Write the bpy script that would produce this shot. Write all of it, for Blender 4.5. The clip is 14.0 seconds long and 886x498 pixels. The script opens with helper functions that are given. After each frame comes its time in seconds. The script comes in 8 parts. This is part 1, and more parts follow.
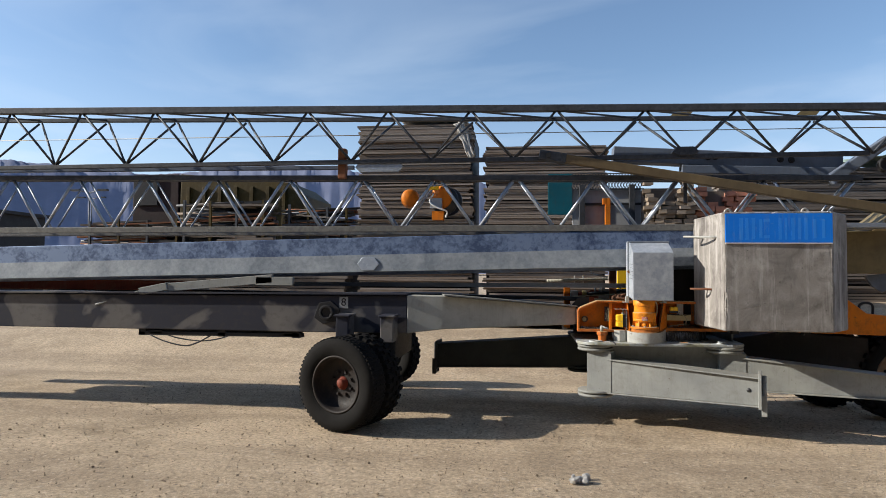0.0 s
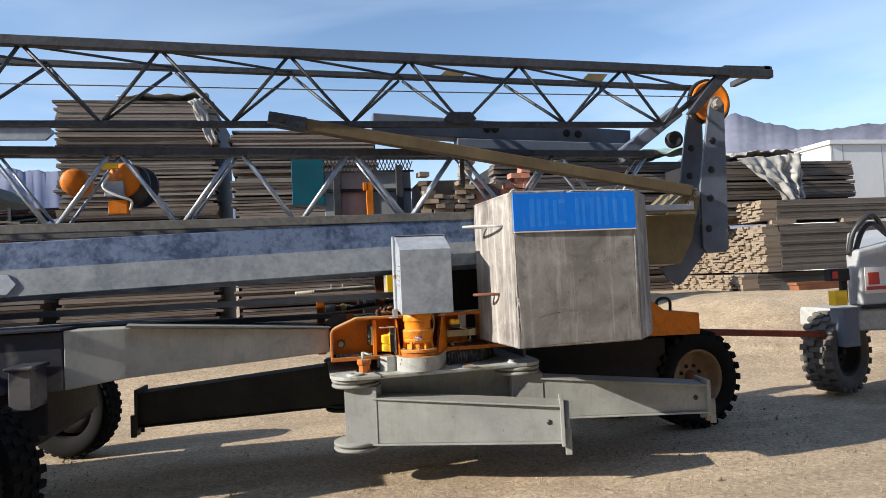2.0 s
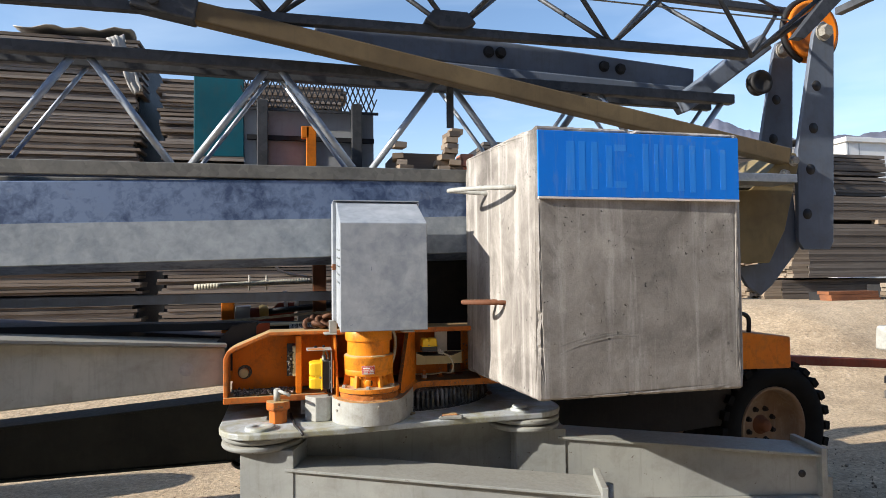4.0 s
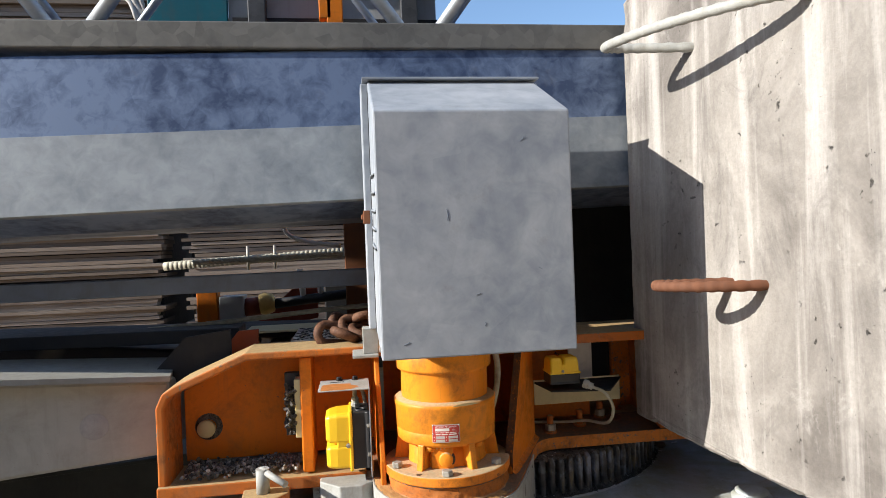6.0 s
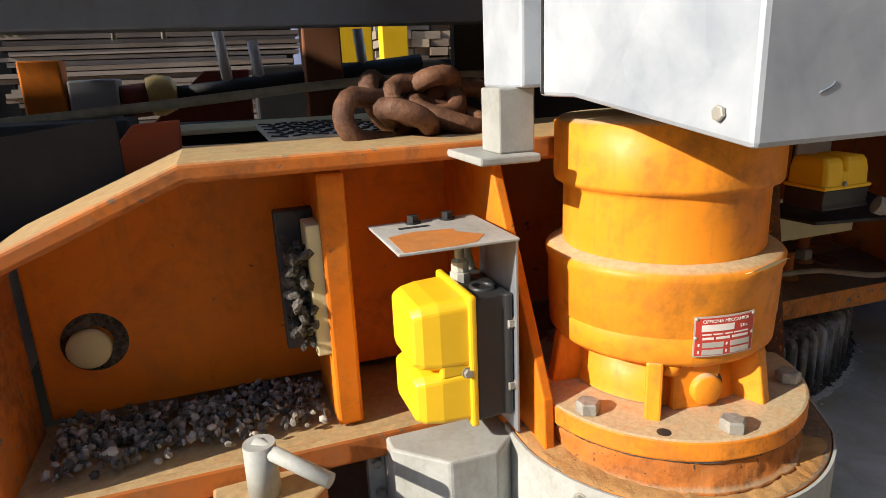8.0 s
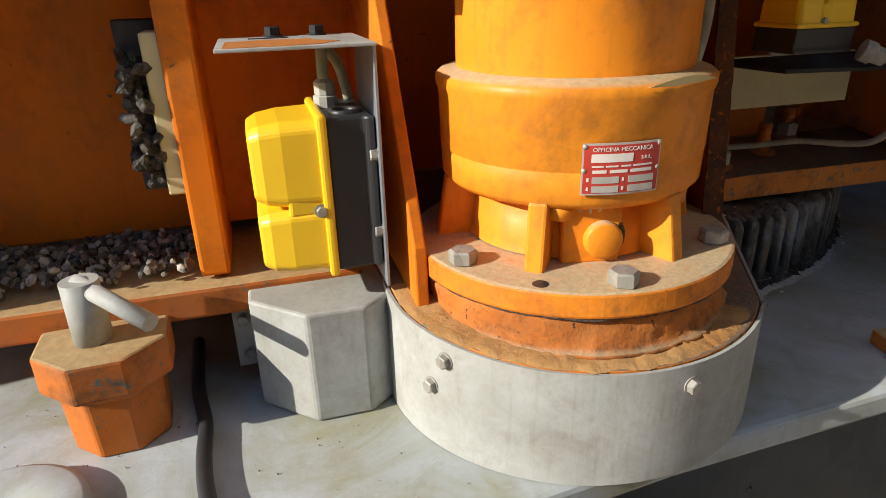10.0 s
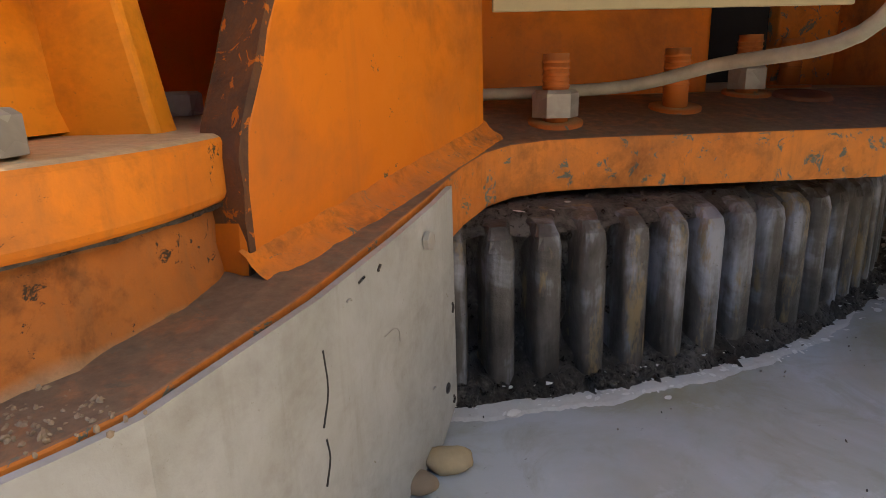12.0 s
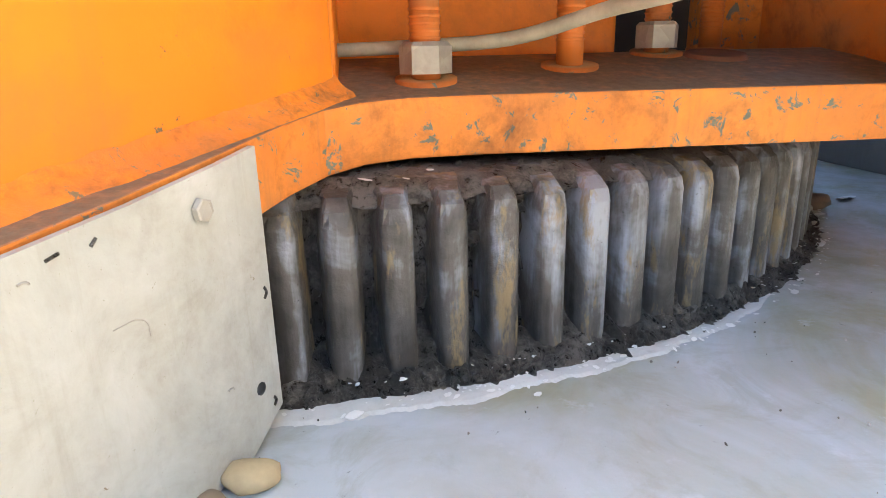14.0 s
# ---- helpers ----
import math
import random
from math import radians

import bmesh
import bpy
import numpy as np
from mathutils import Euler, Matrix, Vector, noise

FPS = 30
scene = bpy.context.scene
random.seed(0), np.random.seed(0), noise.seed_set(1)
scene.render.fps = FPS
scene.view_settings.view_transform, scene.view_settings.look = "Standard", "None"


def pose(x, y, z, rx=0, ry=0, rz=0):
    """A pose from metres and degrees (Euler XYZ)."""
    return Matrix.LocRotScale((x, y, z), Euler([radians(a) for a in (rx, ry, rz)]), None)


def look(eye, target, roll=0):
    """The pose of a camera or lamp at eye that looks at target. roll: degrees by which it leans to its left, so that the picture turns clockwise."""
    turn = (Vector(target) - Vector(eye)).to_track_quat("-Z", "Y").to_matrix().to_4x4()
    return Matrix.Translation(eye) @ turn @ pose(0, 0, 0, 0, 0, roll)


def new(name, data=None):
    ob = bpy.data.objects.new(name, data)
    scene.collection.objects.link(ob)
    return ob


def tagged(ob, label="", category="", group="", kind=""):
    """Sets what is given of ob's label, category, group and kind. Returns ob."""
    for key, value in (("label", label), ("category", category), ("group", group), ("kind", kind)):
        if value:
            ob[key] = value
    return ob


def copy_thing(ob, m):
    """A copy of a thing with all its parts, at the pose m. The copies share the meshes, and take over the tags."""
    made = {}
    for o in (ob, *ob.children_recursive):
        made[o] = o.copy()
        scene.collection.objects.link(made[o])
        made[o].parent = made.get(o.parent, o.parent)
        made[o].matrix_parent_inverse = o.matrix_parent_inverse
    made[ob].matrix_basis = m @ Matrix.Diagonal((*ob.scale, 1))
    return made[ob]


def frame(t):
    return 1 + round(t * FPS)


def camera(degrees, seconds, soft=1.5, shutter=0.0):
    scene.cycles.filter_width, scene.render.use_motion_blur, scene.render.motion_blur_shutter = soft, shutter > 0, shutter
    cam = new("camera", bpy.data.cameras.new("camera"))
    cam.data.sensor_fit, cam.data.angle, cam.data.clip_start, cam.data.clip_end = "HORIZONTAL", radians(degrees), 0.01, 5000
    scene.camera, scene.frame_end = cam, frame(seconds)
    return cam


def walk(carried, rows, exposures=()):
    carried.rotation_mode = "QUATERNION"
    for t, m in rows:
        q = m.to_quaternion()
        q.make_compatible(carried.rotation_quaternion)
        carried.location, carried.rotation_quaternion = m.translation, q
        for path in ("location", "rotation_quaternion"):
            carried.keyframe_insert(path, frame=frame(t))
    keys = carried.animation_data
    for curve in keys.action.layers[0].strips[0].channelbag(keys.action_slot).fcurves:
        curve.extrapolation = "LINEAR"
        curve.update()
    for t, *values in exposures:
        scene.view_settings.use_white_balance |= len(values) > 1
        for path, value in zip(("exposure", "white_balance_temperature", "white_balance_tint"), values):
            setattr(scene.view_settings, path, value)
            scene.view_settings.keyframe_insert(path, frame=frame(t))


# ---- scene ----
cam = camera(70.3, 14.0, 0.7)
PATH = [
    (0, (1.337, 0.989, 1.616), (1.088, 2.972, 1.693), 0.4),
    (0.5, (1.457, 1.493, 1.608), (1.389, 3.489, 1.705), -0.6),
    (1, (1.570, 1.957, 1.599), (1.744, 3.947, 1.700), -1.0),
    (1.5, (1.726, 2.445, 1.614), (2.003, 4.425, 1.685), -0.1),
    (2, (1.833, 2.966, 1.639), (2.242, 4.922, 1.722), -2.7),
    (2.5, (1.938, 3.447, 1.651), (2.407, 5.389, 1.735), -0.7),
    (2.7, (1.989, 3.641, 1.653), (2.474, 5.580, 1.714), -1.2),
    (4.8, (2.420, 5.587, 1.624), (2.885, 7.531, 1.682), -0.3),
    (5, (2.454, 5.749, 1.622), (2.919, 7.694, 1.654), -0.7),
    (5.5, (2.509, 6.142, 1.603), (2.804, 8.119, 1.624), -0.3),
    (6, (2.448, 6.535, 1.577), (2.731, 8.514, 1.561), -2.2),
    (6.5, (2.389, 6.857, 1.537), (2.702, 8.824, 1.359), -1.9),
    (7, (2.335, 7.160, 1.503), (2.587, 9.125, 1.224), -2.5),
    (7.5, (2.233, 7.399, 1.460), (2.688, 9.319, 1.131), -3.4),
    (8, (2.211, 7.523, 1.396), (2.839, 9.343, 0.853), -2.5),
    (8.2, (2.213, 7.550, 1.380), (2.881, 9.340, 0.788), -2.1),
    (10.3, (2.471, 7.543, 1.263), (2.914, 9.332, 0.485), -1.7),
    (10.5, (2.545, 7.544, 1.252), (2.935, 9.350, 0.486), -1.8),
    (11, (2.667, 7.619, 1.204), (2.963, 9.451, 0.457), -1.2),
    (11.5, (2.770, 7.717, 1.144), (3.027, 9.587, 0.484), -2.6),
    (12, (2.863, 7.825, 1.072), (3.035, 9.743, 0.534), -1.7),
    (12.5, (2.916, 7.859, 1.048), (3.065, 9.775, 0.495), -1.4),
    (13, (2.945, 7.871, 1.044), (3.137, 9.776, 0.464), -1.6),
    (13.5, (2.954, 7.873, 1.045), (3.179, 9.771, 0.454), -1.6),
    (14, (2.939, 7.866, 1.051), (3.178, 9.765, 0.465), -1.4),
]
EXPOSURES = [(0.0, 0.35, 6400, 10), (1.0, 0.57, 6450, 10), (2.7, 0.65, 6400, 10), (5.0, 0.8, 6400, 10), (6.5, 0.75, 6250, 10), (7.0, 0.88, 6250, 10), (7.5, 0.82, 6450, 10), (8.5, 0.5, 6700, 10), (10.5, 0.45, 6450, 8), (11.2, 0.7, 6500, 8), (12.0, 2.5, 6800, 12), (12.5, 3.5, 6800, 6), (13.0, 3.9, 6400, 6), (13.5, 4.12, 6350, 6), (14.0, 4.15, 6400, 6)]
walk(cam, [(t, look(eye, target, roll)) for t, eye, target, roll in PATH], EXPOSURES)

# ---- world, sun, exposure ----
SUN_EL, SUN_AZ = 25.8, 8.5
world = bpy.data.worlds.new("world")
scene.world = world
world.use_nodes = True
wn, wl = world.node_tree.nodes, world.node_tree.links
sky = wn.new("ShaderNodeTexSky")
sky.sky_type = "NISHITA"
sky.sun_disc = False
sky.sun_elevation = radians(SUN_EL)
sky.sun_rotation = radians(261.5)
sky.air_density, sky.dust_density, sky.ozone_density = 1.0, 0.6, 2.5
wbg = wn["Background"]
wbg.inputs["Strength"].default_value = 0.13
# thin high cloud veils
wtc = wn.new("ShaderNodeTexCoord")
wmp = wn.new("ShaderNodeMapping")
wmp.inputs["Rotation"].default_value = (0.0, 0.35, 0.5)
wmp.inputs["Scale"].default_value = (1.2, 3.2, 5.0)
wl.new(wtc.outputs["Generated"], wmp.inputs["Vector"])
wno = wn.new("ShaderNodeTexNoise")
wno.inputs["Scale"].default_value, wno.inputs["Detail"].default_value, wno.inputs["Distortion"].default_value = 1.3, 5.0, 0.8
wl.new(wmp.outputs["Vector"], wno.inputs["Vector"])
wrp = wn.new("ShaderNodeValToRGB")
wrp.color_ramp.elements[0].position, wrp.color_ramp.elements[0].color = 0.48, (0, 0, 0, 1)
wrp.color_ramp.elements[1].position, wrp.color_ramp.elements[1].color = 0.75, (0.22, 0.22, 0.22, 1)
wl.new(wno.outputs["Fac"], wrp.inputs["Fac"])
wmx = wn.new("ShaderNodeMix")
wmx.data_type = "RGBA"
wmx.inputs[7].default_value = (5.2, 5.9, 6.6, 1)
wl.new(wrp.outputs["Color"], wmx.inputs[0])
wl.new(sky.outputs["Color"], wmx.inputs[6])
# whitish haze and low cloud towards the horizon
wsp = wn.new("ShaderNodeSeparateXYZ")
wl.new(wtc.outputs["Generated"], wsp.inputs["Vector"])
whz = wn.new("ShaderNodeValToRGB")
whz.color_ramp.elements[0].position, whz.color_ramp.elements[0].color = 0.0, (0.4, 0.4, 0.4, 1)
whz.color_ramp.elements[1].position, whz.color_ramp.elements[1].color = 0.3, (0, 0, 0, 1)
wl.new(wsp.outputs["Z"], whz.inputs["Fac"])
wmz = wn.new("ShaderNodeMix")
wmz.data_type = "RGBA"
wmz.inputs[7].default_value = (4.0, 4.7, 6.3, 1)
wl.new(whz.outputs["Color"], wmz.inputs[0])
wl.new(wmx.outputs[2], wmz.inputs[6])
wlc = wn.new("ShaderNodeMapping")
wlc.inputs["Scale"].default_value = (3.0, 3.0, 14.0)
wl.new(wtc.outputs["Generated"], wlc.inputs["Vector"])
wln = wn.new("ShaderNodeTexNoise")
wln.inputs["Scale"].default_value, wln.inputs["Detail"].default_value = 2.0, 7.0
wl.new(wlc.outputs["Vector"], wln.inputs["Vector"])
wlr = wn.new("ShaderNodeValToRGB")
wlr.color_ramp.elements[0].position, wlr.color_ramp.elements[0].color = 0.5, (0, 0, 0, 1)
wlr.color_ramp.elements[1].position, wlr.color_ramp.elements[1].color = 0.66, (1, 1, 1, 1)
wl.new(wln.outputs["Fac"], wlr.inputs["Fac"])
wlm = wn.new("ShaderNodeMix")
wlm.data_type, wlm.blend_type = "RGBA", "MULTIPLY"
wlm.inputs[0].default_value = 1.0
wl.new(wlr.outputs["Color"], wlm.inputs[6])
wl.new(whz.outputs["Color"], wlm.inputs[7])
wmc = wn.new("ShaderNodeMix")
wmc.data_type = "RGBA"
wmc.inputs[7].default_value = (5.6, 6.0, 6.9, 1)
wl.new(wlm.outputs[2], wmc.inputs[0])
wl.new(wmz.outputs[2], wmc.inputs[6])
wl.new(wmc.outputs[2], wbg.inputs["Color"])

sun = new("sun", bpy.data.lights.new("sun", "SUN"))
sun.data.energy = 5.0
sun.data.angle = radians(0.5)
sun.data.color = (1.0, 0.93, 0.82)
SUN_DIR = Vector((math.cos(radians(SUN_AZ)) * math.cos(radians(SUN_EL)), math.sin(radians(SUN_AZ)) * math.cos(radians(SUN_EL)), -math.sin(radians(SUN_EL))))
sun.matrix_world = Matrix.Translation((-20, -5, 20)) @ SUN_DIR.to_track_quat("-Z", "Y").to_matrix().to_4x4()


# ---- materials ----
def material(name, build):
    m = bpy.data.materials.new(name)
    m.use_nodes = True
    nt = m.node_tree
    bsdf = nt.nodes["Principled BSDF"]
    build(nt, bsdf)
    return m


def coords(nt, scale=1.0, stretch=None, local=False):
    tc = nt.nodes.new("ShaderNodeTexCoord")
    mp = nt.nodes.new("ShaderNodeMapping")
    if local:
        nt.links.new(tc.outputs["Object"], mp.inputs["Vector"])
    else:
        geo = nt.nodes.new("ShaderNodeNewGeometry")
        nt.links.new(geo.outputs["Position"], mp.inputs["Vector"])
    s = stretch or (1, 1, 1)
    mp.inputs["Scale"].default_value = (scale * s[0], scale * s[1], scale * s[2])
    return mp.outputs["Vector"]


def noise_tex(nt, vec, scale, detail=4.0, rough=0.55, dist=0.0):
    n = nt.nodes.new("ShaderNodeTexNoise")
    n.inputs["Scale"].default_value = scale
    n.inputs["Detail"].default_value = detail
    n.inputs["Roughness"].default_value = rough
    n.inputs["Distortion"].default_value = dist
    nt.links.new(vec, n.inputs["Vector"])
    return n.outputs["Fac"]


def ramp(nt, fac, stops):
    r = nt.nodes.new("ShaderNodeValToRGB")
    el = r.color_ramp.elements
    while len(el) < len(stops):
        el.new(0.5)
    for e, (p, c) in zip(el, stops):
        e.position = p
        e.color = (*c, 1) if len(c) == 3 else (c[0], c[0], c[0], 1)
    nt.links.new(fac, r.inputs["Fac"])
    return r.outputs["Color"]


def mixc(nt, fac, a, b, mode="MIX"):
    m = nt.nodes.new("ShaderNodeMix")
    m.data_type = "RGBA"
    m.blend_type = mode
    for key, v in ((0, fac), (6, a), (7, b)):
        if isinstance(v, (int, float)):
            m.inputs[key].default_value = v
        elif isinstance(v, tuple):
            m.inputs[key].default_value = (*v, 1)
        else:
            nt.links.new(v, m.inputs[key])
    return m.outputs[2]


def bump(nt, bsdf, height, strength, distance):
    b = nt.nodes.new("ShaderNodeBump")
    b.inputs["Strength"].default_value = strength
    b.inputs["Distance"].default_value = distance
    nt.links.new(height, b.inputs["Height"])
    nt.links.new(b.outputs["Normal"], bsdf.inputs["Normal"])


def setv(bsdf, rough=None, metal=None, spec=None):
    if rough is not None:
        bsdf.inputs["Roughness"].default_value = rough
    if metal is not None:
        bsdf.inputs["Metallic"].default_value = metal
    if spec is not None:
        bsdf.inputs["Specular IOR Level"].default_value = spec


def worn_paint(name, base, dark, dirt, rough=0.5, chips=None, dirt_amount=0.5, scale=1.0, bump_d=0.0008, dust=0.0, dust_col=(0.36, 0.25, 0.13), grime=0.0, chip_at=0.655):
    """Old paint: two-scale tone, dirt film and, if given, chips down to another colour."""
    def build(nt, b):
        v = coords(nt, scale)
        big = noise_tex(nt, v, 2.3, 5, 0.6)
        fine = noise_tex(nt, v, 38, 6, 0.65)
        c = ramp(nt, big, [(0.3, dark), (0.65, base)])
        d = ramp(nt, noise_tex(nt, v, 7.5, 8, 0.7, 0.4), [(0.62 - 0.25 * dirt_amount, (0,)), (0.85, (1,))])
        dm = mixc(nt, 0.6, d, fine, "MULTIPLY")
        c = mixc(nt, dm, c, dirt)
        streak = noise_tex(nt, coords(nt, scale, (14, 14, 1.2)), 3.0, 4, 0.6)
        sm = ramp(nt, streak, [(0.55, (0,)), (0.8, (0.35,))])
        c = mixc(nt, sm, c, dirt)
        if chips:
            ch = ramp(nt, noise_tex(nt, v, 22, 9, 0.72, 0.6), [(chip_at, (0,)), (chip_at + 0.015, (1,))])
            c = mixc(nt, ch, c, chips)
        if grime:
            g = ramp(nt, mixc(nt, 0.3, noise_tex(nt, v, 5.5, 7, 0.68, 0.7), fine), [(0.5, (0,)), (0.66, (grime,))])
            c = mixc(nt, g, c, (0.07, 0.035, 0.018))
        speck = ramp(nt, noise_tex(nt, v, 160, 4, 0.7), [(0.66, (0,)), (0.72, (0.5,))])
        c = mixc(nt, speck, c, dirt)
        if dust:
            geo = nt.nodes.new("ShaderNodeNewGeometry")
            sx = nt.nodes.new("ShaderNodeSeparateXYZ")
            nt.links.new(geo.outputs["Normal"], sx.inputs["Vector"])
            up = ramp(nt, sx.outputs["Z"], [(0.55, (0,)), (0.95, (dust,))])
            patch = ramp(nt, mixc(nt, 0.4, noise_tex(nt, v, 9, 7, 0.7, 0.5), fine), [(0.22, (0.4,)), (0.5, (1,))])
            tone = ramp(nt, noise_tex(nt, v, 55, 6, 0.75), [(0.3, tuple(0.6 * k for k in dust_col)), (0.7, dust_col)])
            c = mixc(nt, mixc(nt, 1.0, up, patch, "MULTIPLY"), c, tone)
        nt.links.new(c, b.inputs["Base Color"])
        rr = ramp(nt, fine, [(0.2, (rough - 0.1,)), (0.8, (min(1, rough + 0.18),))])
        nt.links.new(rr, b.inputs["Roughness"])
        setv(b, spec=0.25)
        bump(nt, b, mixc(nt, 0.4, fine, noise_tex(nt, v, 12, 5, 0.6)), 0.4, bump_d * 1.5)
    return material(name, build)


def sun_patch_paint(name, dark, pale):
    """Shade-dark paint with large flat sun patches in its colour, and fine dirt."""
    def build(nt, b):
        v = coords(nt, 1.0, (1.0, 1.0, 1.3))
        big = noise_tex(nt, v, 1.25, 3, 0.5, 0.6)
        mid = noise_tex(nt, v, 9, 7, 0.7)
        patch = ramp(nt, big, [(0.52, (0,)), (0.56, (0.75,)), (0.7, (1,))])
        c = mixc(nt, patch, dark, pale)
        c = mixc(nt, ramp(nt, mid, [(0.5, (0,)), (0.7, (0.5,))]), c, (0.07, 0.06, 0.055))
        nt.links.new(c, b.inputs["Base Color"])
        nt.links.new(ramp(nt, mid, [(0.3, (0.45,)), (0.7, (0.7,))]), b.inputs["Roughness"])
        setv(b, spec=0.25)
        bump(nt, b, mid, 0.3, 0.001)
    return material(name, build)


def galvanised(name, light, dark, rough=0.42, metal=0.75, spangle=28, flake=0.15, lo=0.3, hi=0.68):
    def build(nt, b):
        v = coords(nt)
        vo = nt.nodes.new("ShaderNodeTexVoronoi")
        vo.inputs["Scale"].default_value = spangle
        nt.links.new(v, vo.inputs["Vector"])
        sp = nt.nodes.new("ShaderNodeSeparateColor")
        nt.links.new(vo.outputs["Color"], sp.inputs["Color"])
        big = noise_tex(nt, v, 3.0, 6, 0.62, 0.3)
        m = mixc(nt, flake, mixc(nt, 0.35, big, noise_tex(nt, v, spangle, 4, 0.6, 0.5)), sp.outputs[0])
        c = ramp(nt, m, [(lo, dark), (hi, light)])
        st = ramp(nt, noise_tex(nt, v, 11, 8, 0.7), [(0.6, (0,)), (0.8, (0.4,))])
        c = mixc(nt, st, c, (0.16, 0.14, 0.12))
        nt.links.new(c, b.inputs["Base Color"])
        b.inputs["Metallic"].default_value = metal
        rr = ramp(nt, m, [(0.2, (rough + 0.15,)), (0.8, (rough,))])
        nt.links.new(rr, b.inputs["Roughness"])
        bump(nt, b, noise_tex(nt, v, 60, 3), 0.2, 0.0006)
    return material(name, build)


def gear_mat():
    """Tooth steel under old grease: polished bluish streaks, brown-black film, dried yellowish patches."""
    def build(nt, b):
        v = coords(nt)
        st = noise_tex(nt, coords(nt, 1.0, (1, 1, 0.1)), 90, 4, 0.6)
        big = noise_tex(nt, v, 14, 5, 0.65, 0.4)
        film = mixc(nt, 0.62, st, big)
        c = ramp(nt, film, [(0.4, (0.032, 0.027, 0.023)), (0.5, (0.095, 0.088, 0.08)), (0.6, (0.28, 0.297, 0.34))])
        yel = ramp(nt, noise_tex(nt, coords(nt, 1.0, (1, 1, 0.3)), 48, 5, 0.7), [(0.55, (0,)), (0.63, (0.8,))])
        c = mixc(nt, yel, c, (0.24, 0.175, 0.085))
        sp = ramp(nt, noise_tex(nt, v, 420, 3, 0.7), [(0.68, (0,)), (0.74, (0.8,))])
        c = mixc(nt, sp, c, (0.02, 0.018, 0.015))
        nt.links.new(c, b.inputs["Base Color"])
        nt.links.new(ramp(nt, film, [(0.4, (0.0,)), (0.62, (0.45,))]), b.inputs["Metallic"])
        nt.links.new(ramp(nt, big, [(0.3, (0.6,)), (0.7, (0.38,))]), b.inputs["Roughness"])
        bump(nt, b, mixc(nt, 0.5, noise_tex(nt, v, 230, 5, 0.7), big), 0.7, 0.0025)
    return material("greasy_gear_steel", build)


def grease_mat():
    def build(nt, b):
        v = coords(nt)
        n = noise_tex(nt, v, 190, 6, 0.75)
        big = noise_tex(nt, v, 26, 5, 0.65)
        c = ramp(nt, mixc(nt, 0.5, n, big), [(0.38, (0.011, 0.01, 0.009)), (0.49, (0.05, 0.045, 0.039)), (0.58, (0.18, 0.165, 0.148))])
        nt.links.new(c, b.inputs["Base Color"])
        nt.links.new(ramp(nt, n, [(0.38, (0.22,)), (0.6, (0.7,))]), b.inputs["Roughness"])
        bump(nt, b, mixc(nt, 0.4, n, big), 1.0, 0.01)
    return material("gritty_black_grease", build)


def deck_mat():
    """Grey deck paint: cloudy blue-grey wet-looking film, olive stains, dust and grit."""
    def build(nt, b):
        v = coords(nt)
        big = noise_tex(nt, v, 5.5, 6, 0.62, 0.8)
        mid = noise_tex(nt, v, 19, 7, 0.68, 0.6)
        fine = noise_tex(nt, v, 120, 6, 0.72)
        c = ramp(nt, big, [(0.38, (0.31, 0.305, 0.21)), (0.48, (0.37, 0.385, 0.36)), (0.6, (0.44, 0.475, 0.5))])
        c = mixc(nt, ramp(nt, mid, [(0.5, (0,)), (0.62, (0.45,))]), c, (0.3, 0.29, 0.22))
        c = mixc(nt, ramp(nt, noise_tex(nt, v, 33, 5, 0.7), [(0.6, (0,)), (0.68, (0.5,))]), c, (0.5, 0.52, 0.54))
        c = mixc(nt, ramp(nt, fine, [(0.66, (0,)), (0.74, (0.7,))]), c, (0.1, 0.09, 0.075))
        nt.links.new(c, b.inputs["Base Color"])
        nt.links.new(ramp(nt, mid, [(0.35, (0.42,)), (0.65, (0.72,))]), b.inputs["Roughness"])
        bump(nt, b, mixc(nt, 0.5, fine, mid), 0.4, 0.0015)
    return material("stained_grey_deck_paint", build)


def simple(name, col, rough=0.6, metal=0.0, var=0.25, scale=20, bump_d=0.0006, spec=0.5):
    def build(nt, b):
        v = coords(nt)
        n = noise_tex(nt, v, scale, 6, 0.65)
        big = noise_tex(nt, v, scale / 9, 4, 0.6)
        mm = mixc(nt, 0.5, n, big)
        lo = tuple(c * (1 - var) for c in col)
        hi = tuple(min(1, c * (1 + var)) for c in col)
        nt.links.new(ramp(nt, mm, [(0.3, lo), (0.7, hi)]), b.inputs["Base Color"])
        setv(b, rough, metal, spec)
        bump(nt, b, n, 0.3, bump_d)
    return material(name, build)


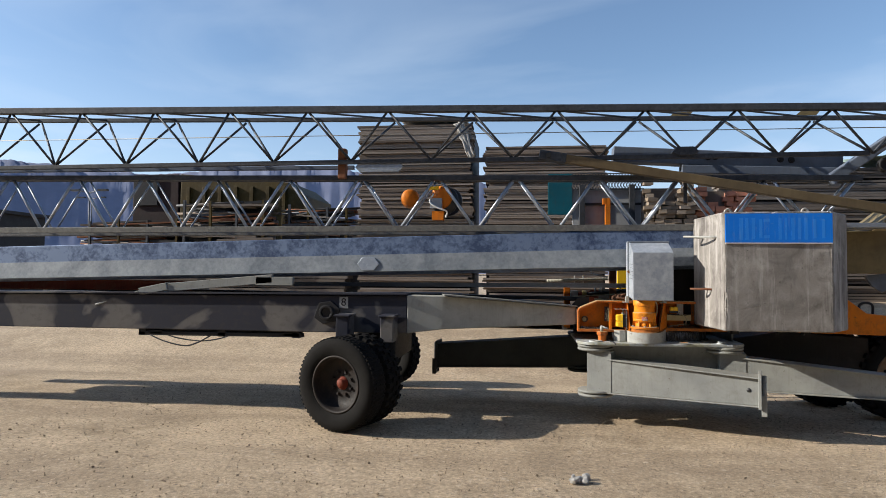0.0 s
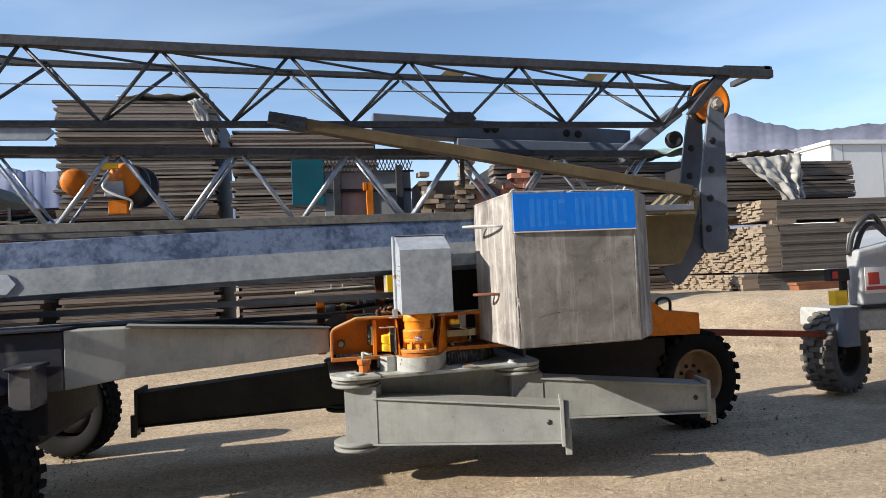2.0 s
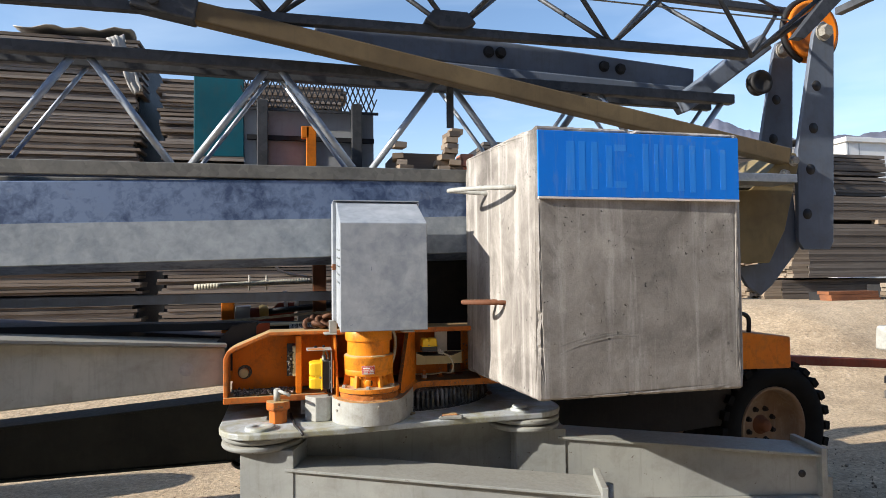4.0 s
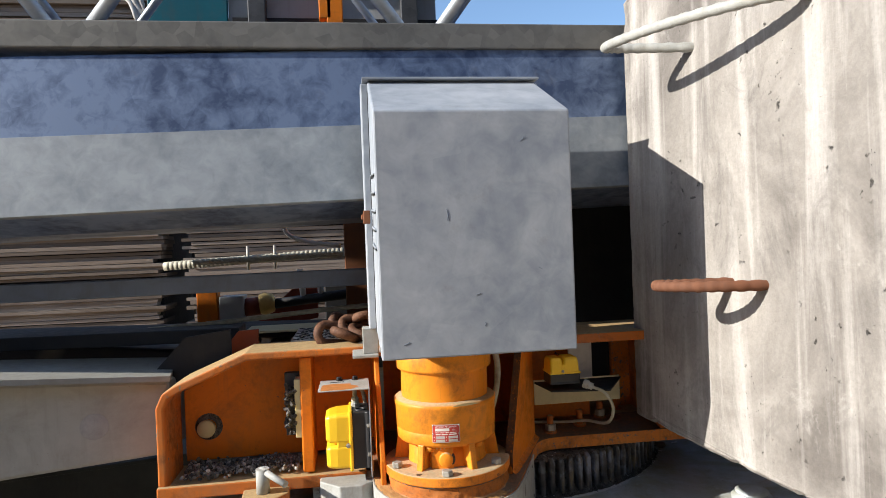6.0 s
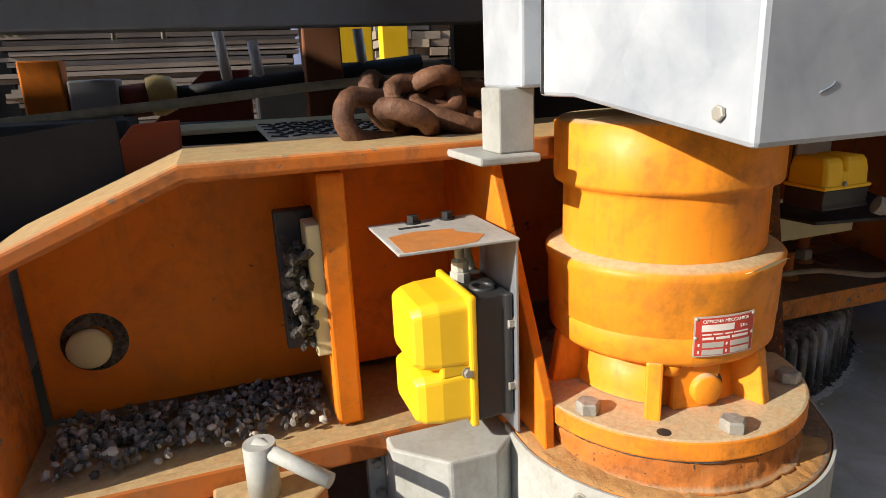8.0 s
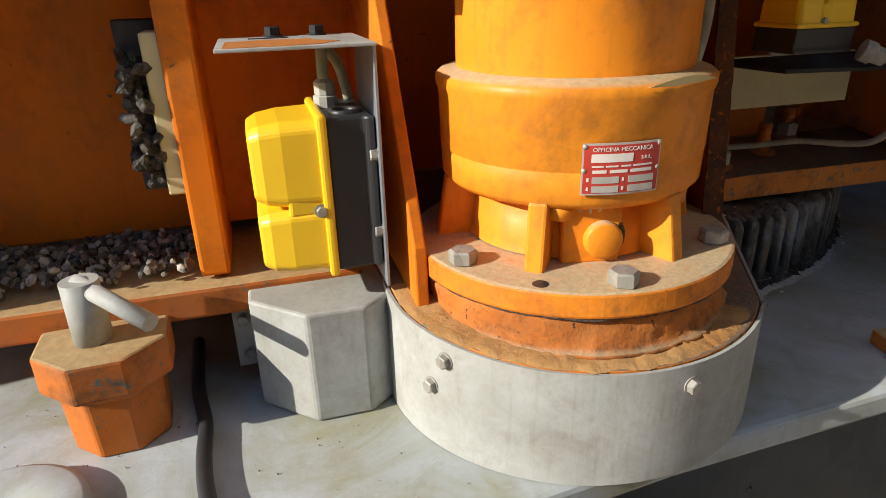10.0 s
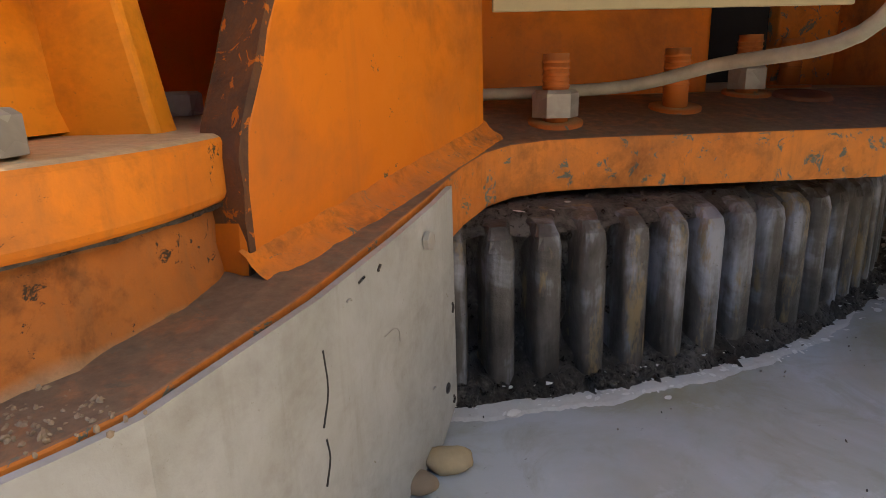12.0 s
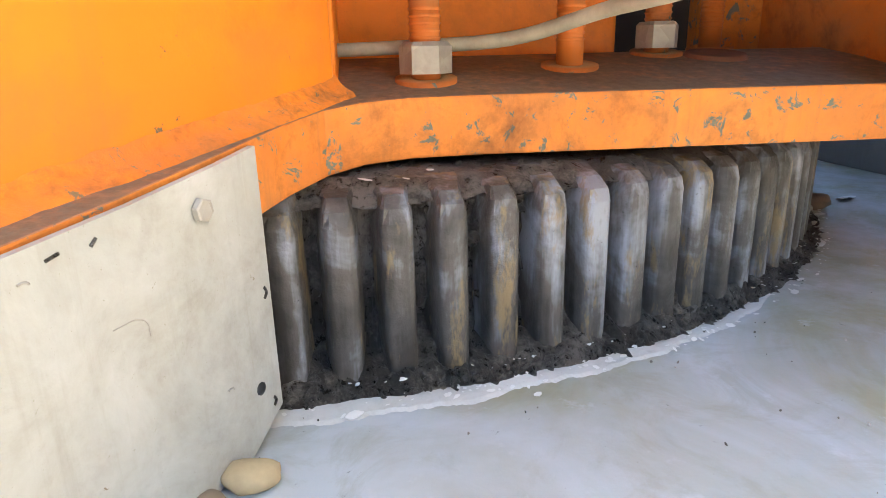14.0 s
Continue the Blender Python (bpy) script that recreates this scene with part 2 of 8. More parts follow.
def concrete_mat():
    """Cast concrete: cloudy tone, soft lime runs, dark damp stains and clustered blow holes."""
    def build(nt, b):
        v = coords(nt)
        big = noise_tex(nt, v, 2.6, 8, 0.62, 0.7)
        streak = noise_tex(nt, coords(nt, 1.0, (6.5, 6.5, 0.42)), 1.9, 7, 0.62, 0.3)
        fine = noise_tex(nt, v, 110, 7, 0.75)
        c = ramp(nt, big, [(0.34, (0.15, 0.135, 0.122)), (0.5, (0.26, 0.24, 0.218)), (0.64, (0.37, 0.345, 0.315))])
        c = mixc(nt, ramp(nt, streak, [(0.5, (0,)), (0.66, (0.55,))]), c, (0.58, 0.555, 0.525))
        dk = ramp(nt, noise_tex(nt, coords(nt, 1.0, (3.0, 3.0, 1.3)), 2.3, 8, 0.72, 0.9), [(0.52, (0,)), (0.68, (0.65,))])
        c = mixc(nt, dk, c, (0.115, 0.105, 0.097))
        rub = ramp(nt, noise_tex(nt, coords(nt), 5.0, 9, 0.8, 0.4), [(0.58, (0,)), (0.66, (0.35,))])
        c = mixc(nt, rub, c, (0.46, 0.44, 0.41))
        pit = None
        for scale, keep_scale, lo in ((26, 4, 0.5), (70, 9, 0.54)):
            vo = nt.nodes.new("ShaderNodeTexVoronoi")
            vo.inputs["Scale"].default_value = scale
            wob = nt.nodes.new("ShaderNodeMixRGB")
            wob.inputs[0].default_value = 0.05
            nt.links.new(v, wob.inputs[1])
            nn = nt.nodes.new("ShaderNodeTexNoise")
            nn.inputs["Scale"].default_value = scale
            nt.links.new(v, nn.inputs["Vector"])
            nt.links.new(nn.outputs["Color"], wob.inputs[2])
            nt.links.new(wob.outputs[0], vo.inputs["Vector"])
            hole = ramp(nt, mixc(nt, 0.45, vo.outputs["Distance"], fine), [(0.23, (0,)), (0.3, (1,))])
            keep = ramp(nt, noise_tex(nt, v, keep_scale, 4), [(lo, (1,)), (lo + 0.05, (0,))])
            hole = mixc(nt, keep, hole, (1.0, 1.0, 1.0))
            pit = hole if pit is None else mixc(nt, 1.0, pit, hole, "MULTIPLY")
        c = mixc(nt, 1.0, c, mixc(nt, 0.75, (1.0, 1.0, 1.0), pit), "MULTIPLY")
        c = mixc(nt, 0.3, c, fine, "OVERLAY")
        nt.links.new(c, b.inputs["Base Color"])
        setv(b, 0.9)
        h = mixc(nt, 0.3, pit, fine)
        bump(nt, b, h, 0.8, 0.006)
    return material("weathered_concrete", build)


def ground_mat():
    """Compacted gravel: pale and dark patches, wheel-worn streaks, small stones of many tones."""
    def build(nt, b):
        v = coords(nt)
        big = noise_tex(nt, v, 0.28, 7, 0.62, 0.6)
        mid = noise_tex(nt, v, 2.2, 8, 0.72)
        fine = noise_tex(nt, v, 26, 8, 0.8)
        track = noise_tex(nt, coords(nt, 1.0, (0.22, 1.5, 1)), 0.8, 6, 0.65)
        c = ramp(nt, big, [(0.36, (0.22, 0.162, 0.1)), (0.6, (0.41, 0.312, 0.205))])
        c = mixc(nt, ramp(nt, mid, [(0.38, (0.0,)), (0.66, (0.75,))]), c, (0.49, 0.38, 0.255))
        c = mixc(nt, ramp(nt, track, [(0.46, (0,)), (0.62, (0.6,))]), c, (0.25, 0.185, 0.12))
        for scale, lo, share in ((75, 0.6, 0.6), (34, 0.76, 0.6), (15, 0.9, 0.5)):
            vo = nt.nodes.new("ShaderNodeTexVoronoi")
            vo.inputs["Scale"].default_value = scale
            nt.links.new(v, vo.inputs["Vector"])
            sp = nt.nodes.new("ShaderNodeSeparateColor")
            nt.links.new(vo.outputs["Color"], sp.inputs["Color"])
            core = ramp(nt, vo.outputs["Distance"], [(0.3, (1,)), (0.46, (0,))])
            pick = mixc(nt, 1.0, core, ramp(nt, sp.outputs[0], [(lo, (0,)), (lo + 0.04, (share,))]), "MULTIPLY")
            tone = ramp(nt, sp.outputs[1], [(0.0, (0.12, 0.095, 0.07)), (0.5, (0.33, 0.26, 0.18)), (1.0, (0.5, 0.42, 0.32))])
            c = mixc(nt, pick, c, tone)
        c = mixc(nt, 0.6, c, ramp(nt, fine, [(0.34, (0.2,)), (0.62, (1.0,))]), "OVERLAY")
        nt.links.new(c, b.inputs["Base Color"])
        setv(b, 0.95)
        h = mixc(nt, 0.5, fine, mixc(nt, 0.4, mid, pick))
        bump(nt, b, h, 0.9, 0.03)
    return material("compacted_gravel", build)


def wood_mat(name, light, dark, grey):
    def build(nt, b):
        oi = nt.nodes.new("ShaderNodeObjectInfo")
        geo = nt.nodes.new("ShaderNodeNewGeometry")
        v = coords(nt, 1.0, (1.4, 22, 22))
        grain = noise_tex(nt, v, 2.2, 6, 0.65, 0.6)
        rnd = nt.nodes.new("ShaderNodeMath")
        rnd.operation = "ADD"
        nt.links.new(oi.outputs["Random"], rnd.inputs[0])
        nt.links.new(geo.outputs["Random Per Island"], rnd.inputs[1])
        fr = nt.nodes.new("ShaderNodeMath")
        fr.operation = "FRACT"
        nt.links.new(rnd.outputs[0], fr.inputs[0])
        tone = ramp(nt, fr.outputs[0], [(0.0, dark), (0.55, light), (1.0, grey)])
        c = mixc(nt, ramp(nt, grain, [(0.3, (0.0,)), (0.75, (0.55,))]), tone, dark)
        c = mixc(nt, ramp(nt, noise_tex(nt, coords(nt), 1.5, 5), [(0.5, (0,)), (0.75, (0.4,))]), c, grey)
        nt.links.new(c, b.inputs["Base Color"])
        setv(b, 0.85)
        bump(nt, b, grain, 0.4, 0.003)
    return material(name, build)


M_GROUND = ground_mat()
M_GALV = galvanised("galvanised_steel", (0.5, 0.53, 0.57), (0.3, 0.34, 0.4))
# Darkened copy of galvanised steel; the jib's backlit shade is in its colour.
M_GALV_DARKENED = galvanised("darkened_galvanised_steel", (0.1, 0.104, 0.112), (0.036, 0.04, 0.047), 0.5, 0.5)
M_CHORD = galvanised("weathered_galvanised_steel", (0.23, 0.225, 0.205), (0.1, 0.1, 0.096), 0.5, 0.4)
M_CABINET = galvanised("galvanised_sheet", (0.45, 0.48, 0.52), (0.22, 0.255, 0.305), 0.45, 0.1, 16, 0.03, 0.36, 0.62)
M_GREY = worn_paint("grey_green_paint", (0.33, 0.34, 0.32), (0.24, 0.25, 0.245), (0.15, 0.14, 0.12), 0.5, (0.09, 0.06, 0.045), 0.6, 1.0, 0.0008, 0.5, (0.36, 0.33, 0.27))
# Lighter copy of the grey paint; sunlight on the neck is in its colour.
M_NECK = worn_paint("sunlit_neck_paint", (0.47, 0.475, 0.43), (0.36, 0.37, 0.34), (0.2, 0.185, 0.15), 0.5, None, 0.6, 1.0, 0.0008, 0.4, (0.4, 0.37, 0.3))
M_DECK = deck_mat()
# Mottled zinc; the upper band's shade and sky blue are in its colour.
M_MAST = galvanised("mottled_shade_blue_galvanised", (0.19, 0.255, 0.39), (0.06, 0.09, 0.17), 0.45, 0.5, 22, 0.04, 0.42, 0.56)
M_WHITEGREY = worn_paint("pale_grey_paint", (0.46, 0.465, 0.445), (0.34, 0.35, 0.335), (0.22, 0.2, 0.145), 0.5, (0.2, 0.16, 0.11), 0.95, 3.4, grime=0.16, chip_at=0.69)
M_ORANGE = worn_paint("orange_paint", (0.76, 0.22, 0.012), (0.64, 0.16, 0.01), (0.26, 0.12, 0.05), 0.45, (0.12, 0.09, 0.06), 0.5, 1.3, 0.0008, 0.5, grime=0.4)
M_ORANGE_DIRTY = worn_paint("dusty_orange_paint", (0.62, 0.17, 0.02), (0.44, 0.12, 0.025), (0.24, 0.15, 0.08), 0.6, (0.15, 0.16, 0.13), 0.8, 1.6, 0.0012, 0.92, (0.5, 0.37, 0.19), grime=0.7, chip_at=0.615)
M_PLATE = worn_paint("chipped_orange_plate", (0.74, 0.26, 0.045), (0.6, 0.17, 0.022), (0.2, 0.11, 0.055), 0.6, (0.16, 0.165, 0.13), 0.75, 3.4, 0.0012, 0.95, (0.2, 0.15, 0.105), 0.55, 0.58)
M_WELD = worn_paint("grimy_orange_weld", (0.86, 0.25, 0.012), (0.7, 0.175, 0.01), (0.2, 0.11, 0.055), 0.6, (0.22, 0.16, 0.1), 0.9, 4.5, 0.003, 0.3, (0.3, 0.2, 0.12), 0.75, 0.6)
M_SEAT = worn_paint("muddy_orange_seat", (0.62, 0.2, 0.03), (0.38, 0.11, 0.02), (0.2, 0.12, 0.06), 0.75, (0.05, 0.035, 0.025), 0.95, 4.0, 0.004, 1.0, (0.5, 0.37, 0.22), 0.8, 0.62)
M_FLANGE = worn_paint("chipped_flange_paint", (0.84, 0.27, 0.02), (0.66, 0.17, 0.012), (0.2, 0.1, 0.05), 0.5, (0.06, 0.04, 0.03), 0.7, 3.0, 0.0012, 1.0, (0.6, 0.46, 0.28), 0.5, 0.63)
M_MOTOR = worn_paint("motor_orange_paint", (0.88, 0.325, 0.026), (0.8, 0.25, 0.014), (0.3, 0.13, 0.05), 0.42, None, 0.4, 2.2, 0.0008, 1.0, (0.6, 0.46, 0.28), 0.4)
M_RED = worn_paint("red_primer", (0.22, 0.04, 0.02), (0.15, 0.03, 0.016), (0.2, 0.12, 0.08), 0.6)
M_GUSSET = worn_paint("dull_red_paint", (0.4, 0.075, 0.025), (0.28, 0.05, 0.02), (0.15, 0.08, 0.05), 0.6)
M_RUST = worn_paint("rusty_steel", (0.25, 0.1, 0.045), (0.14, 0.06, 0.035), (0.09, 0.06, 0.05), 0.8, None, 0.7)
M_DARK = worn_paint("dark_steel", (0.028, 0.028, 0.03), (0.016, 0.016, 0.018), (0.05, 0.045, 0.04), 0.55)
# Darker copy of the leg paint; the far leg's shade is in its colour.
M_LEG_SHADED = worn_paint("shaded_green_grey_paint", (0.05, 0.055, 0.05), (0.03, 0.033, 0.032), (0.07, 0.065, 0.055), 0.55)
M_KHAKI = worn_paint("khaki_paint", (0.25, 0.195, 0.095), (0.17, 0.13, 0.065), (0.1, 0.08, 0.05), 0.5, None, 0.7)
M_STRUT = worn_paint("brown_strut_paint", (0.17, 0.125, 0.068), (0.11, 0.08, 0.045), (0.07, 0.055, 0.035), 0.5, None, 0.7)
M_BLUEGREY = worn_paint("blue_grey_steel", (0.16, 0.19, 0.24), (0.1, 0.12, 0.16), (0.1, 0.095, 0.085), 0.42)
M_CONCRETE = concrete_mat()
# Lattice shade and sun patches on the beam are put into this paint.
M_BEAM = sun_patch_paint("sun_patched_beam_paint", (0.032, 0.034, 0.048), (0.17, 0.16, 0.15))
M_APRON = galvanised("lit_apron_sheet", (0.32, 0.35, 0.375), (0.165, 0.19, 0.22), 0.6, 0.3, 24, 0.0, 0.36, 0.62)
M_BLUE = worn_paint("blue_paint", (0.014, 0.22, 0.85), (0.013, 0.19, 0.78), (0.2, 0.3, 0.5), 0.35, None, 0.1)
M_BLUE_FADED = worn_paint("faded_blue_paint", (0.04, 0.27, 0.86), (0.025, 0.235, 0.82), (0.2, 0.35, 0.6), 0.4, None, 0.2)
M_TYRE = simple("tyre_rubber", (0.011, 0.0105, 0.01), 0.85, 0, 0.35, 12, 0.001, 0.12)
M_TYRE_DUST = simple("dusty_rubber", (0.11, 0.1, 0.09), 0.9, 0, 0.35, 10, 0.001)
M_RIM = worn_paint("dirty_rim_paint", (0.022, 0.018, 0.016), (0.012, 0.01, 0.0095), (0.06, 0.038, 0.027), 0.6)
M_RIM_RUST = worn_paint("rusty_rim_paint", (0.34, 0.24, 0.15), (0.2, 0.12, 0.07), (0.4, 0.34, 0.26), 0.75)
M_YELLOW = simple("yellow_plastic", (0.88, 0.54, 0.018), 0.42, 0, 0.1, 14)
M_BLACK = simple("black_plastic", (0.025, 0.025, 0.027), 0.45, 0, 0.3, 20)
M_WHITE = simple("white_plastic", (0.72, 0.72, 0.7), 0.45, 0, 0.06, 8)
M_CREAM = worn_paint("cream_paint", (0.68, 0.6, 0.36), (0.56, 0.5, 0.3), (0.4, 0.34, 0.22), 0.5)
M_ZINC = galvanised("zinc_bolt", (0.5, 0.48, 0.43), (0.22, 0.2, 0.17), 0.5, 0.4, 90)
M_GREASE = grease_mat()
M_GEAR = gear_mat()
M_BAND = worn_paint("bare_pale_paint", (0.62, 0.62, 0.6), (0.5, 0.5, 0.49), (0.3, 0.29, 0.26), 0.6, None, 0.6, 3.0)
M_CABLE = simple("old_white_cable", (0.4, 0.375, 0.29), 0.6, 0, 0.5, 45)
M_ROPE = simple("steel_rope", (0.3, 0.27, 0.22), 0.6, 0.3, 0.4, 60)
M_WOOD = wood_mat("weathered_boards", (0.245, 0.188, 0.142), (0.085, 0.064, 0.049), (0.33, 0.285, 0.245))
M_WOOD_PALE = wood_mat("sawn_boards", (0.32, 0.25, 0.175), (0.16, 0.12, 0.085), (0.25, 0.21, 0.17))
M_WOOD_GREY = wood_mat("grey_boards", (0.165, 0.135, 0.11), (0.075, 0.062, 0.052), (0.21, 0.185, 0.16))
M_CYAN = worn_paint("teal_paint", (0.008, 0.13, 0.175), (0.007, 0.09, 0.125), (0.05, 0.08, 0.08), 0.5)
M_SHEET = worn_paint("grey_sheet_paint", (0.4, 0.41, 0.42), (0.3, 0.31, 0.32), (0.25, 0.24, 0.22), 0.5)
M_TARP = simple("pale_tarpaulin", (0.33, 0.32, 0.3), 0.5, 0, 0.12, 5, 0.004)
M_GREENTARP = simple("green_tarpaulin", (0.3, 0.38, 0.32), 0.5, 0, 0.15, 5, 0.004)
M_BRICK = simple("brick_rubble", (0.45, 0.2, 0.13), 0.9, 0, 0.3, 8)
M_MAROON = worn_paint("dark_maroon_paint", (0.035, 0.016, 0.014), (0.02, 0.012, 0.011), (0.05, 0.04, 0.035), 0.6)
M_OCHRE = worn_paint("ochre_paint", (0.08, 0.052, 0.009), (0.045, 0.03, 0.007), (0.15, 0.12, 0.06), 0.55)
# Distance haze is put into the base colour of both slopes.
M_HILL = simple("haze_blue_slope", (0.16, 0.18, 0.26), 0.95, 0, 0.2, 0.02, 0.0)
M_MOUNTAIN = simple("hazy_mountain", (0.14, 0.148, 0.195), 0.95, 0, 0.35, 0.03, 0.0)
M_LABEL = simple("red_label", (0.5, 0.05, 0.035), 0.4, 0, 0.15, 30)
M_INK = simple("white_print", (0.75, 0.7, 0.66), 0.5, 0, 0.08, 30)
M_INK_DULL = simple("chalky_scrape", (0.3, 0.29, 0.27), 0.9, 0, 0.3, 60)
M_SILVER = galvanised("aluminium_plate", (0.62, 0.6, 0.57), (0.5, 0.48, 0.45), 0.4, 0.4, 60)
M_BURNT = worn_paint("burnt_cut_edge", (0.12, 0.06, 0.035), (0.06, 0.04, 0.03), (0.3, 0.1, 0.02), 0.85, (0.5, 0.14, 0.015), 0.7, 6.0, 0.004, chip_at=0.58)
M_PATCH = worn_paint("pale_patch_paint", (0.42, 0.43, 0.42), (0.33, 0.34, 0.33), (0.25, 0.25, 0.24), 0.6, None, 0.8, 6.0)
M_SOIL = simple("dry_soil", (0.34, 0.25, 0.16), 0.95, 0, 0.4, 80)
def pebble_mat():
    def build(nt, b):
        geo = nt.nodes.new("ShaderNodeNewGeometry")
        c = ramp(nt, geo.outputs["Random Per Island"], [(0.0, (0.04, 0.037, 0.033)), (0.45, (0.15, 0.135, 0.115)), (0.8, (0.32, 0.29, 0.25)), (1.0, (0.48, 0.45, 0.4))])
        c = mixc(nt, 0.5, c, noise_tex(nt, coords(nt), 140, 5), "OVERLAY")
        nt.links.new(c, b.inputs["Base Color"])
        setv(b, 0.75)
    return material("oily_pebbles", build)


M_STONE_DARK = pebble_mat()
M_MUD = worn_paint("sandy_mud", (0.5, 0.3, 0.12), (0.4, 0.19, 0.055), (0.15, 0.09, 0.05), 0.9, (0.05, 0.035, 0.025), 0.8, 6.0, 0.004, chip_at=0.66)
M_CHAIN = worn_paint("dark_rusty_chain", (0.13, 0.055, 0.028), (0.05, 0.024, 0.016), (0.36, 0.19, 0.11), 0.6, None, 0.7, 5.0, 0.004)
M_BRASS = simple("tarnished_brass", (0.5, 0.34, 0.12), 0.4, 0.7, 0.25, 40)
M_STONE_TAN = simple("tan_stone", (0.4, 0.31, 0.18), 0.9, 0, 0.35, 60)
M_STONE_PALE = simple("pale_rubble", (0.4, 0.38, 0.35), 0.9, 0, 0.3, 60)
M_WALL = simple("fill_block_sheet", (0.09, 0.085, 0.08), 0.8, 0, 0.2, 4)
M_STONE = simple("small_stones", (0.25, 0.19, 0.13), 0.9, 0, 0.5, 9)


# ---- mesh helpers ----
def box(bm, lo, hi, m=None):
    vs = [bm.verts.new((x, y, z)) for x in (lo[0], hi[0]) for y in (lo[1], hi[1]) for z in (lo[2], hi[2])]
    for f in ((0, 1, 3, 2), (4, 6, 7, 5), (0, 4, 5, 1), (2, 3, 7, 6), (0, 2, 6, 4), (1, 5, 7, 3)):
        bm.faces.new([vs[i] for i in f])
    if m is not None:
        for v in vs:
            v.co = m @ v.co
    return vs


def axes_between(p, q, up=(0, 0, 1)):
    p, q = Vector(p), Vector(q)
    a = (q - p)
    n = a.length
    a.normalize()
    u = Vector(up)
    if abs(a.dot(u)) > 0.98:
        u = Vector((0, 1, 0))
    s = a.cross(u).normalized()
    w = s.cross(a)
    return p, a, s, w, n


def bar(bm, p, q, width, height, up=(0, 0, 1)):
    """A rectangular bar from p to q; width across, height along up."""
    p, a, s, w, n = axes_between(p, q, up)
    vs = []
    for k in (0, n):
        for i in (-0.5, 0.5):
            for j in (-0.5, 0.5):
                vs.append(bm.verts.new(p + a * k + s * (i * width) + w * (j * height)))
    for f in ((0, 2, 3, 1), (4, 5, 7, 6), (0, 1, 5, 4), (2, 6, 7, 3), (0, 4, 6, 2), (1, 3, 7, 5)):
        bm.faces.new([vs[i] for i in f])


def tube(bm, p, q, r, n=10, r2=None, smooth=True):
    p, a, s, w, ln = axes_between(p, q)
    r2 = r if r2 is None else r2
    rings = []
    for k, rr in ((0, r), (ln, r2)):
        rings.append([bm.verts.new(p + a * k + (s * math.cos(2 * math.pi * i / n) + w * math.sin(2 * math.pi * i / n)) * rr) for i in range(n)])
    for i in range(n):
        f = bm.faces.new((rings[0][i], rings[0][(i + 1) % n], rings[1][(i + 1) % n], rings[1][i]))
        f.smooth = smooth
    bm.faces.new(rings[0][::-1])
    bm.faces.new(rings[1])


def lathe(bm, centre, axis, profile, n=32, smooth=True, start=0.0, ref=None):
    """Turns (radius, along) pairs about an axis through centre."""
    c, a = Vector(centre), Vector(axis).normalized()
    u = Vector(ref) if ref else (Vector((0, 0, 1)) if abs(a.z) < 0.9 else Vector((1, 0, 0)))
    s = a.cross(u).normalized()
    w = s.cross(a)
    rings = []
    for r, h in profile:
        if r < 1e-6:
            rings.append([bm.verts.new(c + a * h)])
        else:
            rings.append([bm.verts.new(c + a * h + (s * math.cos(start + 2 * math.pi * i / n) + w * math.sin(start + 2 * math.pi * i / n)) * r) for i in range(n)])
    for A, B in zip(rings, rings[1:]):
        for i in range(n):
            j = (i + 1) % n
            if len(A) == 1 and len(B) == 1:
                continue
            if len(A) == 1:
                f = bm.faces.new((A[0], B[j], B[i]))
            elif len(B) == 1:
                f = bm.faces.new((A[i], A[j], B[0]))
            else:
                f = bm.faces.new((A[i], A[j], B[j], B[i]))
            f.smooth = smooth
    return rings


def prism(bm, outline, axis, lo, hi):
    """Extrudes a closed outline of (u, v) along the x, y or z axis from lo to hi."""
    def at(u, v, k):
        return {"x": (k, u, v), "y": (u, k, v), "z": (u, v, k)}[axis]
    A = [bm.verts.new(at(u, v, lo)) for u, v in outline]
    B = [bm.verts.new(at(u, v, hi)) for u, v in outline]
    n = len(outline)
    for i in range(n):
        bm.faces.new((A[i], A[(i + 1) % n], B[(i + 1) % n], B[i]))
    bm.faces.new(A[::-1])
    bm.faces.new(B)


def strip(bm, path, thick, lo, hi):
    """A bent plate: an open path of (x, y) given thickness, standing from lo to hi (numbers or lists)."""
    n = len(path)
    los = lo if isinstance(lo, (list, tuple)) else [lo] * n
    his = hi if isinstance(hi, (list, tuple)) else [hi] * n
    rows = []
    for i, (x, y) in enumerate(path):
        x0, y0 = path[max(0, i - 1)]
        x1, y1 = path[min(n - 1, i + 1)]
        d = Vector((x1 - x0, y1 - y0)).normalized()
        nx, ny = -d.y * thick / 2, d.x * thick / 2
        rows.append([bm.verts.new(c) for c in ((x - nx, y - ny, los[i]), (x + nx, y + ny, los[i]), (x + nx, y + ny, his[i]), (x - nx, y - ny, his[i]))])
    for A, B in zip(rows, rows[1:]):
        for k in range(4):
            bm.faces.new((A[k], A[(k + 1) % 4], B[(k + 1) % 4], B[k]))
    bm.faces.new(rows[0][::-1])
    bm.faces.new(rows[-1])


def smooth_path(pts, per=6):
    pts = [Vector(p) for p in pts]
    ext = [2 * pts[0] - pts[1]] + pts + [2 * pts[-1] - pts[-2]]
    out = []
    for i in range(1, len(ext) - 2):
        a, b, c, d = ext[i - 1:i + 3]
        for k in range(per):
            t = k / per
            out.append(0.5 * (2 * b + (c - a) * t + (2 * a - 5 * b + 4 * c - d) * t * t + (3 * b - a - 3 * c + d) * t ** 3))
    out.append(pts[-1])
    return out


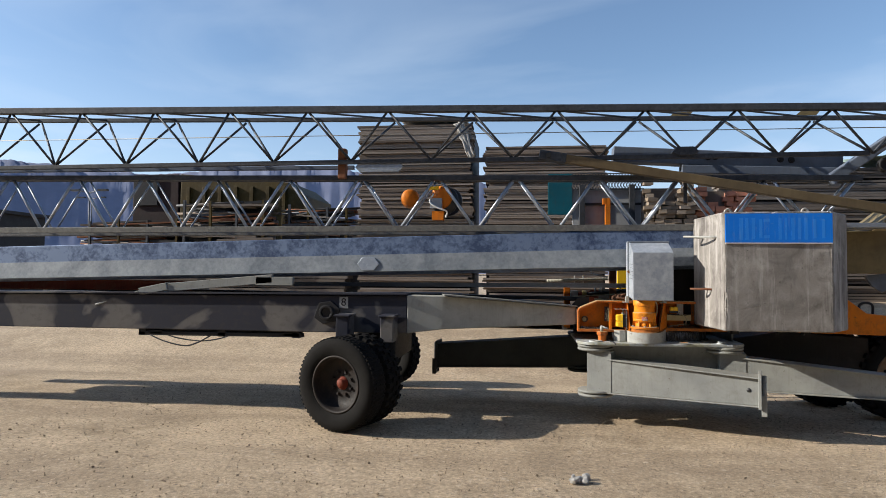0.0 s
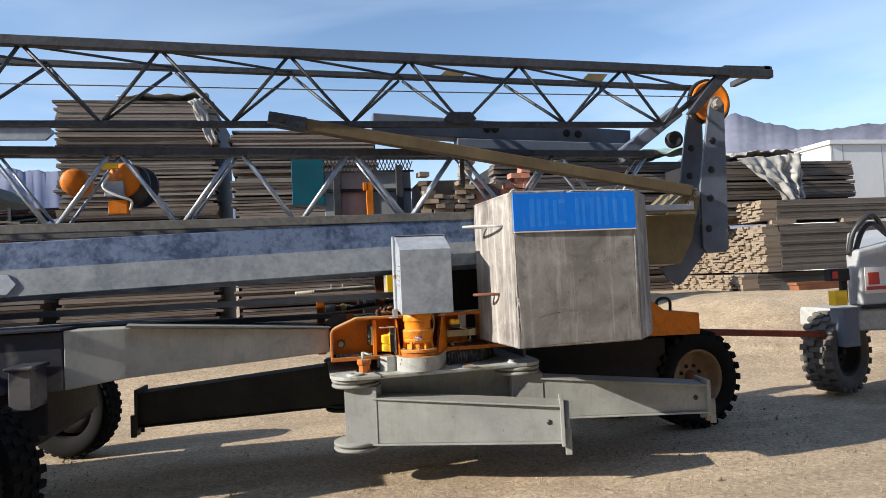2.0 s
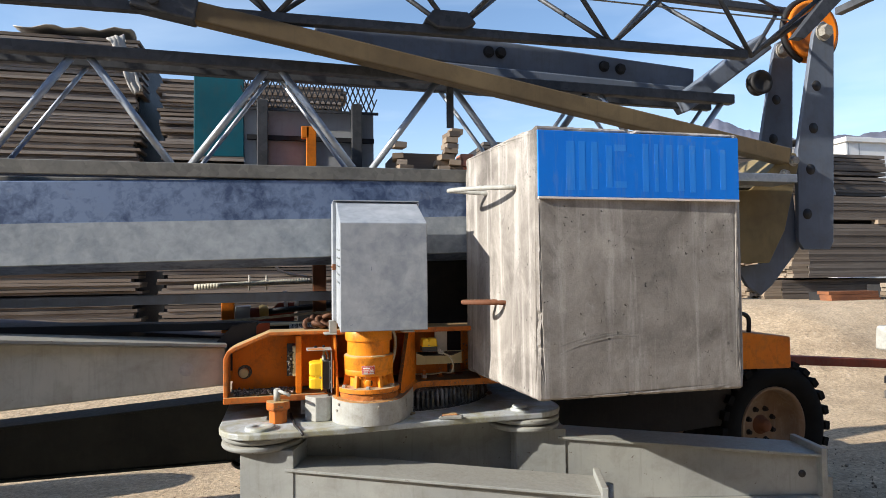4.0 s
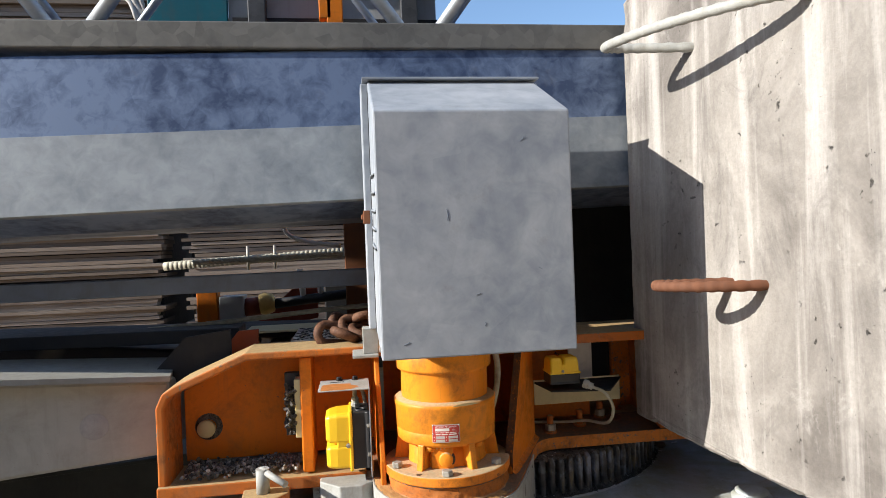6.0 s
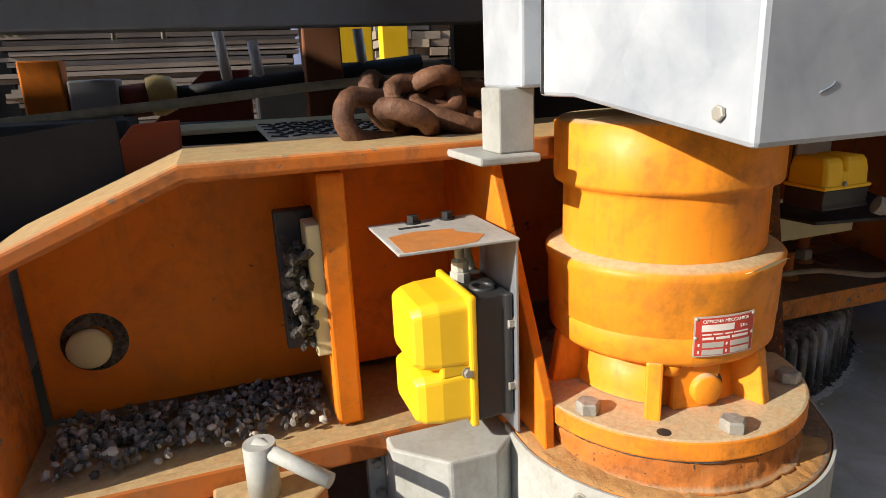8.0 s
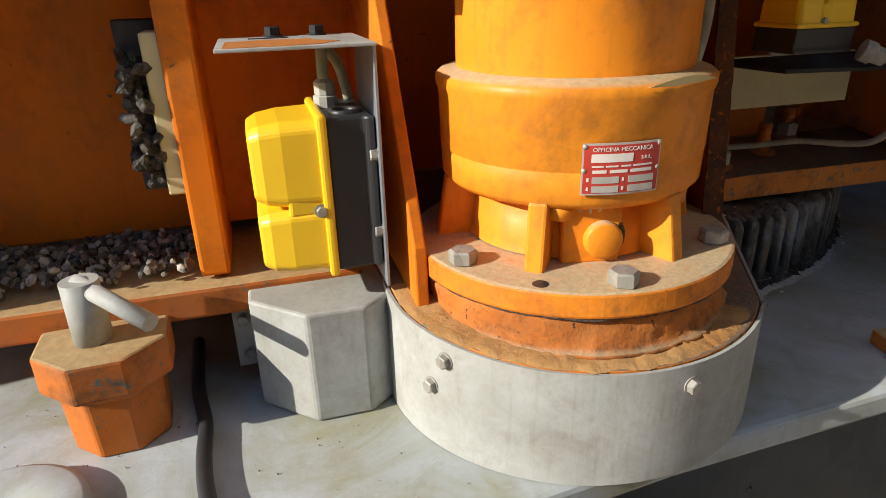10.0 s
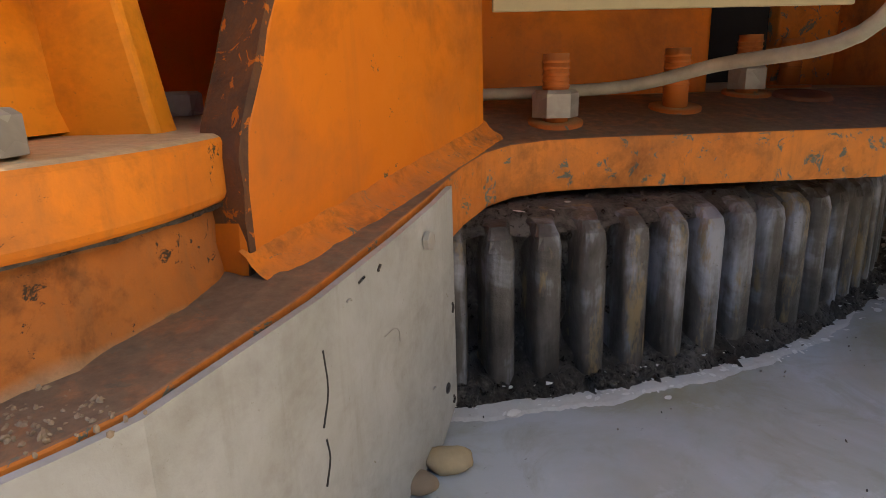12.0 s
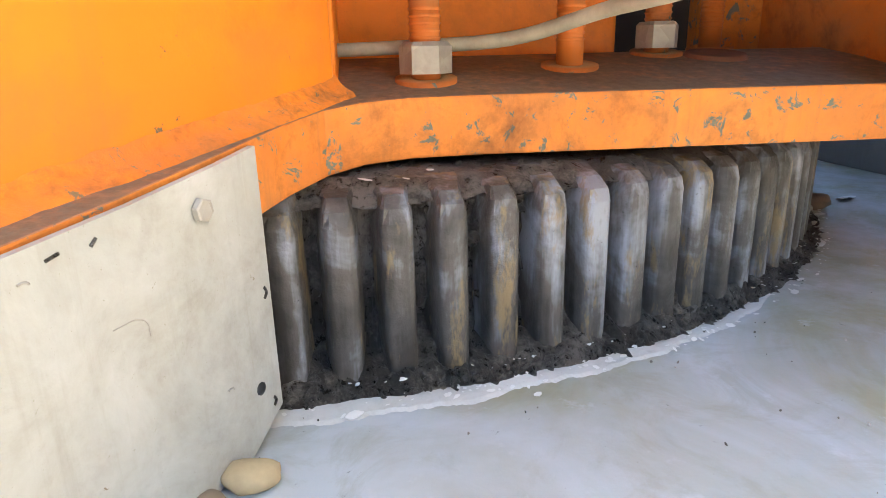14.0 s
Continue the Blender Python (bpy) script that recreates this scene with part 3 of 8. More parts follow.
def pipe(bm, pts, r, n=8, per=6, rib=0.0):
    path = smooth_path(pts, per) if per > 1 else [Vector(p) for p in pts]
    up = Vector((0.13, 0.31, 0.94)).normalized()
    rings = []
    for i, p in enumerate(path):
        d = (path[min(i + 1, len(path) - 1)] - path[max(i - 1, 0)]).normalized()
        s = d.cross(up)
        s = s.normalized() if s.length > 1e-4 else Vector((1, 0, 0))
        up = s.cross(d).normalized()
        rings.append([bm.verts.new(p + (s * math.cos(2 * math.pi * k / n) + up * math.sin(2 * math.pi * k / n)) * r * (1 + rib * (i // 2 % 2))) for k in range(n)])
    for A, B in zip(rings, rings[1:]):
        for k in range(n):
            f = bm.faces.new((A[k], A[(k + 1) % n], B[(k + 1) % n], B[k]))
            f.smooth = True
    bm.faces.new(rings[0][::-1])
    bm.faces.new(rings[-1])


def hexbolt(bm, base, axis, r, h, turn=0.3, washer=True):
    c, a = Vector(base), Vector(axis).normalized()
    if washer:
        lathe(bm, c, a, [(0, 0), (r * 1.25, 0), (r * 1.25, h * 0.18), (0, h * 0.18)], 18, False)
    lathe(bm, c, a, [(0, h * 0.15), (r, h * 0.15), (r, h * 0.88), (r * 0.84, h), (0, h)], 6, False, turn)


def thing(name, at=(0, 0, 0)):
    ob = new(name)
    ob.location = at
    ob.empty_display_size = 0.1
    return ob


def world_origin(ob):
    v = Vector((0, 0, 0))
    while ob is not None:
        v += ob.location
        ob = ob.parent
    return v


def part(name, bm, mat, parent=None, label="", bevel=0.0, segments=2):
    bmesh.ops.recalc_face_normals(bm, faces=bm.faces)
    me = bpy.data.meshes.new(name)
    bm.to_mesh(me)
    bm.free()
    me.materials.append(mat)
    ob = new(name, me)
    if parent is not None:
        ob.parent = parent
        o = world_origin(parent)
        if o.length > 0:
            me.transform(Matrix.Translation(-o))
    if label:
        ob["label"] = label
    if bevel:
        mod = ob.modifiers.new("bevel", "BEVEL")
        mod.width, mod.segments, mod.limit_method, mod.angle_limit = bevel, segments, "ANGLE", radians(35)
    return ob


def solid(name, mat, parent, fn, label="", bevel=0.0, segments=2):
    bm = bmesh.new()
    fn(bm)
    return part(name, bm, mat, parent, label, bevel, segments)


# ---- ground and distance ----
def build_ground():
    xs = sorted(set([round(-9 + 0.16 * i, 3) for i in range(170)] + [-3000, -1200, -500, -220, -110, -60, -35, -20, -13, 21, 28, 40, 65, 120, 240, 520, 1200, 3000]))
    ys = sorted(set([round(-2 + 0.16 * i, 3) for i in range(150)] + [-3000, -1000, -300, -120, -50, -22, -10, -5, 24, 30, 42, 70, 120, 240, 520, 1200, 3000]))
    verts = []
    for y in ys:
        for x in xs:
            z = 0.018 * noise.noise(Vector((x * 0.7, y * 0.7, 3.1))) + 0.012 * noise.noise(Vector((x * 2.3, y * 2.3, 7.7)))
            rise = min(1.0, max(0.0, (y - 10.6) / 3.0)) * min(1.0, max(0.0, (x - 6.8) / 3.0))
            z += 1.0 * rise * rise * (3 - 2 * rise)
            back = min(1.0, max(0.0, (y - 10.4) / 3.2)) * (1 - rise)
            z += 0.5 * back * back * (3 - 2 * back)
            verts.append((x, y, z - 0.006))
    w = len(xs)
    faces = [(j * w + i, j * w + i + 1, (j + 1) * w + i + 1, (j + 1) * w + i) for j in range(len(ys) - 1) for i in range(w - 1)]
    me = bpy.data.meshes.new("ground")
    me.from_pydata(verts, [], faces)
    me.materials.append(M_GROUND)
    for p in me.polygons:
        p.use_smooth = True
    tagged(new("ground", me), "pale compacted gravel yard with tyre marks", "ground", kind="structure")


build_ground()
# Unseen wall, added and kept dark to block skylight from behind the camera.
tagged(solid("wall_south", M_WALL, None, lambda bm: box(bm, (-40, -4.3, -0.05), (45, -4.0, 9.5))), "unseen dark wall added behind the camera to cut sky fill", "wall", kind="structure")


def stone_mesh(bm, c, r, rng):
    bmv = bmesh.ops.create_icosphere(bm, subdivisions=1, radius=1.0)["verts"]
    sx, sy, sz = r * rng.uniform(0.7, 1.3), r * rng.uniform(0.7, 1.3), r * rng.uniform(0.45, 0.8)
    q = Euler((rng.uniform(0, 6), rng.uniform(0, 6), rng.uniform(0, 6))).to_matrix()
    for v in bmv:
        d = v.co * rng.uniform(0.8, 1.15)
        v.co = Vector(c) + q @ Vector((d.x * sx, d.y * sy, d.z * sz))


def scatter(name, spots, mat, label, category, seed, flat=False):
    """Many small stones in one mesh of kind stuff."""
    rng = random.Random(seed)
    base = bmesh.new()
    bmesh.ops.create_icosphere(base, subdivisions=1, radius=1.0)
    bv = [v.co.copy() for v in base.verts]
    bf = [tuple(v.index for v in f.verts) for f in base.faces]
    base.free()
    verts, faces = [], []
    for c, r in spots:
        o = len(verts)
        q = Euler((rng.uniform(0, 6), rng.uniform(0, 6), rng.uniform(0, 6))).to_matrix()
        s = Vector((rng.uniform(0.7, 1.3), rng.uniform(0.7, 1.3), rng.uniform(0.45, 0.8))) * r
        if flat:
            q = Euler((rng.uniform(-0.3, 0.3), rng.uniform(-0.3, 0.3), rng.uniform(0, 6))).to_matrix()
            s = Vector((s.x * 1.5, s.y, s.z * 0.25))
        for d in bv:
            k = rng.uniform(0.8, 1.15)
            verts.append(Vector(c) + q @ Vector((d.x * s.x * k, d.y * s.y * k, d.z * s.z * k)))
        faces += [tuple(i + o for i in f) for f in bf]
    me = bpy.data.meshes.new(name)
    me.from_pydata([tuple(v) for v in verts], [], faces)
    me.materials.append(mat)
    return tagged(new(name, me), label, category, kind="stuff")


_r = random.Random(5)
scatter("gravel", [((_r.uniform(-4, 7), 2.5 + 7.5 * _r.random() ** 0.8, 0.002), _r.uniform(0.003, 0.0085) * (1.9 if _r.random() < 0.03 else 1)) for _ in range(8000)], M_STONE, "loose small stones lying on the gravel yard", "gravel", 11)


def ridge(name, az0, az1, dist, peaks, label, mat):
    """A far range: heights in degrees at given bearings, joined with a broken crest."""
    n = int((az1 - az0) * 5)
    verts, faces = [], []
    for i in range(n + 1):
        az = az0 + (az1 - az0) * i / n
        h = np.interp(az, [p[0] for p in peaks], [p[1] for p in peaks])
        h += 0.25 * noise.noise(Vector((az * 0.9, dist * 0.01, 0))) + 0.12 * noise.noise(Vector((az * 3.1, 5, 0)))
        for k in range(7):
            f = k / 6
            d = dist * (0.8 + 0.2 * f)
            hh = math.tan(radians(max(h, 0.1))) * dist * (f ** 1.3) * (1 + (0.2 * noise.noise(Vector((az * 1.3, f * 4, 2))) + 0.06 * noise.noise(Vector((az * 2.6 + 2 * f, f * 5, 6)))) * (1 - f))
            verts.append((d * math.sin(radians(az)), d * math.cos(radians(az)), hh - 2))
        verts.append((dist * 1.2 * math.sin(radians(az)), dist * 1.2 * math.cos(radians(az)), -5))
    for i in range(n):
        for k in range(7):
            a = i * 8 + k
            faces.append((a, a + 1, a + 9, a + 8))
    me = bpy.data.meshes.new(name)
    me.from_pydata(verts, [], faces)
    me.materials.append(mat)
    for p in me.polygons:
        p.use_smooth = True
    tagged(new(name, me), label, "mountain", kind="structure")


ridge("backdrop", -60, 28, 2600, [(-60, 7.8), (-45, 8.4), (-32, 8.0), (-22, 9.6), (-12, 9.0), (10, 7.0), (28, 7.6)], "wooded ridge with blue haze in its colour, far behind the yard", M_HILL)
ridge("backdrop", 24, 95, 2500, [(24, 6.5), (28, 7.6), (32, 8.2), (35.3, 10.7), (36.6, 11.9), (37.3, 12.2), (38.0, 11.8), (39.4, 11.1), (43, 9.9), (52, 9.8), (60, 9.3), (75, 8.0), (95, 5.0)], "mountain with a pointed peak, darker blue haze in its colour", M_MOUNTAIN)


# ---- the crane ----
crane = tagged(thing("tower_crane", (2.9, 8.71, 0)), "folded grey and orange self-erecting tower crane on wheels", "crane")


def z_beam(x, z):
    return z + 0.025 * x


def chord(name, p, q, w, h, mat, parent, bevel=0.006):
    return solid(name, mat, parent, lambda bm: bar(bm, p, q, w, h), "", bevel)


# main folded mast: a long galvanised box girder with bevelled edges
def mast(bm):
    prof = [(8.19, 1.64), (8.22, 1.838), (8.235, 2.045), (8.8, 2.045), (8.82, 1.838), (8.85, 1.64), (8.75, 1.6), (8.38, 1.6)]
    A = [bm.verts.new((-7.5, y, z_beam(-7.5, z))) for y, z in prof]
    B = [bm.verts.new((3.95, y, z_beam(3.95, z))) for y, z in prof]
    n = len(prof)
    for i in range(n):
        bm.faces.new((A[i], A[(i + 1) % n], B[(i + 1) % n], B[i]))
    bm.faces.new(A[::-1])
    bm.faces.new(B)


mast_part = solid("mast", M_MAST, crane, mast, "mottled galvanised box mast with blue shade in its colour", 0.008)


def apron(bm):
    for x0, x1 in ((-7.5, 3.94),):
        vs = [bm.verts.new((x, y, z_beam(x, z))) for x in (x0, x1) for y, z in ((8.184, 1.64), (8.214, 1.838), (8.225, 1.833), (8.195, 1.635))]
        for f in ((0, 1, 5, 4), (1, 2, 6, 5), (2, 3, 7, 6), (3, 0, 4, 7), (0, 3, 2, 1), (4, 5, 6, 7)):
            bm.faces.new([vs[k] for k in f])


# Plate added to carry the lower face's sunlit tone as colour.
solid("apron_plate", M_APRON, mast_part, apron, "added plate holding the lit tone of the mast's lower face", 0.001)


def hex_plate(bm):
    c = Vector((-0.45, 8.1, z_beam(-0.45, 1.73)))
    ring = [(c.x + 0.13 * k, c.z + 0.075 * j) for k, j in ((-1, 0), (-0.55, 1), (0.55, 1), (1, 0), (0.55, -1), (-0.55, -1))]
    vs = []
    for off in (0.0, -0.014):
        vs.append([bm.verts.new((u, 8.184 + (v - z_beam(-0.45, 1.64)) * 0.15 + off, v)) for u, v in ring])
    for i in range(6):
        bm.faces.new((vs[0][i], vs[0][(i + 1) % 6], vs[1][(i + 1) % 6], vs[1][i]))
    bm.faces.new(vs[0][::-1])
    bm.faces.new(vs[1])


solid("access_plate", M_GALV, mast_part, hex_plate, "hexagonal bright steel cover plate", 0.003)

# upper jib: triangular lattice, two top chords and one bottom chord
JX0, JX1 = -7.5, 5.35


def jz(x):
    return -0.02 * x


upper_jib = solid("upper_jib", M_GALV_DARKENED, crane, lambda bm: bar(bm, (JX0, 8.19, 2.96), (5.02, 8.19, 2.98), 0.05, 0.05), "galvanised lattice jib", 0.004)
chord("top_chord", (JX0, 8.02, 3.54 + jz(JX0)), (6.1, 8.02, 3.54 + jz(6.1)), 0.07, 0.075, M_GALV_DARKENED, upper_jib)
chord("top_chord", (JX0, 8.5, 3.54 + jz(JX0)), (5.6, 8.5, 3.54 + jz(5.6)), 0.05, 0.05, M_GALV_DARKENED, upper_jib)
PITCH = 0.955
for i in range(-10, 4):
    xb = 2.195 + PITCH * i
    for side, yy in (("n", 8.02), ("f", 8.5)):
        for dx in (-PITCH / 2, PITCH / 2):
            solid("diagonal", M_GALV_DARKENED, upper_jib, lambda bm: tube(bm, (xb, 8.19, 2.98), (xb + dx * 0.96, yy, 3.5 + jz(xb + dx)), 0.014, 8))
    solid("cross_brace", M_GALV_DARKENED, upper_jib, lambda bm: tube(bm, (xb - PITCH / 2, 8.04, 3.53 + jz(xb)), (xb + PITCH / 2, 8.48, 3.53 + jz(xb)), 0.011, 6))


def jib_nose(bm):
    prism(bm, [(5.2, 2.99), (5.28, 2.99), (5.72, 3.4), (6.1, 3.4), (6.1, 3.44), (5.6, 3.44)], "y", 8.0, 8.05)
    tube(bm, (5.15, 8.19, 3.0), (5.75, 8.05, 3.4), 0.02, 8)
    bar(bm, (6.05, 8.0, 3.42), (6.05, 8.5, 3.42), 0.06, 0.05)


upper_jib.location.z -= 0.05
solid("jib_nose", M_GALV_DARKENED, upper_jib, jib_nose, "", 0.003)
for gx in (3.15, 4.55):
    solid("gusset_plate", M_KHAKI, upper_jib, lambda bm: prism(bm, [(gx - 0.14, 3.43), (gx - 0.06, 3.5), (gx + 0.14, 3.5), (gx + 0.08, 3.43)], "y", 8.49, 8.502))
solid("node_casting", M_GALV_DARKENED, upper_jib, lambda bm: prism(bm, [(2.98, 2.97), (3.05, 2.93), (3.2, 2.93), (3.27, 2.97), (3.22, 3.03), (3.03, 3.03)], "y", 8.14, 8.24), "", 0.01)
solid("wire_rope", M_ROPE, upper_jib, lambda bm: tube(bm, (-7.4, 8.3, 3.3), (5.5, 8.3, 3.23), 0.005, 6))

# lower jib section: square lattice carried on the mast
lower_jib = solid("lower_jib", M_CHORD, crane, lambda bm: bar(bm, (-7.5, 8.27, 2.117), (5.3, 8.27, 2.147), 0.09, 0.07), "galvanised lattice boom lying on the mast", 0.004)
chord("bottom_chord", (-7.5, 8.87, 2.117), (5.3, 8.87, 2.147), 0.09, 0.07, M_CHORD, lower_jib)
chord("top_chord", (-7.5, 8.3, 2.83), (5.0, 8.3, 2.68), 0.06, 0.06, M_GALV_DARKENED, lower_jib)
chord("top_chord", (-7.5, 8.52, 2.84), (5.0, 8.52, 2.69), 0.05, 0.05, M_GALV_DARKENED, lower_jib)
chord("walk_rail", (-7.5, 8.45, 2.935), (-0.7, 8.45, 2.9), 0.05, 0.05, M_BLUEGREY, lower_jib)
for i in range(-9, 4):
    xb = 1.735 + 0.925 * i
    for yy, rr in ((8.31, 0.019), (8.52, 0.012)):
        for dx in (-0.4625, 0.4625):
            solid("diagonal", M_GALV, lower_jib, lambda bm: tube(bm, (xb + dx * 0.06, yy, 2.15), (xb + dx * 0.94, yy, 2.735 - 0.012 * xb + 0), rr, 10))
    if i > -1:
        solid("cross_strut", M_GALV_DARKENED, lower_jib, lambda bm: tube(bm, (xb, 8.3, 2.125), (xb + 0.46, 8.87, 2.125), 0.014, 8))
solid("hanging_strap", M_GALV_DARKENED, lower_jib, lambda bm: box(bm, (3.13, 8.28, 2.42), (3.17, 8.29, 2.72)))
solid("stop_block", M_RUST, lower_jib, lambda bm: box(bm, (-0.835, 8.2, 2.73), (-0.74, 8.3, 3.09)), "rust brown steel stop block", 0.01)
solid("splice_plate", M_GALV, lower_jib, lambda bm: prism(bm, [(-0.62, 2.86), (-0.56, 2.92), (-0.1, 2.92), (-0.04, 2.86), (-0.1, 2.8), (-0.56, 2.8)], "y", 8.18, 8.21), "", 0.003)

# khaki strut and right-hand erection gear
strut = solid("strut", M_STRUT, crane, lambda bm: bar(bm, (1.8, 8.2, 2.925), (5.3, 8.2, 2.31), 0.09, 0.1), "khaki square steel strut", 0.008)
solid("strut_head", M_GALV_DARKENED, strut, lambda bm: bar(bm, (1.53, 8.2, 2.972), (1.83, 8.2, 2.92), 0.11, 0.11), "grey clevis end", 0.01)
solid("pin", M_DARK, strut, lambda bm: tube(bm, (1.63, 8.12, 2.955), (1.63, 8.28, 2.955), 0.03, 16))


def ram_housing(bm):
    bar(bm, (2.42, 8.75, 3.06), (4.98, 8.75, 2.9), 0.2, 0.18)
    bar(bm, (3.2, 8.7, 2.86), (5.0, 8.7, 2.8), 0.16, 0.1)


solid("ram_housing", M_BLUEGREY, crane, ram_housing, "blue-grey erection ram housing", 0.01)
for px, pz in ((3.5, 3.0), (3.58, 3.0), (4.3, 2.96), (4.42, 2.95)):
    solid("bolt", M_DARK, crane, lambda bm: hexbolt(bm, (px, 8.65, pz), (0, -1, 0), 0.03, 0.03))
solid("ram_arm", M_BLUEGREY, crane, lambda bm: bar(bm, (4.75, 8.5, 2.68), (5.4, 8.5, 3.14), 0.14, 0.12), "", 0.012)
solid("roller", M_DARK, crane, lambda bm: lathe(bm, (5.3, 8.38, 2.84), (0, 1, 0), [(0, 0.01), (0.05, 0.01), (0.055, 0), (0.08, 0), (0.08, 0.015), (0.065, 0.03), (0.08, 0.045), (0.08, 0.06), (0, 0.06)], 28))

for yy in (8.27, 8.62):
    a_frame = solid("a_frame_plate", M_BLUEGREY, crane, lambda bm: prism(bm, [(5.45, 1.78), (5.49, 1.73), (5.69, 1.73), (5.72, 1.78), (5.755, 2.7), (5.77, 3.15), (5.74, 3.21), (5.69, 3.235), (5.64, 3.21), (5.61, 3.14), (5.46, 2.37)], "y", yy, yy + 0.03), "blue-grey steel side plate with holes", 0.004)
    for zz in (1.96, 2.25, 2.52, 2.8):
        solid("hole_plug", M_DARK, a_frame, lambda bm: lathe(bm, (5.52 + 0.118 * (zz - 1.96), yy - 0.002, zz), (0, 1, 0), [(0, 0), (0.035, 0), (0.035, 0.01), (0, 0.01)], 18))
    solid("pin", M_ZINC, a_frame, lambda bm: hexbolt(bm, (5.68, yy, 3.155), (0, -1, 0), 0.045, 0.05))
solid("a_frame_foot", M_BLUEGREY, crane, lambda bm: prism(bm, [(5.02, 1.62), (5.1, 1.5), (5.2, 1.44), (5.28, 1.5), (5.5, 1.74), (5.46, 2.1), (5.3, 1.8), (5.2, 1.64)], "y", 8.32, 8.35), "", 0.004)
sheave = solid("sheave", M_ORANGE, crane, lambda bm: lathe(bm, (5.68, 8.34, 3.2), (0, 1, 0), [(0.0, 0.012), (0.16, 0.012), (0.175, 0), (0.2, 0), (0.2, 0.015), (0.175, 0.04), (0.2, 0.065), (0.2, 0.08), (0.175, 0.08), (0.16, 0.068), (0, 0.068)], 40), "orange rope sheave")
solid("rope_turn", M_DARK, sheave, lambda bm: pipe(bm, [(5.68 + 0.212 * math.cos(radians(a)), 8.38, 3.2 + 0.212 * math.sin(radians(a))) for a in range(-50, 251, 12)], 0.02, 8, 2), "greasy dark rope in the groove")
khaki = solid("ballast_box", M_KHAKI, crane, lambda bm: prism(bm, [(4.6, 1.645), (5.18, 1.645), (5.3, 1.85), (5.42, 2.28), (5.4, 2.34), (5.34, 2.35), (5.05, 2.1), (4.6, 2.09)], "y", 8.22, 8.8), "khaki steel ballast bracket", 0.006)
for px, pz in ((5.37, 2.29), (5.3, 2.2)):
    solid("bolt", M_ZINC, khaki, lambda bm: hexbolt(bm, (px, 8.215, pz), (0, -1, 0), 0.028, 0.03))
solid("ledge", M_GALV, crane, lambda bm: box(bm, (4.56, 8.0, 2.12), (5.2, 8.2, 2.17)), "", 0.004)

# chassis gooseneck
GN = [(-7.5, 0.93, 1.32), (-1.2, 0.93, 1.35), (0.05, 0.935, 1.365), (0.45, 0.985, 1.36), (1.95, 1.045, 1.24)]


def gn_y(x):
    return 8.0 if x < 0.2 else 8.0 + 0.3 * (x - 0.2) / 1.75


def gooseneck(bm, rows, flip=1):
    prev = None
    for x, z0, z1 in rows:
        y = (gn_y(x) if flip > 0 else 17.36 - gn_y(x))
        ring = [bm.verts.new(c) for c in ((x, y, z0), (x, y + flip * 0.28, z0), (x, y + flip * 0.28, z1), (x, y, z1))]
        if prev:
            for k in range(4):
                bm.faces.new((prev[k], prev[(k + 1) % 4], ring[(k + 1) % 4], ring[k]))
        else:
            bm.faces.new(ring)
        prev = ring
    bm.faces.new(prev[::-1])


goose = solid("chassis_beam", M_BEAM, crane, lambda bm: gooseneck(bm, GN[:3]), "grimy steel chassis beam with shade and sun patches painted in", 0.01)
solid("drop_neck", M_NECK, goose, lambda bm: gooseneck(bm, [(0.053, 0.935, 1.365)] + GN[3:]), "grey tapered neck of the beam with sunlight in its paint", 0.01)
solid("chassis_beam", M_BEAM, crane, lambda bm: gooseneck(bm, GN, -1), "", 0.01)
rail = solid("under_rail", M_DARK, goose, lambda bm: bar(bm, (-3.2, 8.05, 0.878), (-1.17, 8.05, 0.888), 0.06, 0.045), "dark rail slung below the beam", 0.004)
for hx in (-3.2, -2.2, -1.3):
    solid("hanger", M_DARK, rail, lambda bm: box(bm, (hx, 8.02, 0.855), (hx + 0.09, 8.09, 0.96)), "", 0.003)
solid("cable", M_BLACK, rail, lambda bm: pipe(bm, [(-3.05, 8.02, 0.86), (-2.85, 8.0, 0.79), (-2.6, 7.99, 0.745), (-2.45, 8.0, 0.78), (-2.3, 8.02, 0.86)], 0.009, 6), "hanging black cable")
solid("flange", M_BEAM, goose, lambda bm: bar(bm, (-7.5, 8.12, 1.333), (0.05, 8.12, 1.378), 0.32, 0.014))
solid("flange", M_GREY, goose, lambda bm: bar(bm, (0.45, 8.12, 1.372), (1.93, 8.42, 1.252), 0.32, 0.014))


def eye_plate(bm):
    prism(bm, [(-1.02, 1.1), (-0.96, 1.27), (-0.82, 1.29), (-0.72, 1.2), (-0.76, 1.06), (-0.92, 1.03)], "y", 7.965, 8.0)
    lathe(bm, (-0.87, 7.965, 1.16), (0, -1, 0), [(0.055, 0), (0.055, 0.03), (0.085, 0.03), (0.085, 0)], 24)


solid("eye_plate", M_DARK, goose, eye_plate, "dark pierced lifting plate", 0.004)
solid("hole", M_BLACK, goose, lambda bm: lathe(bm, (-0.87, 7.962, 1.16), (0, -1, 0), [(0, 0), (0.054, 0)], 20))
plate8 = solid("number_plate", M_PATCH, goose, lambda bm: box(bm, (-0.73, 7.99, 1.21), (-0.63, 8.0, 1.34)), "pale plate with a painted figure")


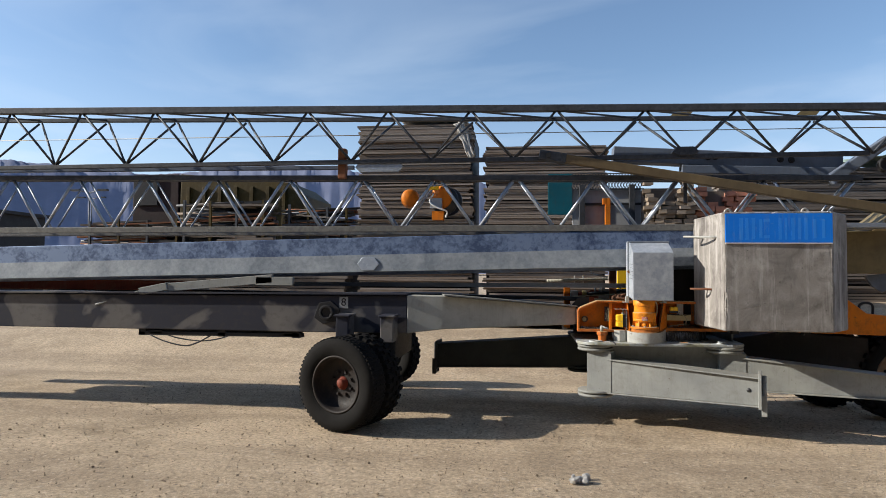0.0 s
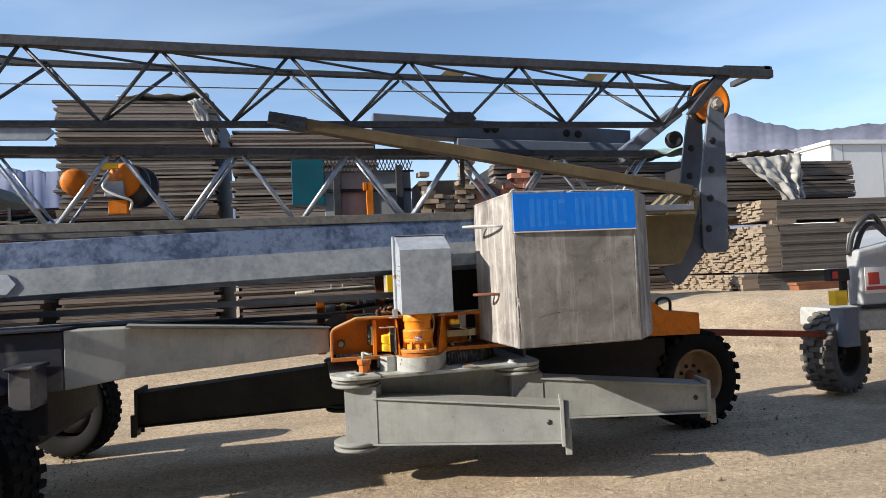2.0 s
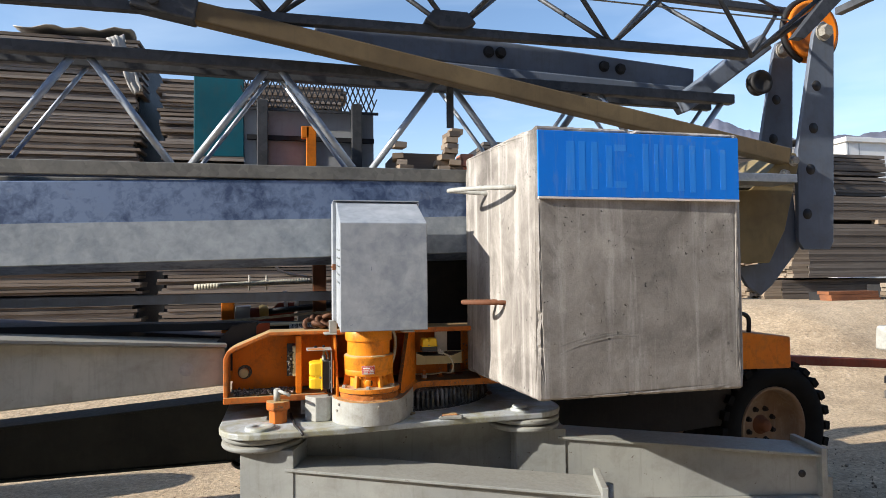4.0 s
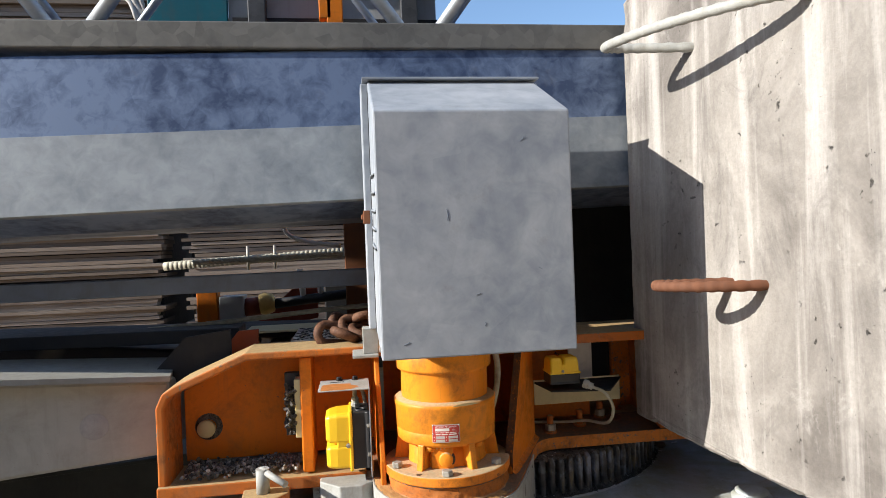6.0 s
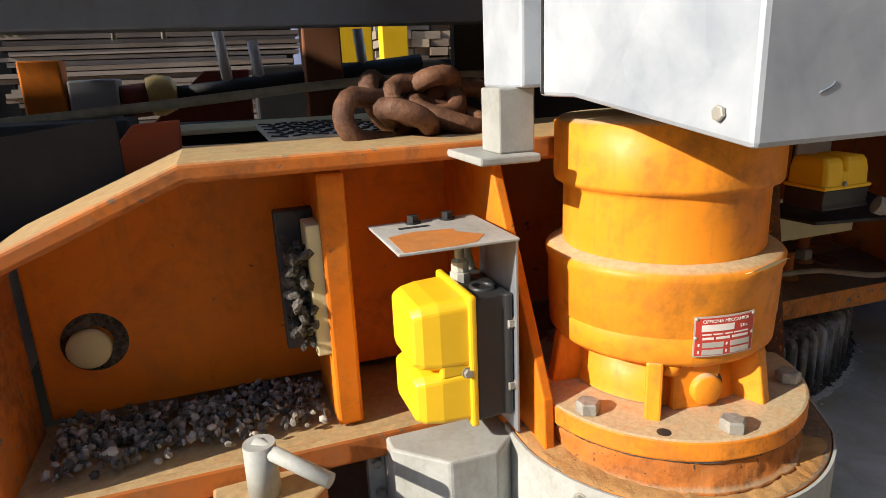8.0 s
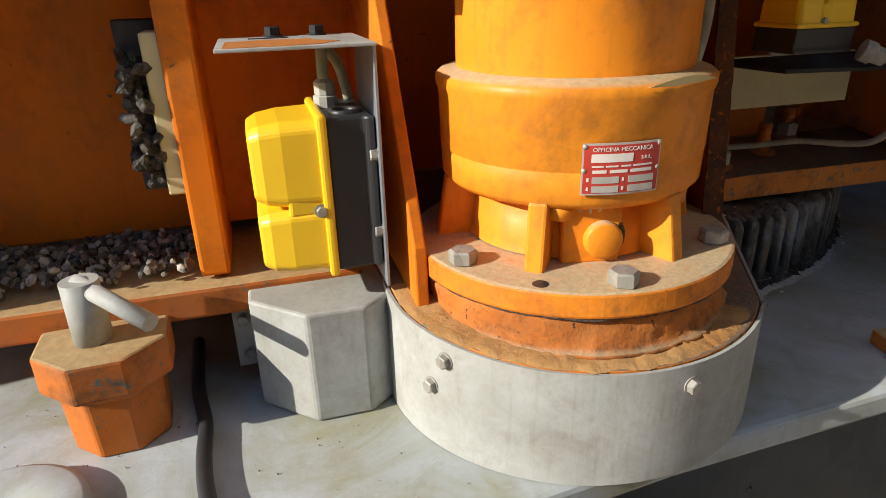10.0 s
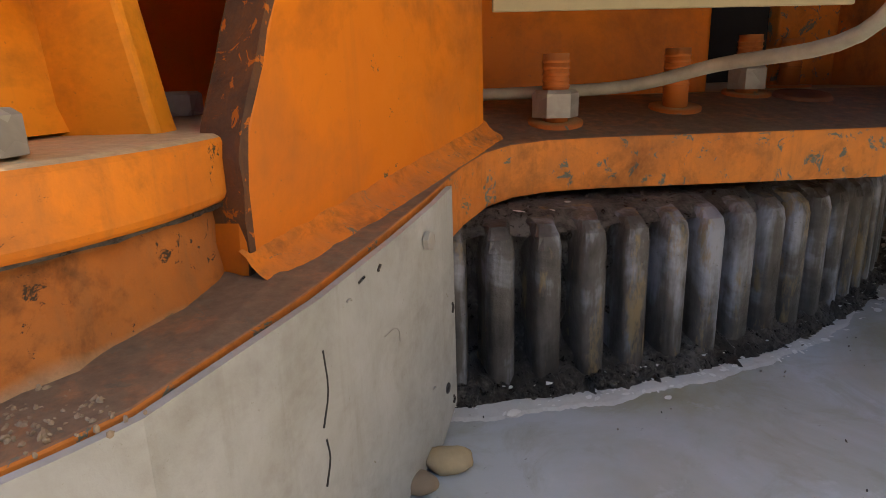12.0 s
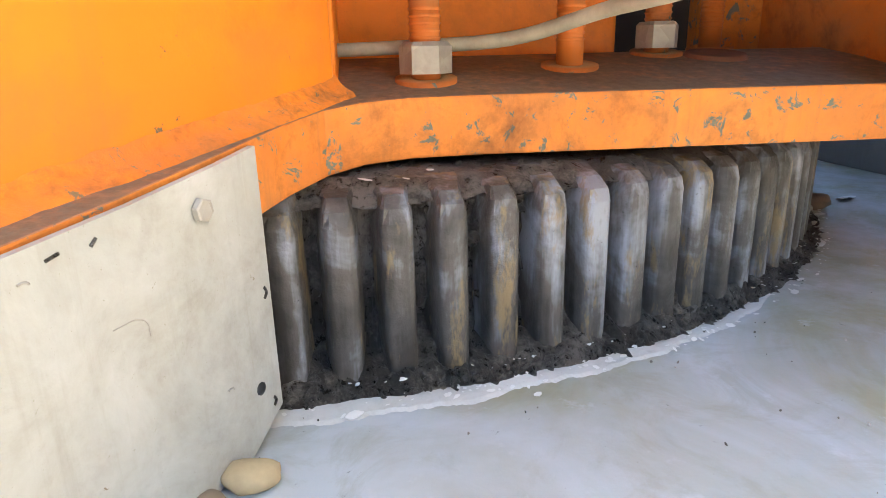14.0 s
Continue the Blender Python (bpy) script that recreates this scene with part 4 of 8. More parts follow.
def flat_text(words, at, height, mat, name, parent):
    """Upright raised figures facing the yard's open side."""
    cu = bpy.data.curves.new(name, "FONT")
    cu.body, cu.size, cu.align_x, cu.align_y, cu.extrude = words, height, "CENTER", "CENTER", 0.0015
    tmp = new(name, cu)
    me = bpy.data.meshes.new_from_object(tmp.evaluated_get(bpy.context.evaluated_depsgraph_get()))
    bpy.data.objects.remove(tmp)
    for v in me.vertices:
        v.co = (v.co.x, -v.co.z, v.co.y)
    me.materials.append(mat)
    ob = new(name, me)
    ob.parent = parent
    ob.location = Vector(at) - crane.location


flat_text("8", (-0.68, 7.988, 1.275), 0.125, M_DARK, "figure", plate8)

for bx in (-0.62, -0.12):
    def mount(bm):
        box(bm, (bx - 0.07, 7.72, 0.86), (bx + 0.07, 7.99, 1.14))
        box(bm, (bx - 0.09, 7.7, 1.13), (bx + 0.09, 7.99, 1.155))
    solid("axle_bracket", M_BEAM, crane, mount, "", 0.008)
solid("axle", M_DARK, crane, lambda bm: tube(bm, (-0.37, 7.5, 0.52), (-0.37, 9.7, 0.52), 0.08, 16))
solid("axle_box", M_DARK, crane, lambda bm: box(bm, (-0.55, 8.1, 0.6), (-0.1, 9.2, 0.95)), "", 0.02)


def sill(bm):
    box(bm, (-3.2, 8.05, 0.885), (-1.2, 8.12, 0.925))
    box(bm, (-3.05, 8.02, 0.87), (-2.9, 8.1, 0.92))
    box(bm, (-1.4, 8.02, 0.87), (-1.25, 8.1, 0.92))


solid("under_rail", M_DARK, crane, sill, "", 0.004)
solid("hose", M_BLACK, crane, lambda bm: pipe(bm, [(-2.9, 8.04, 0.88), (-2.7, 8.02, 0.83), (-2.4, 8.02, 0.8), (-2.15, 8.02, 0.84), (-2.05, 8.04, 0.88)], 0.008, 6))


def drag_link(bm):
    bar(bm, (-2.9, 8.05, 1.42), (-1.55, 8.05, 1.54), 0.06, 0.1)
    bar(bm, (-3.2, 8.05, 1.37), (-2.85, 8.05, 1.44), 0.09, 0.09)
    tube(bm, (-3.2, 8.05, 1.38), (-3.75, 8.0, 1.21), 0.014, 8)
    box(bm, (-1.75, 8.02, 1.46), (-1.3, 8.08, 1.56))


solid("drag_link", M_GREY, crane, drag_link, "grey tow link lying on the beam", 0.006)
solid("side_beam", M_RED, crane, lambda bm: box(bm, (-7.5, 8.4, 1.38), (-2.8, 8.6, 1.5)), "dark red steel beam", 0.006)
# two dark rails and deck between beam and mast
rail = solid("guide_rail", M_BLUEGREY, crane, lambda bm: bar(bm, (-2.0, 8.47, 1.47), (2.9, 8.45, 1.49), 0.05, 0.05), "blue-grey guide rail", 0.004)
solid("guide_rail", M_DARK, crane, lambda bm: bar(bm, (-7.0, 8.6, 1.4), (2.1, 8.55, 1.33), 0.12, 0.04), "", 0.004)
solid("deck_strip", M_DARK, crane, lambda bm: bar(bm, (0.0, 8.75, 1.36), (2.6, 8.75, 1.3), 0.3, 0.02))


# ---- wheels ----
def tyre_mesh(bm, r, w):
    hw = w / 2
    prof = [(r * 0.6, -hw * 0.72), (r * 0.7, -hw * 0.95), (r * 0.84, -hw), (r * 0.94, -hw * 0.92), (r * 0.985, -hw * 0.72), (r, 0), (r * 0.985, hw * 0.72), (r * 0.94, hw * 0.92), (r * 0.84, hw), (r * 0.7, hw * 0.95), (r * 0.6, hw * 0.72)]
    lathe(bm, (0, 0, 0), (0, 1, 0), prof, 56)


def tread_lugs(tyre, r, w, lugs, lug_h, mat):
    """Raised tread lugs set round a tyre, two staggered rows a side; alike lugs share their mesh."""
    hw = w / 2
    da = 2 * math.pi / lugs
    for s in (-1, 1):
        for k0, k1, tw in ((0.05, 0.5, 0.0), (0.5, 0.98 if lug_h > 0.02 else 0.8, 0.35)):
            sag = 0.99 if k1 < 0.6 else 0.972 if lug_h > 0.02 else 0.979
            lo, hi = sorted((s * hw * k0, s * hw * k1))
            bm = bmesh.new()
            x0, z0, z1, c = da * r * 0.27, r * sag - 0.012, r * sag + lug_h, 0.12
            ends = [[bm.verts.new(p) for p in ((-x0, y, z0), (x0, y, z0), (x0, y, z1 - lug_h * 0.25), (x0 * (1 - c), y, z1), (-x0 * (1 - c), y, z1), (-x0, y, z1 - lug_h * 0.25))] for y in (lo, hi)]
            for i in range(6):
                bm.faces.new((ends[0][i], ends[0][(i + 1) % 6], ends[1][(i + 1) % 6], ends[1][i]))
            bm.faces.new(ends[0][::-1])
            bm.faces.new(ends[1])
            bmesh.ops.recalc_face_normals(bm, faces=bm.faces)
            me = bpy.data.meshes.new("tread_lug")
            bm.to_mesh(me)
            bm.free()
            me.materials.append(mat)
            for i in range(lugs):
                ob = new("tread_lug", me)
                ob.parent = tyre
                ob.matrix_basis = Matrix.Rotation(-(i + (0.5 if s > 0 else 0) + tw) * da, 4, "Y")


def make_wheel(name, r, w, lugs, lug_h, rim_mat, hub_mat, tyre_mat, deep, side):
    wh = new(name)
    wh.empty_display_size = 0.1
    t = solid("tyre", tyre_mat, wh, lambda bm: tyre_mesh(bm, r, w), "", 0.0)
    if lugs:
        tread_lugs(t, r, w, lugs, lug_h, tyre_mat)
    hw = w / 2
    s = side
    rim = solid("rim", rim_mat, wh, lambda bm: lathe(bm, (0, 0, 0), (0, s, 0), [(r * 0.6, -hw * 0.7), (r * 0.615, hw * 0.8), (r * 0.58, hw * 0.82), (r * 0.55, hw * 0.6), (r * 0.53, hw * 0.6 - deep), (r * 0.3, hw * 0.55 - deep), (0, hw * 0.55 - deep)], 48), "", 0.0)
    solid("hub", hub_mat, wh, lambda bm: lathe(bm, (0, 0, 0), (0, s, 0), [(r * 0.15, hw * 0.5 - deep), (r * 0.14, hw * 0.62 - deep), (r * 0.1, hw * 0.66 - deep), (r * 0.095, hw * 0.85 - deep), (r * 0.07, hw * 0.95 - deep), (0, hw * 0.96 - deep)], 28), "", 0.0)
    for i in range(8):
        a = 2 * math.pi * (i + 0.5) / 8
        solid("wheel_nut", M_RIM, wh, lambda bm: hexbolt(bm, (r * 0.25 * math.cos(a), s * (hw * 0.55 - deep), r * 0.25 * math.sin(a)), (0, s, 0), 0.016, 0.025))
    return wh


TYAW = -21.0
w1 = make_wheel("trailer_wheel", 0.478, 0.26, 64, 0.008, M_RIM, M_RED, M_TYRE, 0.09, -1)
w1.matrix_basis = pose(-0.5, 7.32, 0.48, 0, 0, TYAW)
tagged(w1, "worn black tyre on a dark dished rim with red hub", "wheel", "crane wheels")
solid("valve_guard", M_WHITE, w1, lambda bm: box(bm, (-0.17, -0.12, 0.0), (-0.145, -0.1, 0.075)), "white plastic tag", 0.004)
w2 = make_wheel("trailer_wheel", 0.468, 0.26, 30, 0.022, M_RIM, M_RED, M_TYRE, 0.09, -1)
tagged(w2, "blocky-treaded black tyre paired with a worn one", "wheel", "crane wheels")
w2.matrix_basis = pose(-0.39, 7.6, 0.48, 0, 0, TYAW)
w3 = make_wheel("trailer_wheel", 0.475, 0.26, 34, 0.012, M_RIM, M_RED, M_TYRE, 0.09, 1)
tagged(w3, "large worn black tyre on the far end of the axle", "wheel", "crane wheels")
w3.matrix_basis = pose(-0.58, 10.0, 0.48, 0, 0, TYAW)
w4 = make_wheel("front_wheel", 0.47, 0.36, 26, 0.03, M_RIM_RUST, M_RUST, M_TYRE, 0.08, -1)
tagged(w4, "chunky lugged tyre on a rusty cream rim", "wheel", "crane wheels")
w4.matrix_basis = pose(5.55, 8.8, 0.49, 0, 0, 6)
copy_thing(w4, pose(5.1, 9.5, 0.49, 0, 0, 6))

# ---- chassis centre, legs, slewing ring ----
RC = Vector((2.90, 8.71))
MC = Vector((2.664, 8.085))


def deck(bm):
    out = []
    for a in range(180, 271, 15):
        out.append((2.14 + 0.2 * math.cos(radians(a)), 8.1 + 0.2 * math.sin(radians(a))))
    out += [(2.52, 7.9), (2.7, 7.917), (3.35, 7.942)]
    for a in range(280, 361, 20):
        out.append((3.5 + 0.2 * math.cos(radians(a)), 8.14 + 0.2 * math.sin(radians(a))))
    out += [(3.7, 9.35), (1.94, 9.35)]
    prism(bm, out, "z", 0.855, 0.885)


deck_part = solid("chassis_deck", M_DECK, crane, deck, "dusty grey painted deck plate", 0.006)
solid("chassis_box", M_GREY, crane, lambda bm: box(bm, (2.32, 8.12, 0.42), (3.45, 9.25, 0.855)), "", 0.01)


# Filler block, coloured dark as the shade under the counterweight.
solid("chassis_tail", M_DARK, crane, lambda bm: prism(bm, [(3.46, 0.46), (5.2, 0.55), (5.2, 0.92), (4.3, 0.98), (3.46, 0.85)], "y", 8.62, 9.05), "chassis tail block, added dark for the shade there", 0.01)


def leg(name, pivot, tip, z_l, z_r, mat, label):
    """A swing-out outrigger leg: tapered box, round ears at the pivot, end plate with pin."""
    p, t = Vector((*pivot, 0)), Vector((*tip, 0))
    d = (t - p).normalized()
    s = Vector((-d.y, d.x, 0))
    z_top = max(z_l[1], 0.79)
    def body(bm):
        a, b = p + d * 0.16, t
        rings = []
        for q, (z0, z1), hw in ((a, z_l, 0.12), (b, z_r, 0.1)):
            rings.append([bm.verts.new(q + s * k + Vector((0, 0, z))) for k, z in ((-hw, z0), (hw, z0), (hw, z1), (-hw, z1))])
        for k in range(4):
            bm.faces.new((rings[0][k], rings[0][(k + 1) % 4], rings[1][(k + 1) % 4], rings[1][k]))
        bm.faces.new(rings[0][::-1])
        bm.faces.new(rings[1])
    ob = solid(name, mat, crane, body, label, 0.006)
    def flanges(bm):
        bar(bm, p + d * 0.16 + Vector((0, 0, z_l[1] + 0.006)), t + Vector((0, 0, z_r[1] + 0.006)), 0.27, 0.014)
        bar(bm, p + d * 0.16 + Vector((0, 0, z_l[0] - 0.006)), t + Vector((0, 0, z_r[0] - 0.006)), 0.27, 0.014)
    solid("flange", mat, ob, flanges, "", 0.003)
    def ears(bm):
        lathe(bm, (p.x, p.y, z_l[0] - 0.05), (0, 0, 1), [(0, 0), (0.075, 0), (0.075, z_l[1] - z_l[0] + 0.14), (0, z_l[1] - z_l[0] + 0.14)], 24)
        q = p + d * 0.2
        bar(bm, p - d * 0.06 + Vector((0, 0, (z_l[0] + z_top) / 2)), q + Vector((0, 0, (z_l[0] + z_top) / 2)), 0.25, z_top - z_l[0])
    solid("pivot_hub", mat, ob, ears, "", 0.003)
    for z0 in (z_l[0] - 0.06, z_l[0] - 0.02, z_top - 0.005, z_top + 0.032):
        solid("pivot_ear", mat, ob, lambda bm: lathe(bm, (p.x, p.y, z0), (0, 0, 1), [(0, 0), (0.18, 0), (0.19, 0.01), (0.19, 0.024), (0.18, 0.03), (0, 0.03)], 36), "", 0.002)
    def end(bm):
        q0 = t + Vector((0, 0, z_r[0] - 0.04))
        bar(bm, t + d * 0.008 + Vector((0, 0, z_r[0] - 0.03)), t + d * 0.008 + Vector((0, 0, z_r[1] + 0.05)), 0.03, 0.29, up=s)
        for k in (-1, 1):
            bar(bm, t + s * 0.1 * k + d * 0.02 + Vector((0, 0, z_r[0])), t + s * 0.1 * k + d * 0.07 + Vector((0, 0, z_r[0])), 0.02, 0.2)
    solid("end_plate", mat, ob, end, "", 0.004)
    solid("jack_pin", M_ZINC, ob, lambda bm: tube(bm, t + d * 0.045 + Vector((0, 0, z_r[0] - 0.1)), t + d * 0.045 + Vector((0, 0, z_r[1] + 0.02)), 0.022, 12))
    hole = t - d * 0.09 - s * 0.102 * (1 if s.y > 0 else -1) + Vector((0, 0, z_r[0] + 0.55 * (z_r[1] - z_r[0])))
    nrm = -s if s.y > 0 else s
    solid("pin_hole", M_BLACK, ob, lambda bm: lathe(bm, hole, nrm, [(0, 0.003), (0.02, 0.003), (0.02, 0), (0, 0)], 16))
    return ob


leg("outrigger_leg", (2.14, 8.12), (3.66, 7.58), (0.35, 0.695), (0.35, 0.61), M_GREY, "grey-green steel outrigger leg folded along the chassis")
leg("outrigger_leg", (3.5, 8.12), (5.02, 7.8), (0.42, 0.74), (0.41, 0.62), M_GREY, "grey-green steel outrigger leg folded forward")
leg("outrigger_leg", (2.1, 9.1), (0.26, 9.25), (0.47, 0.83), (0.41, 0.69), M_LEG_SHADED, "far outrigger leg with its shade put into dark paint")


def gear(bm):
    n, ra, rr, z0, z1 = 122, 0.553, 0.53, 0.886, 0.987
    for i in range(n):
        a = -1.5755 + 0.0515 * i * (2 * math.pi / (n * 0.0515))
        if not (-2.6 < math.atan2(math.sin(a), math.cos(a)) < 0.6):
            continue
        def pt(r, da, z):
            return bm.verts.new((RC.x + r * math.cos(a + da), RC.y + r * math.sin(a + da), z))
        h = math.pi / n
        prof = [(rr, -h), (rr, -0.82 * h), (ra - 0.012, -0.68 * h), (ra - 0.006, -0.61 * h), (ra - 0.002, -0.5 * h), (ra, -0.3 * h), (ra, 0.3 * h), (ra - 0.002, 0.5 * h), (ra - 0.006, 0.61 * h), (ra - 0.012, 0.68 * h), (rr, 0.82 * h), (rr, h)]
        lows = [pt(r, d, z0) for r, d in prof]
        mids = [pt(r, d, z1 - 0.013) for r, d in prof]
        shoulders = [pt(min(r, ra - 0.003), d * (0.84 if r > rr else 1), z1 - 0.006) for r, d in prof]
        tops = [pt(min(r, ra - 0.01), d * (0.6 if r > rr else 1), z1) for r, d in prof]
        up = [pt(rr - 0.008, d, z1 + 0.005) for r, d in prof]
        core = [pt(rr - 0.13, d, z1 + 0.005) for r, d in prof]
        for A, B in ((lows, mids), (mids, shoulders), (shoulders, tops), (tops, up), (up, core)):
            for k in range(len(prof) - 1):
                bm.faces.new((A[k], A[k + 1], B[k + 1], B[k])).smooth = A is lows and 1 < k < len(prof) - 3
    bmesh.ops.remove_doubles(bm, verts=bm.verts, dist=0.0002)


ring = solid("slewing_ring", M_GEAR, crane, gear, "greasy toothed steel slewing ring")


def grease(bm):
    n = 420
    rows = []
    for i in range(n + 1):
        a = radians(-150 + 150 * i / n)
        q = 0.5 + 0.5 * noise.noise(Vector((i * 0.16, 0.3, 1)))
        q2 = max(0.0, 0.5 + 0.9 * noise.noise(Vector((i * 0.37, 4.3, 1))))
        q3 = max(0.0, 0.4 + 1.2 * noise.noise(Vector((i * 0.61, 8.3, 1))))
        prof = [(0.525, 0.895 + 0.012 * q2), (0.54, 0.894 + 0.009 * q3), (0.55, 0.893 + 0.007 * q2), (0.554 + 0.002 * q3, 0.891 + 0.007 * q3), (0.555 + 0.003 * q, 0.887 + 0.006 * q2), (0.557 + 0.004 * q, 0.8862 + 0.003 * q3), (0.5585 + 0.007 * q, 0.884)]
        rows.append([bm.verts.new((RC.x + r * math.cos(a), RC.y + r * math.sin(a), z)) for r, z in prof])
    for A, B in zip(rows, rows[1:]):
        for k in range(6):
            f = bm.faces.new((A[k], B[k], B[k + 1], A[k + 1]))
            f.smooth = True


def packed_grease(bm):
    """Old grease packed in the gaps between the teeth, swelling over their feet."""
    n, zs = 900, [0.886 + 0.1 * (k / 15) ** 1.3 for k in range(16)]
    rows = []
    for i in range(n + 1):
        a = radians(-125 + 115 * i / n)
        row = []
        for z in zs:
            q = Vector((a * 60, z * 90, 2.0))
            lump = noise.noise(q) + 0.5 * noise.noise(q * 2.6)
            foot = max(0.0, 1 - (z - 0.886) / (0.02 + 0.013 * noise.noise(Vector((a * 34, 1.0, 5.0)))))
            r = 0.534 + 0.0065 * lump + 0.024 * foot ** 0.7 + 0.007 * lump * foot
            row.append(bm.verts.new((RC.x + r * math.cos(a), RC.y + r * math.sin(a), z)))
        rows.append(row)
    for A, B in zip(rows, rows[1:]):
        for k in range(15):
            bm.faces.new((A[k], B[k], B[k + 1], A[k + 1])).smooth = True


solid("packed_grease", M_GREASE, ring, packed_grease, "old black grease packed between the teeth")


def top_grease(bm):
    """Lumpy grease film on the flat top of the ring."""
    n, m = 420, 18
    rows = []
    for i in range(n + 1):
        a = radians(-125 + 115 * i / n)
        row = []
        for k in range(m + 1):
            r = 0.42 + 0.122 * k / m
            q = Vector((r * math.cos(a) * 55, r * math.sin(a) * 55, 3.0))
            lump = noise.noise(q) + 0.6 * noise.noise(q * 2.7)
            row.append(bm.verts.new((RC.x + r * math.cos(a), RC.y + r * math.sin(a), 0.9925 + 0.0035 * lump - (0.011 if k == m else 0.005 if k == m - 1 else 0.0))))
        rows.append(row)
    for A, B in zip(rows, rows[1:]):
        for k in range(m):
            bm.faces.new((A[k], A[k + 1], B[k + 1], B[k])).smooth = True


solid("top_grease", M_GREASE, ring, top_grease, "lumpy grease film on the ring's top")
solid("grease_bead", M_GREASE, ring, grease, "gritty black grease squeezed along the teeth")


def wipe(bm):
    """A bare band along the grease: a thin sheet with ragged inner and outer edges."""
    n, m = 420, 6
    rows = []
    for i in range(n + 1):
        f = i / n
        a = radians(-112 + 62 * f)
        q = noise.noise(Vector((i * 0.05, 9.3, 1))) + 0.6 * noise.noise(Vector((i * 0.21, 2.3, 1))) + 0.35 * noise.noise(Vector((i * 0.7, 5.3, 1)))
        p = noise.noise(Vector((i * 0.11, 3.3, 6)))
        w = min(1.0, i / 16, (n - i) / 60)
        r0, r1 = 0.556 + 0.004 * p, 0.5665 + (0.016 + 0.0035 * q) * w - 0.016 * f
        rows.append([bm.verts.new((RC.x + (r0 + (r1 - r0) * k / m) * math.cos(a), RC.y + (r0 + (r1 - r0) * k / m) * math.sin(a), 0.8858 - (0.0008 if k == m else 0.0))) for k in range(m + 1)])
    for A, B in zip(rows, rows[1:]):
        for k in range(m):
            bm.faces.new((A[k], B[k], B[k + 1], A[k + 1]))


solid("worn_band", M_BAND, ring, wipe, "bare pale band on the deck paint")


def plate_top(y):
    """The slewing plate rises a little from the motor seat towards the ring."""
    return float(np.interp(y, [7.9, 8.04, 8.12, 8.21, 8.29, 8.33], [0.996, 1.005, 1.017, 1.03, 1.045, 1.051]))


def slew_plate(bm):
    front = [(MC.x + 0.186 * math.cos(radians(a)), MC.y + 0.186 * math.sin(radians(a))) for a in range(180, 319, 6)]
    front += [(2.835, 8.022), (2.861, 8.073), (2.881, 8.112), (2.892, 8.135), (2.905, 8.162), (2.922, 8.188), (2.94, 8.203), (2.965, 8.211), (3.0, 8.213), (3.56, 8.205), (3.56, 8.33), (2.46, 8.33), (2.478, 8.2)]
    front = front[:-3]
    rows = []
    for x, y in front:
        ys = [y + (8.33 - y) * k / 6 for k in range(7)]
        rows.append([[bm.verts.new((x, q, plate_top(q) + d)) for q in ys] for d in (0.0, -0.033)])
    for A, B in zip(rows, rows[1:]):
        for k in range(6):
            bm.faces.new((A[0][k], B[0][k], B[0][k + 1], A[0][k + 1]))
            bm.faces.new((A[1][k], A[1][k + 1], B[1][k + 1], B[1][k]))
        bm.faces.new((A[0][0], A[1][0], B[1][0], B[0][0]))
        bm.faces.new((A[0][6], B[0][6], B[1][6], A[1][6]))
    for A in (rows[0], rows[-1]):
        for k in range(6):
            bm.faces.new((A[0][k], A[0][k + 1], A[1][k + 1], A[1][k]))


plate = solid("slewing_plate", M_PLATE, crane, slew_plate, "thick dusty orange slewing plate with chipped edge", 0.0025)
solid("rear_plate", M_ORANGE_DIRTY, plate, lambda bm: box(bm, (1.98, 8.331, 1.018), (3.56, 9.3, 1.051)), "", 0.003)


def front_weld(bm):
    """A broad hand-laid fillet between the gusset's foot and the plate, rippled and uneven."""
    n = 90
    out = Vector((0.853, -0.523, 0))
    rows = []
    for i in range(n + 1):
        f = i / n
        x, y = 2.8135 + (2.9275 - 2.8135) * f, 8.0372 + (8.2232 - 8.0372) * f
        wob = 0.0011 * noise.noise(Vector((i * 0.23, 1.0, 2.0))) + 0.0002 * math.sin(i * 1.9)
        row = []
        for r, h in ((-0.002, 0.0105), (0.001, 0.0085), (0.003, 0.0055), (0.006, 0.003), (0.0105, 0.0008), (0.013, -0.002)):
            k = 1 + 40 * wob * (1 if 0 < h < 0.012 else 0)
            row.append(bm.verts.new((x + out.x * r * k, y + out.y * r * k, plate_top(y) + h + (wob if 0 < h else 0))))
        rows.append(row)
    for A, B in zip(rows, rows[1:]):
        for k in range(5):
            bm.faces.new((A[k], B[k], B[k + 1], A[k + 1])).smooth = True


solid("weld_seam", M_WELD, plate, front_weld, "lumpy painted weld seam")
# Pale disc painted on the neck for a blotch of lens flare.
solid("pale_patch", M_PATCH, goose, lambda bm: lathe(bm, (1.77, gn_y(1.77) - 0.001, 1.14), (0.169, -0.986, 0), [(0.034, 0), (0.03, 0.001), (0, 0.0012)], 22), "round pale spot, a lens flare blotch put into paint")
solid("pivot_cap", M_DECK, deck_part, lambda bm: lathe(bm, (2.135, 8.0, 0.885), (0, 0, 1), [(0.07, 0), (0.07, 0.012), (0.064, 0.015), (0.02, 0.015), (0.018, 0.01), (0, 0.01)], 32), "raised round pivot cap")
# Blank added to shut out bright ground under the slewing plate.
solid("side_web", M_GREY, crane, lambda bm: box(bm, (3.63, 8.3, 0.886), (3.65, 9.1, 1.017)))
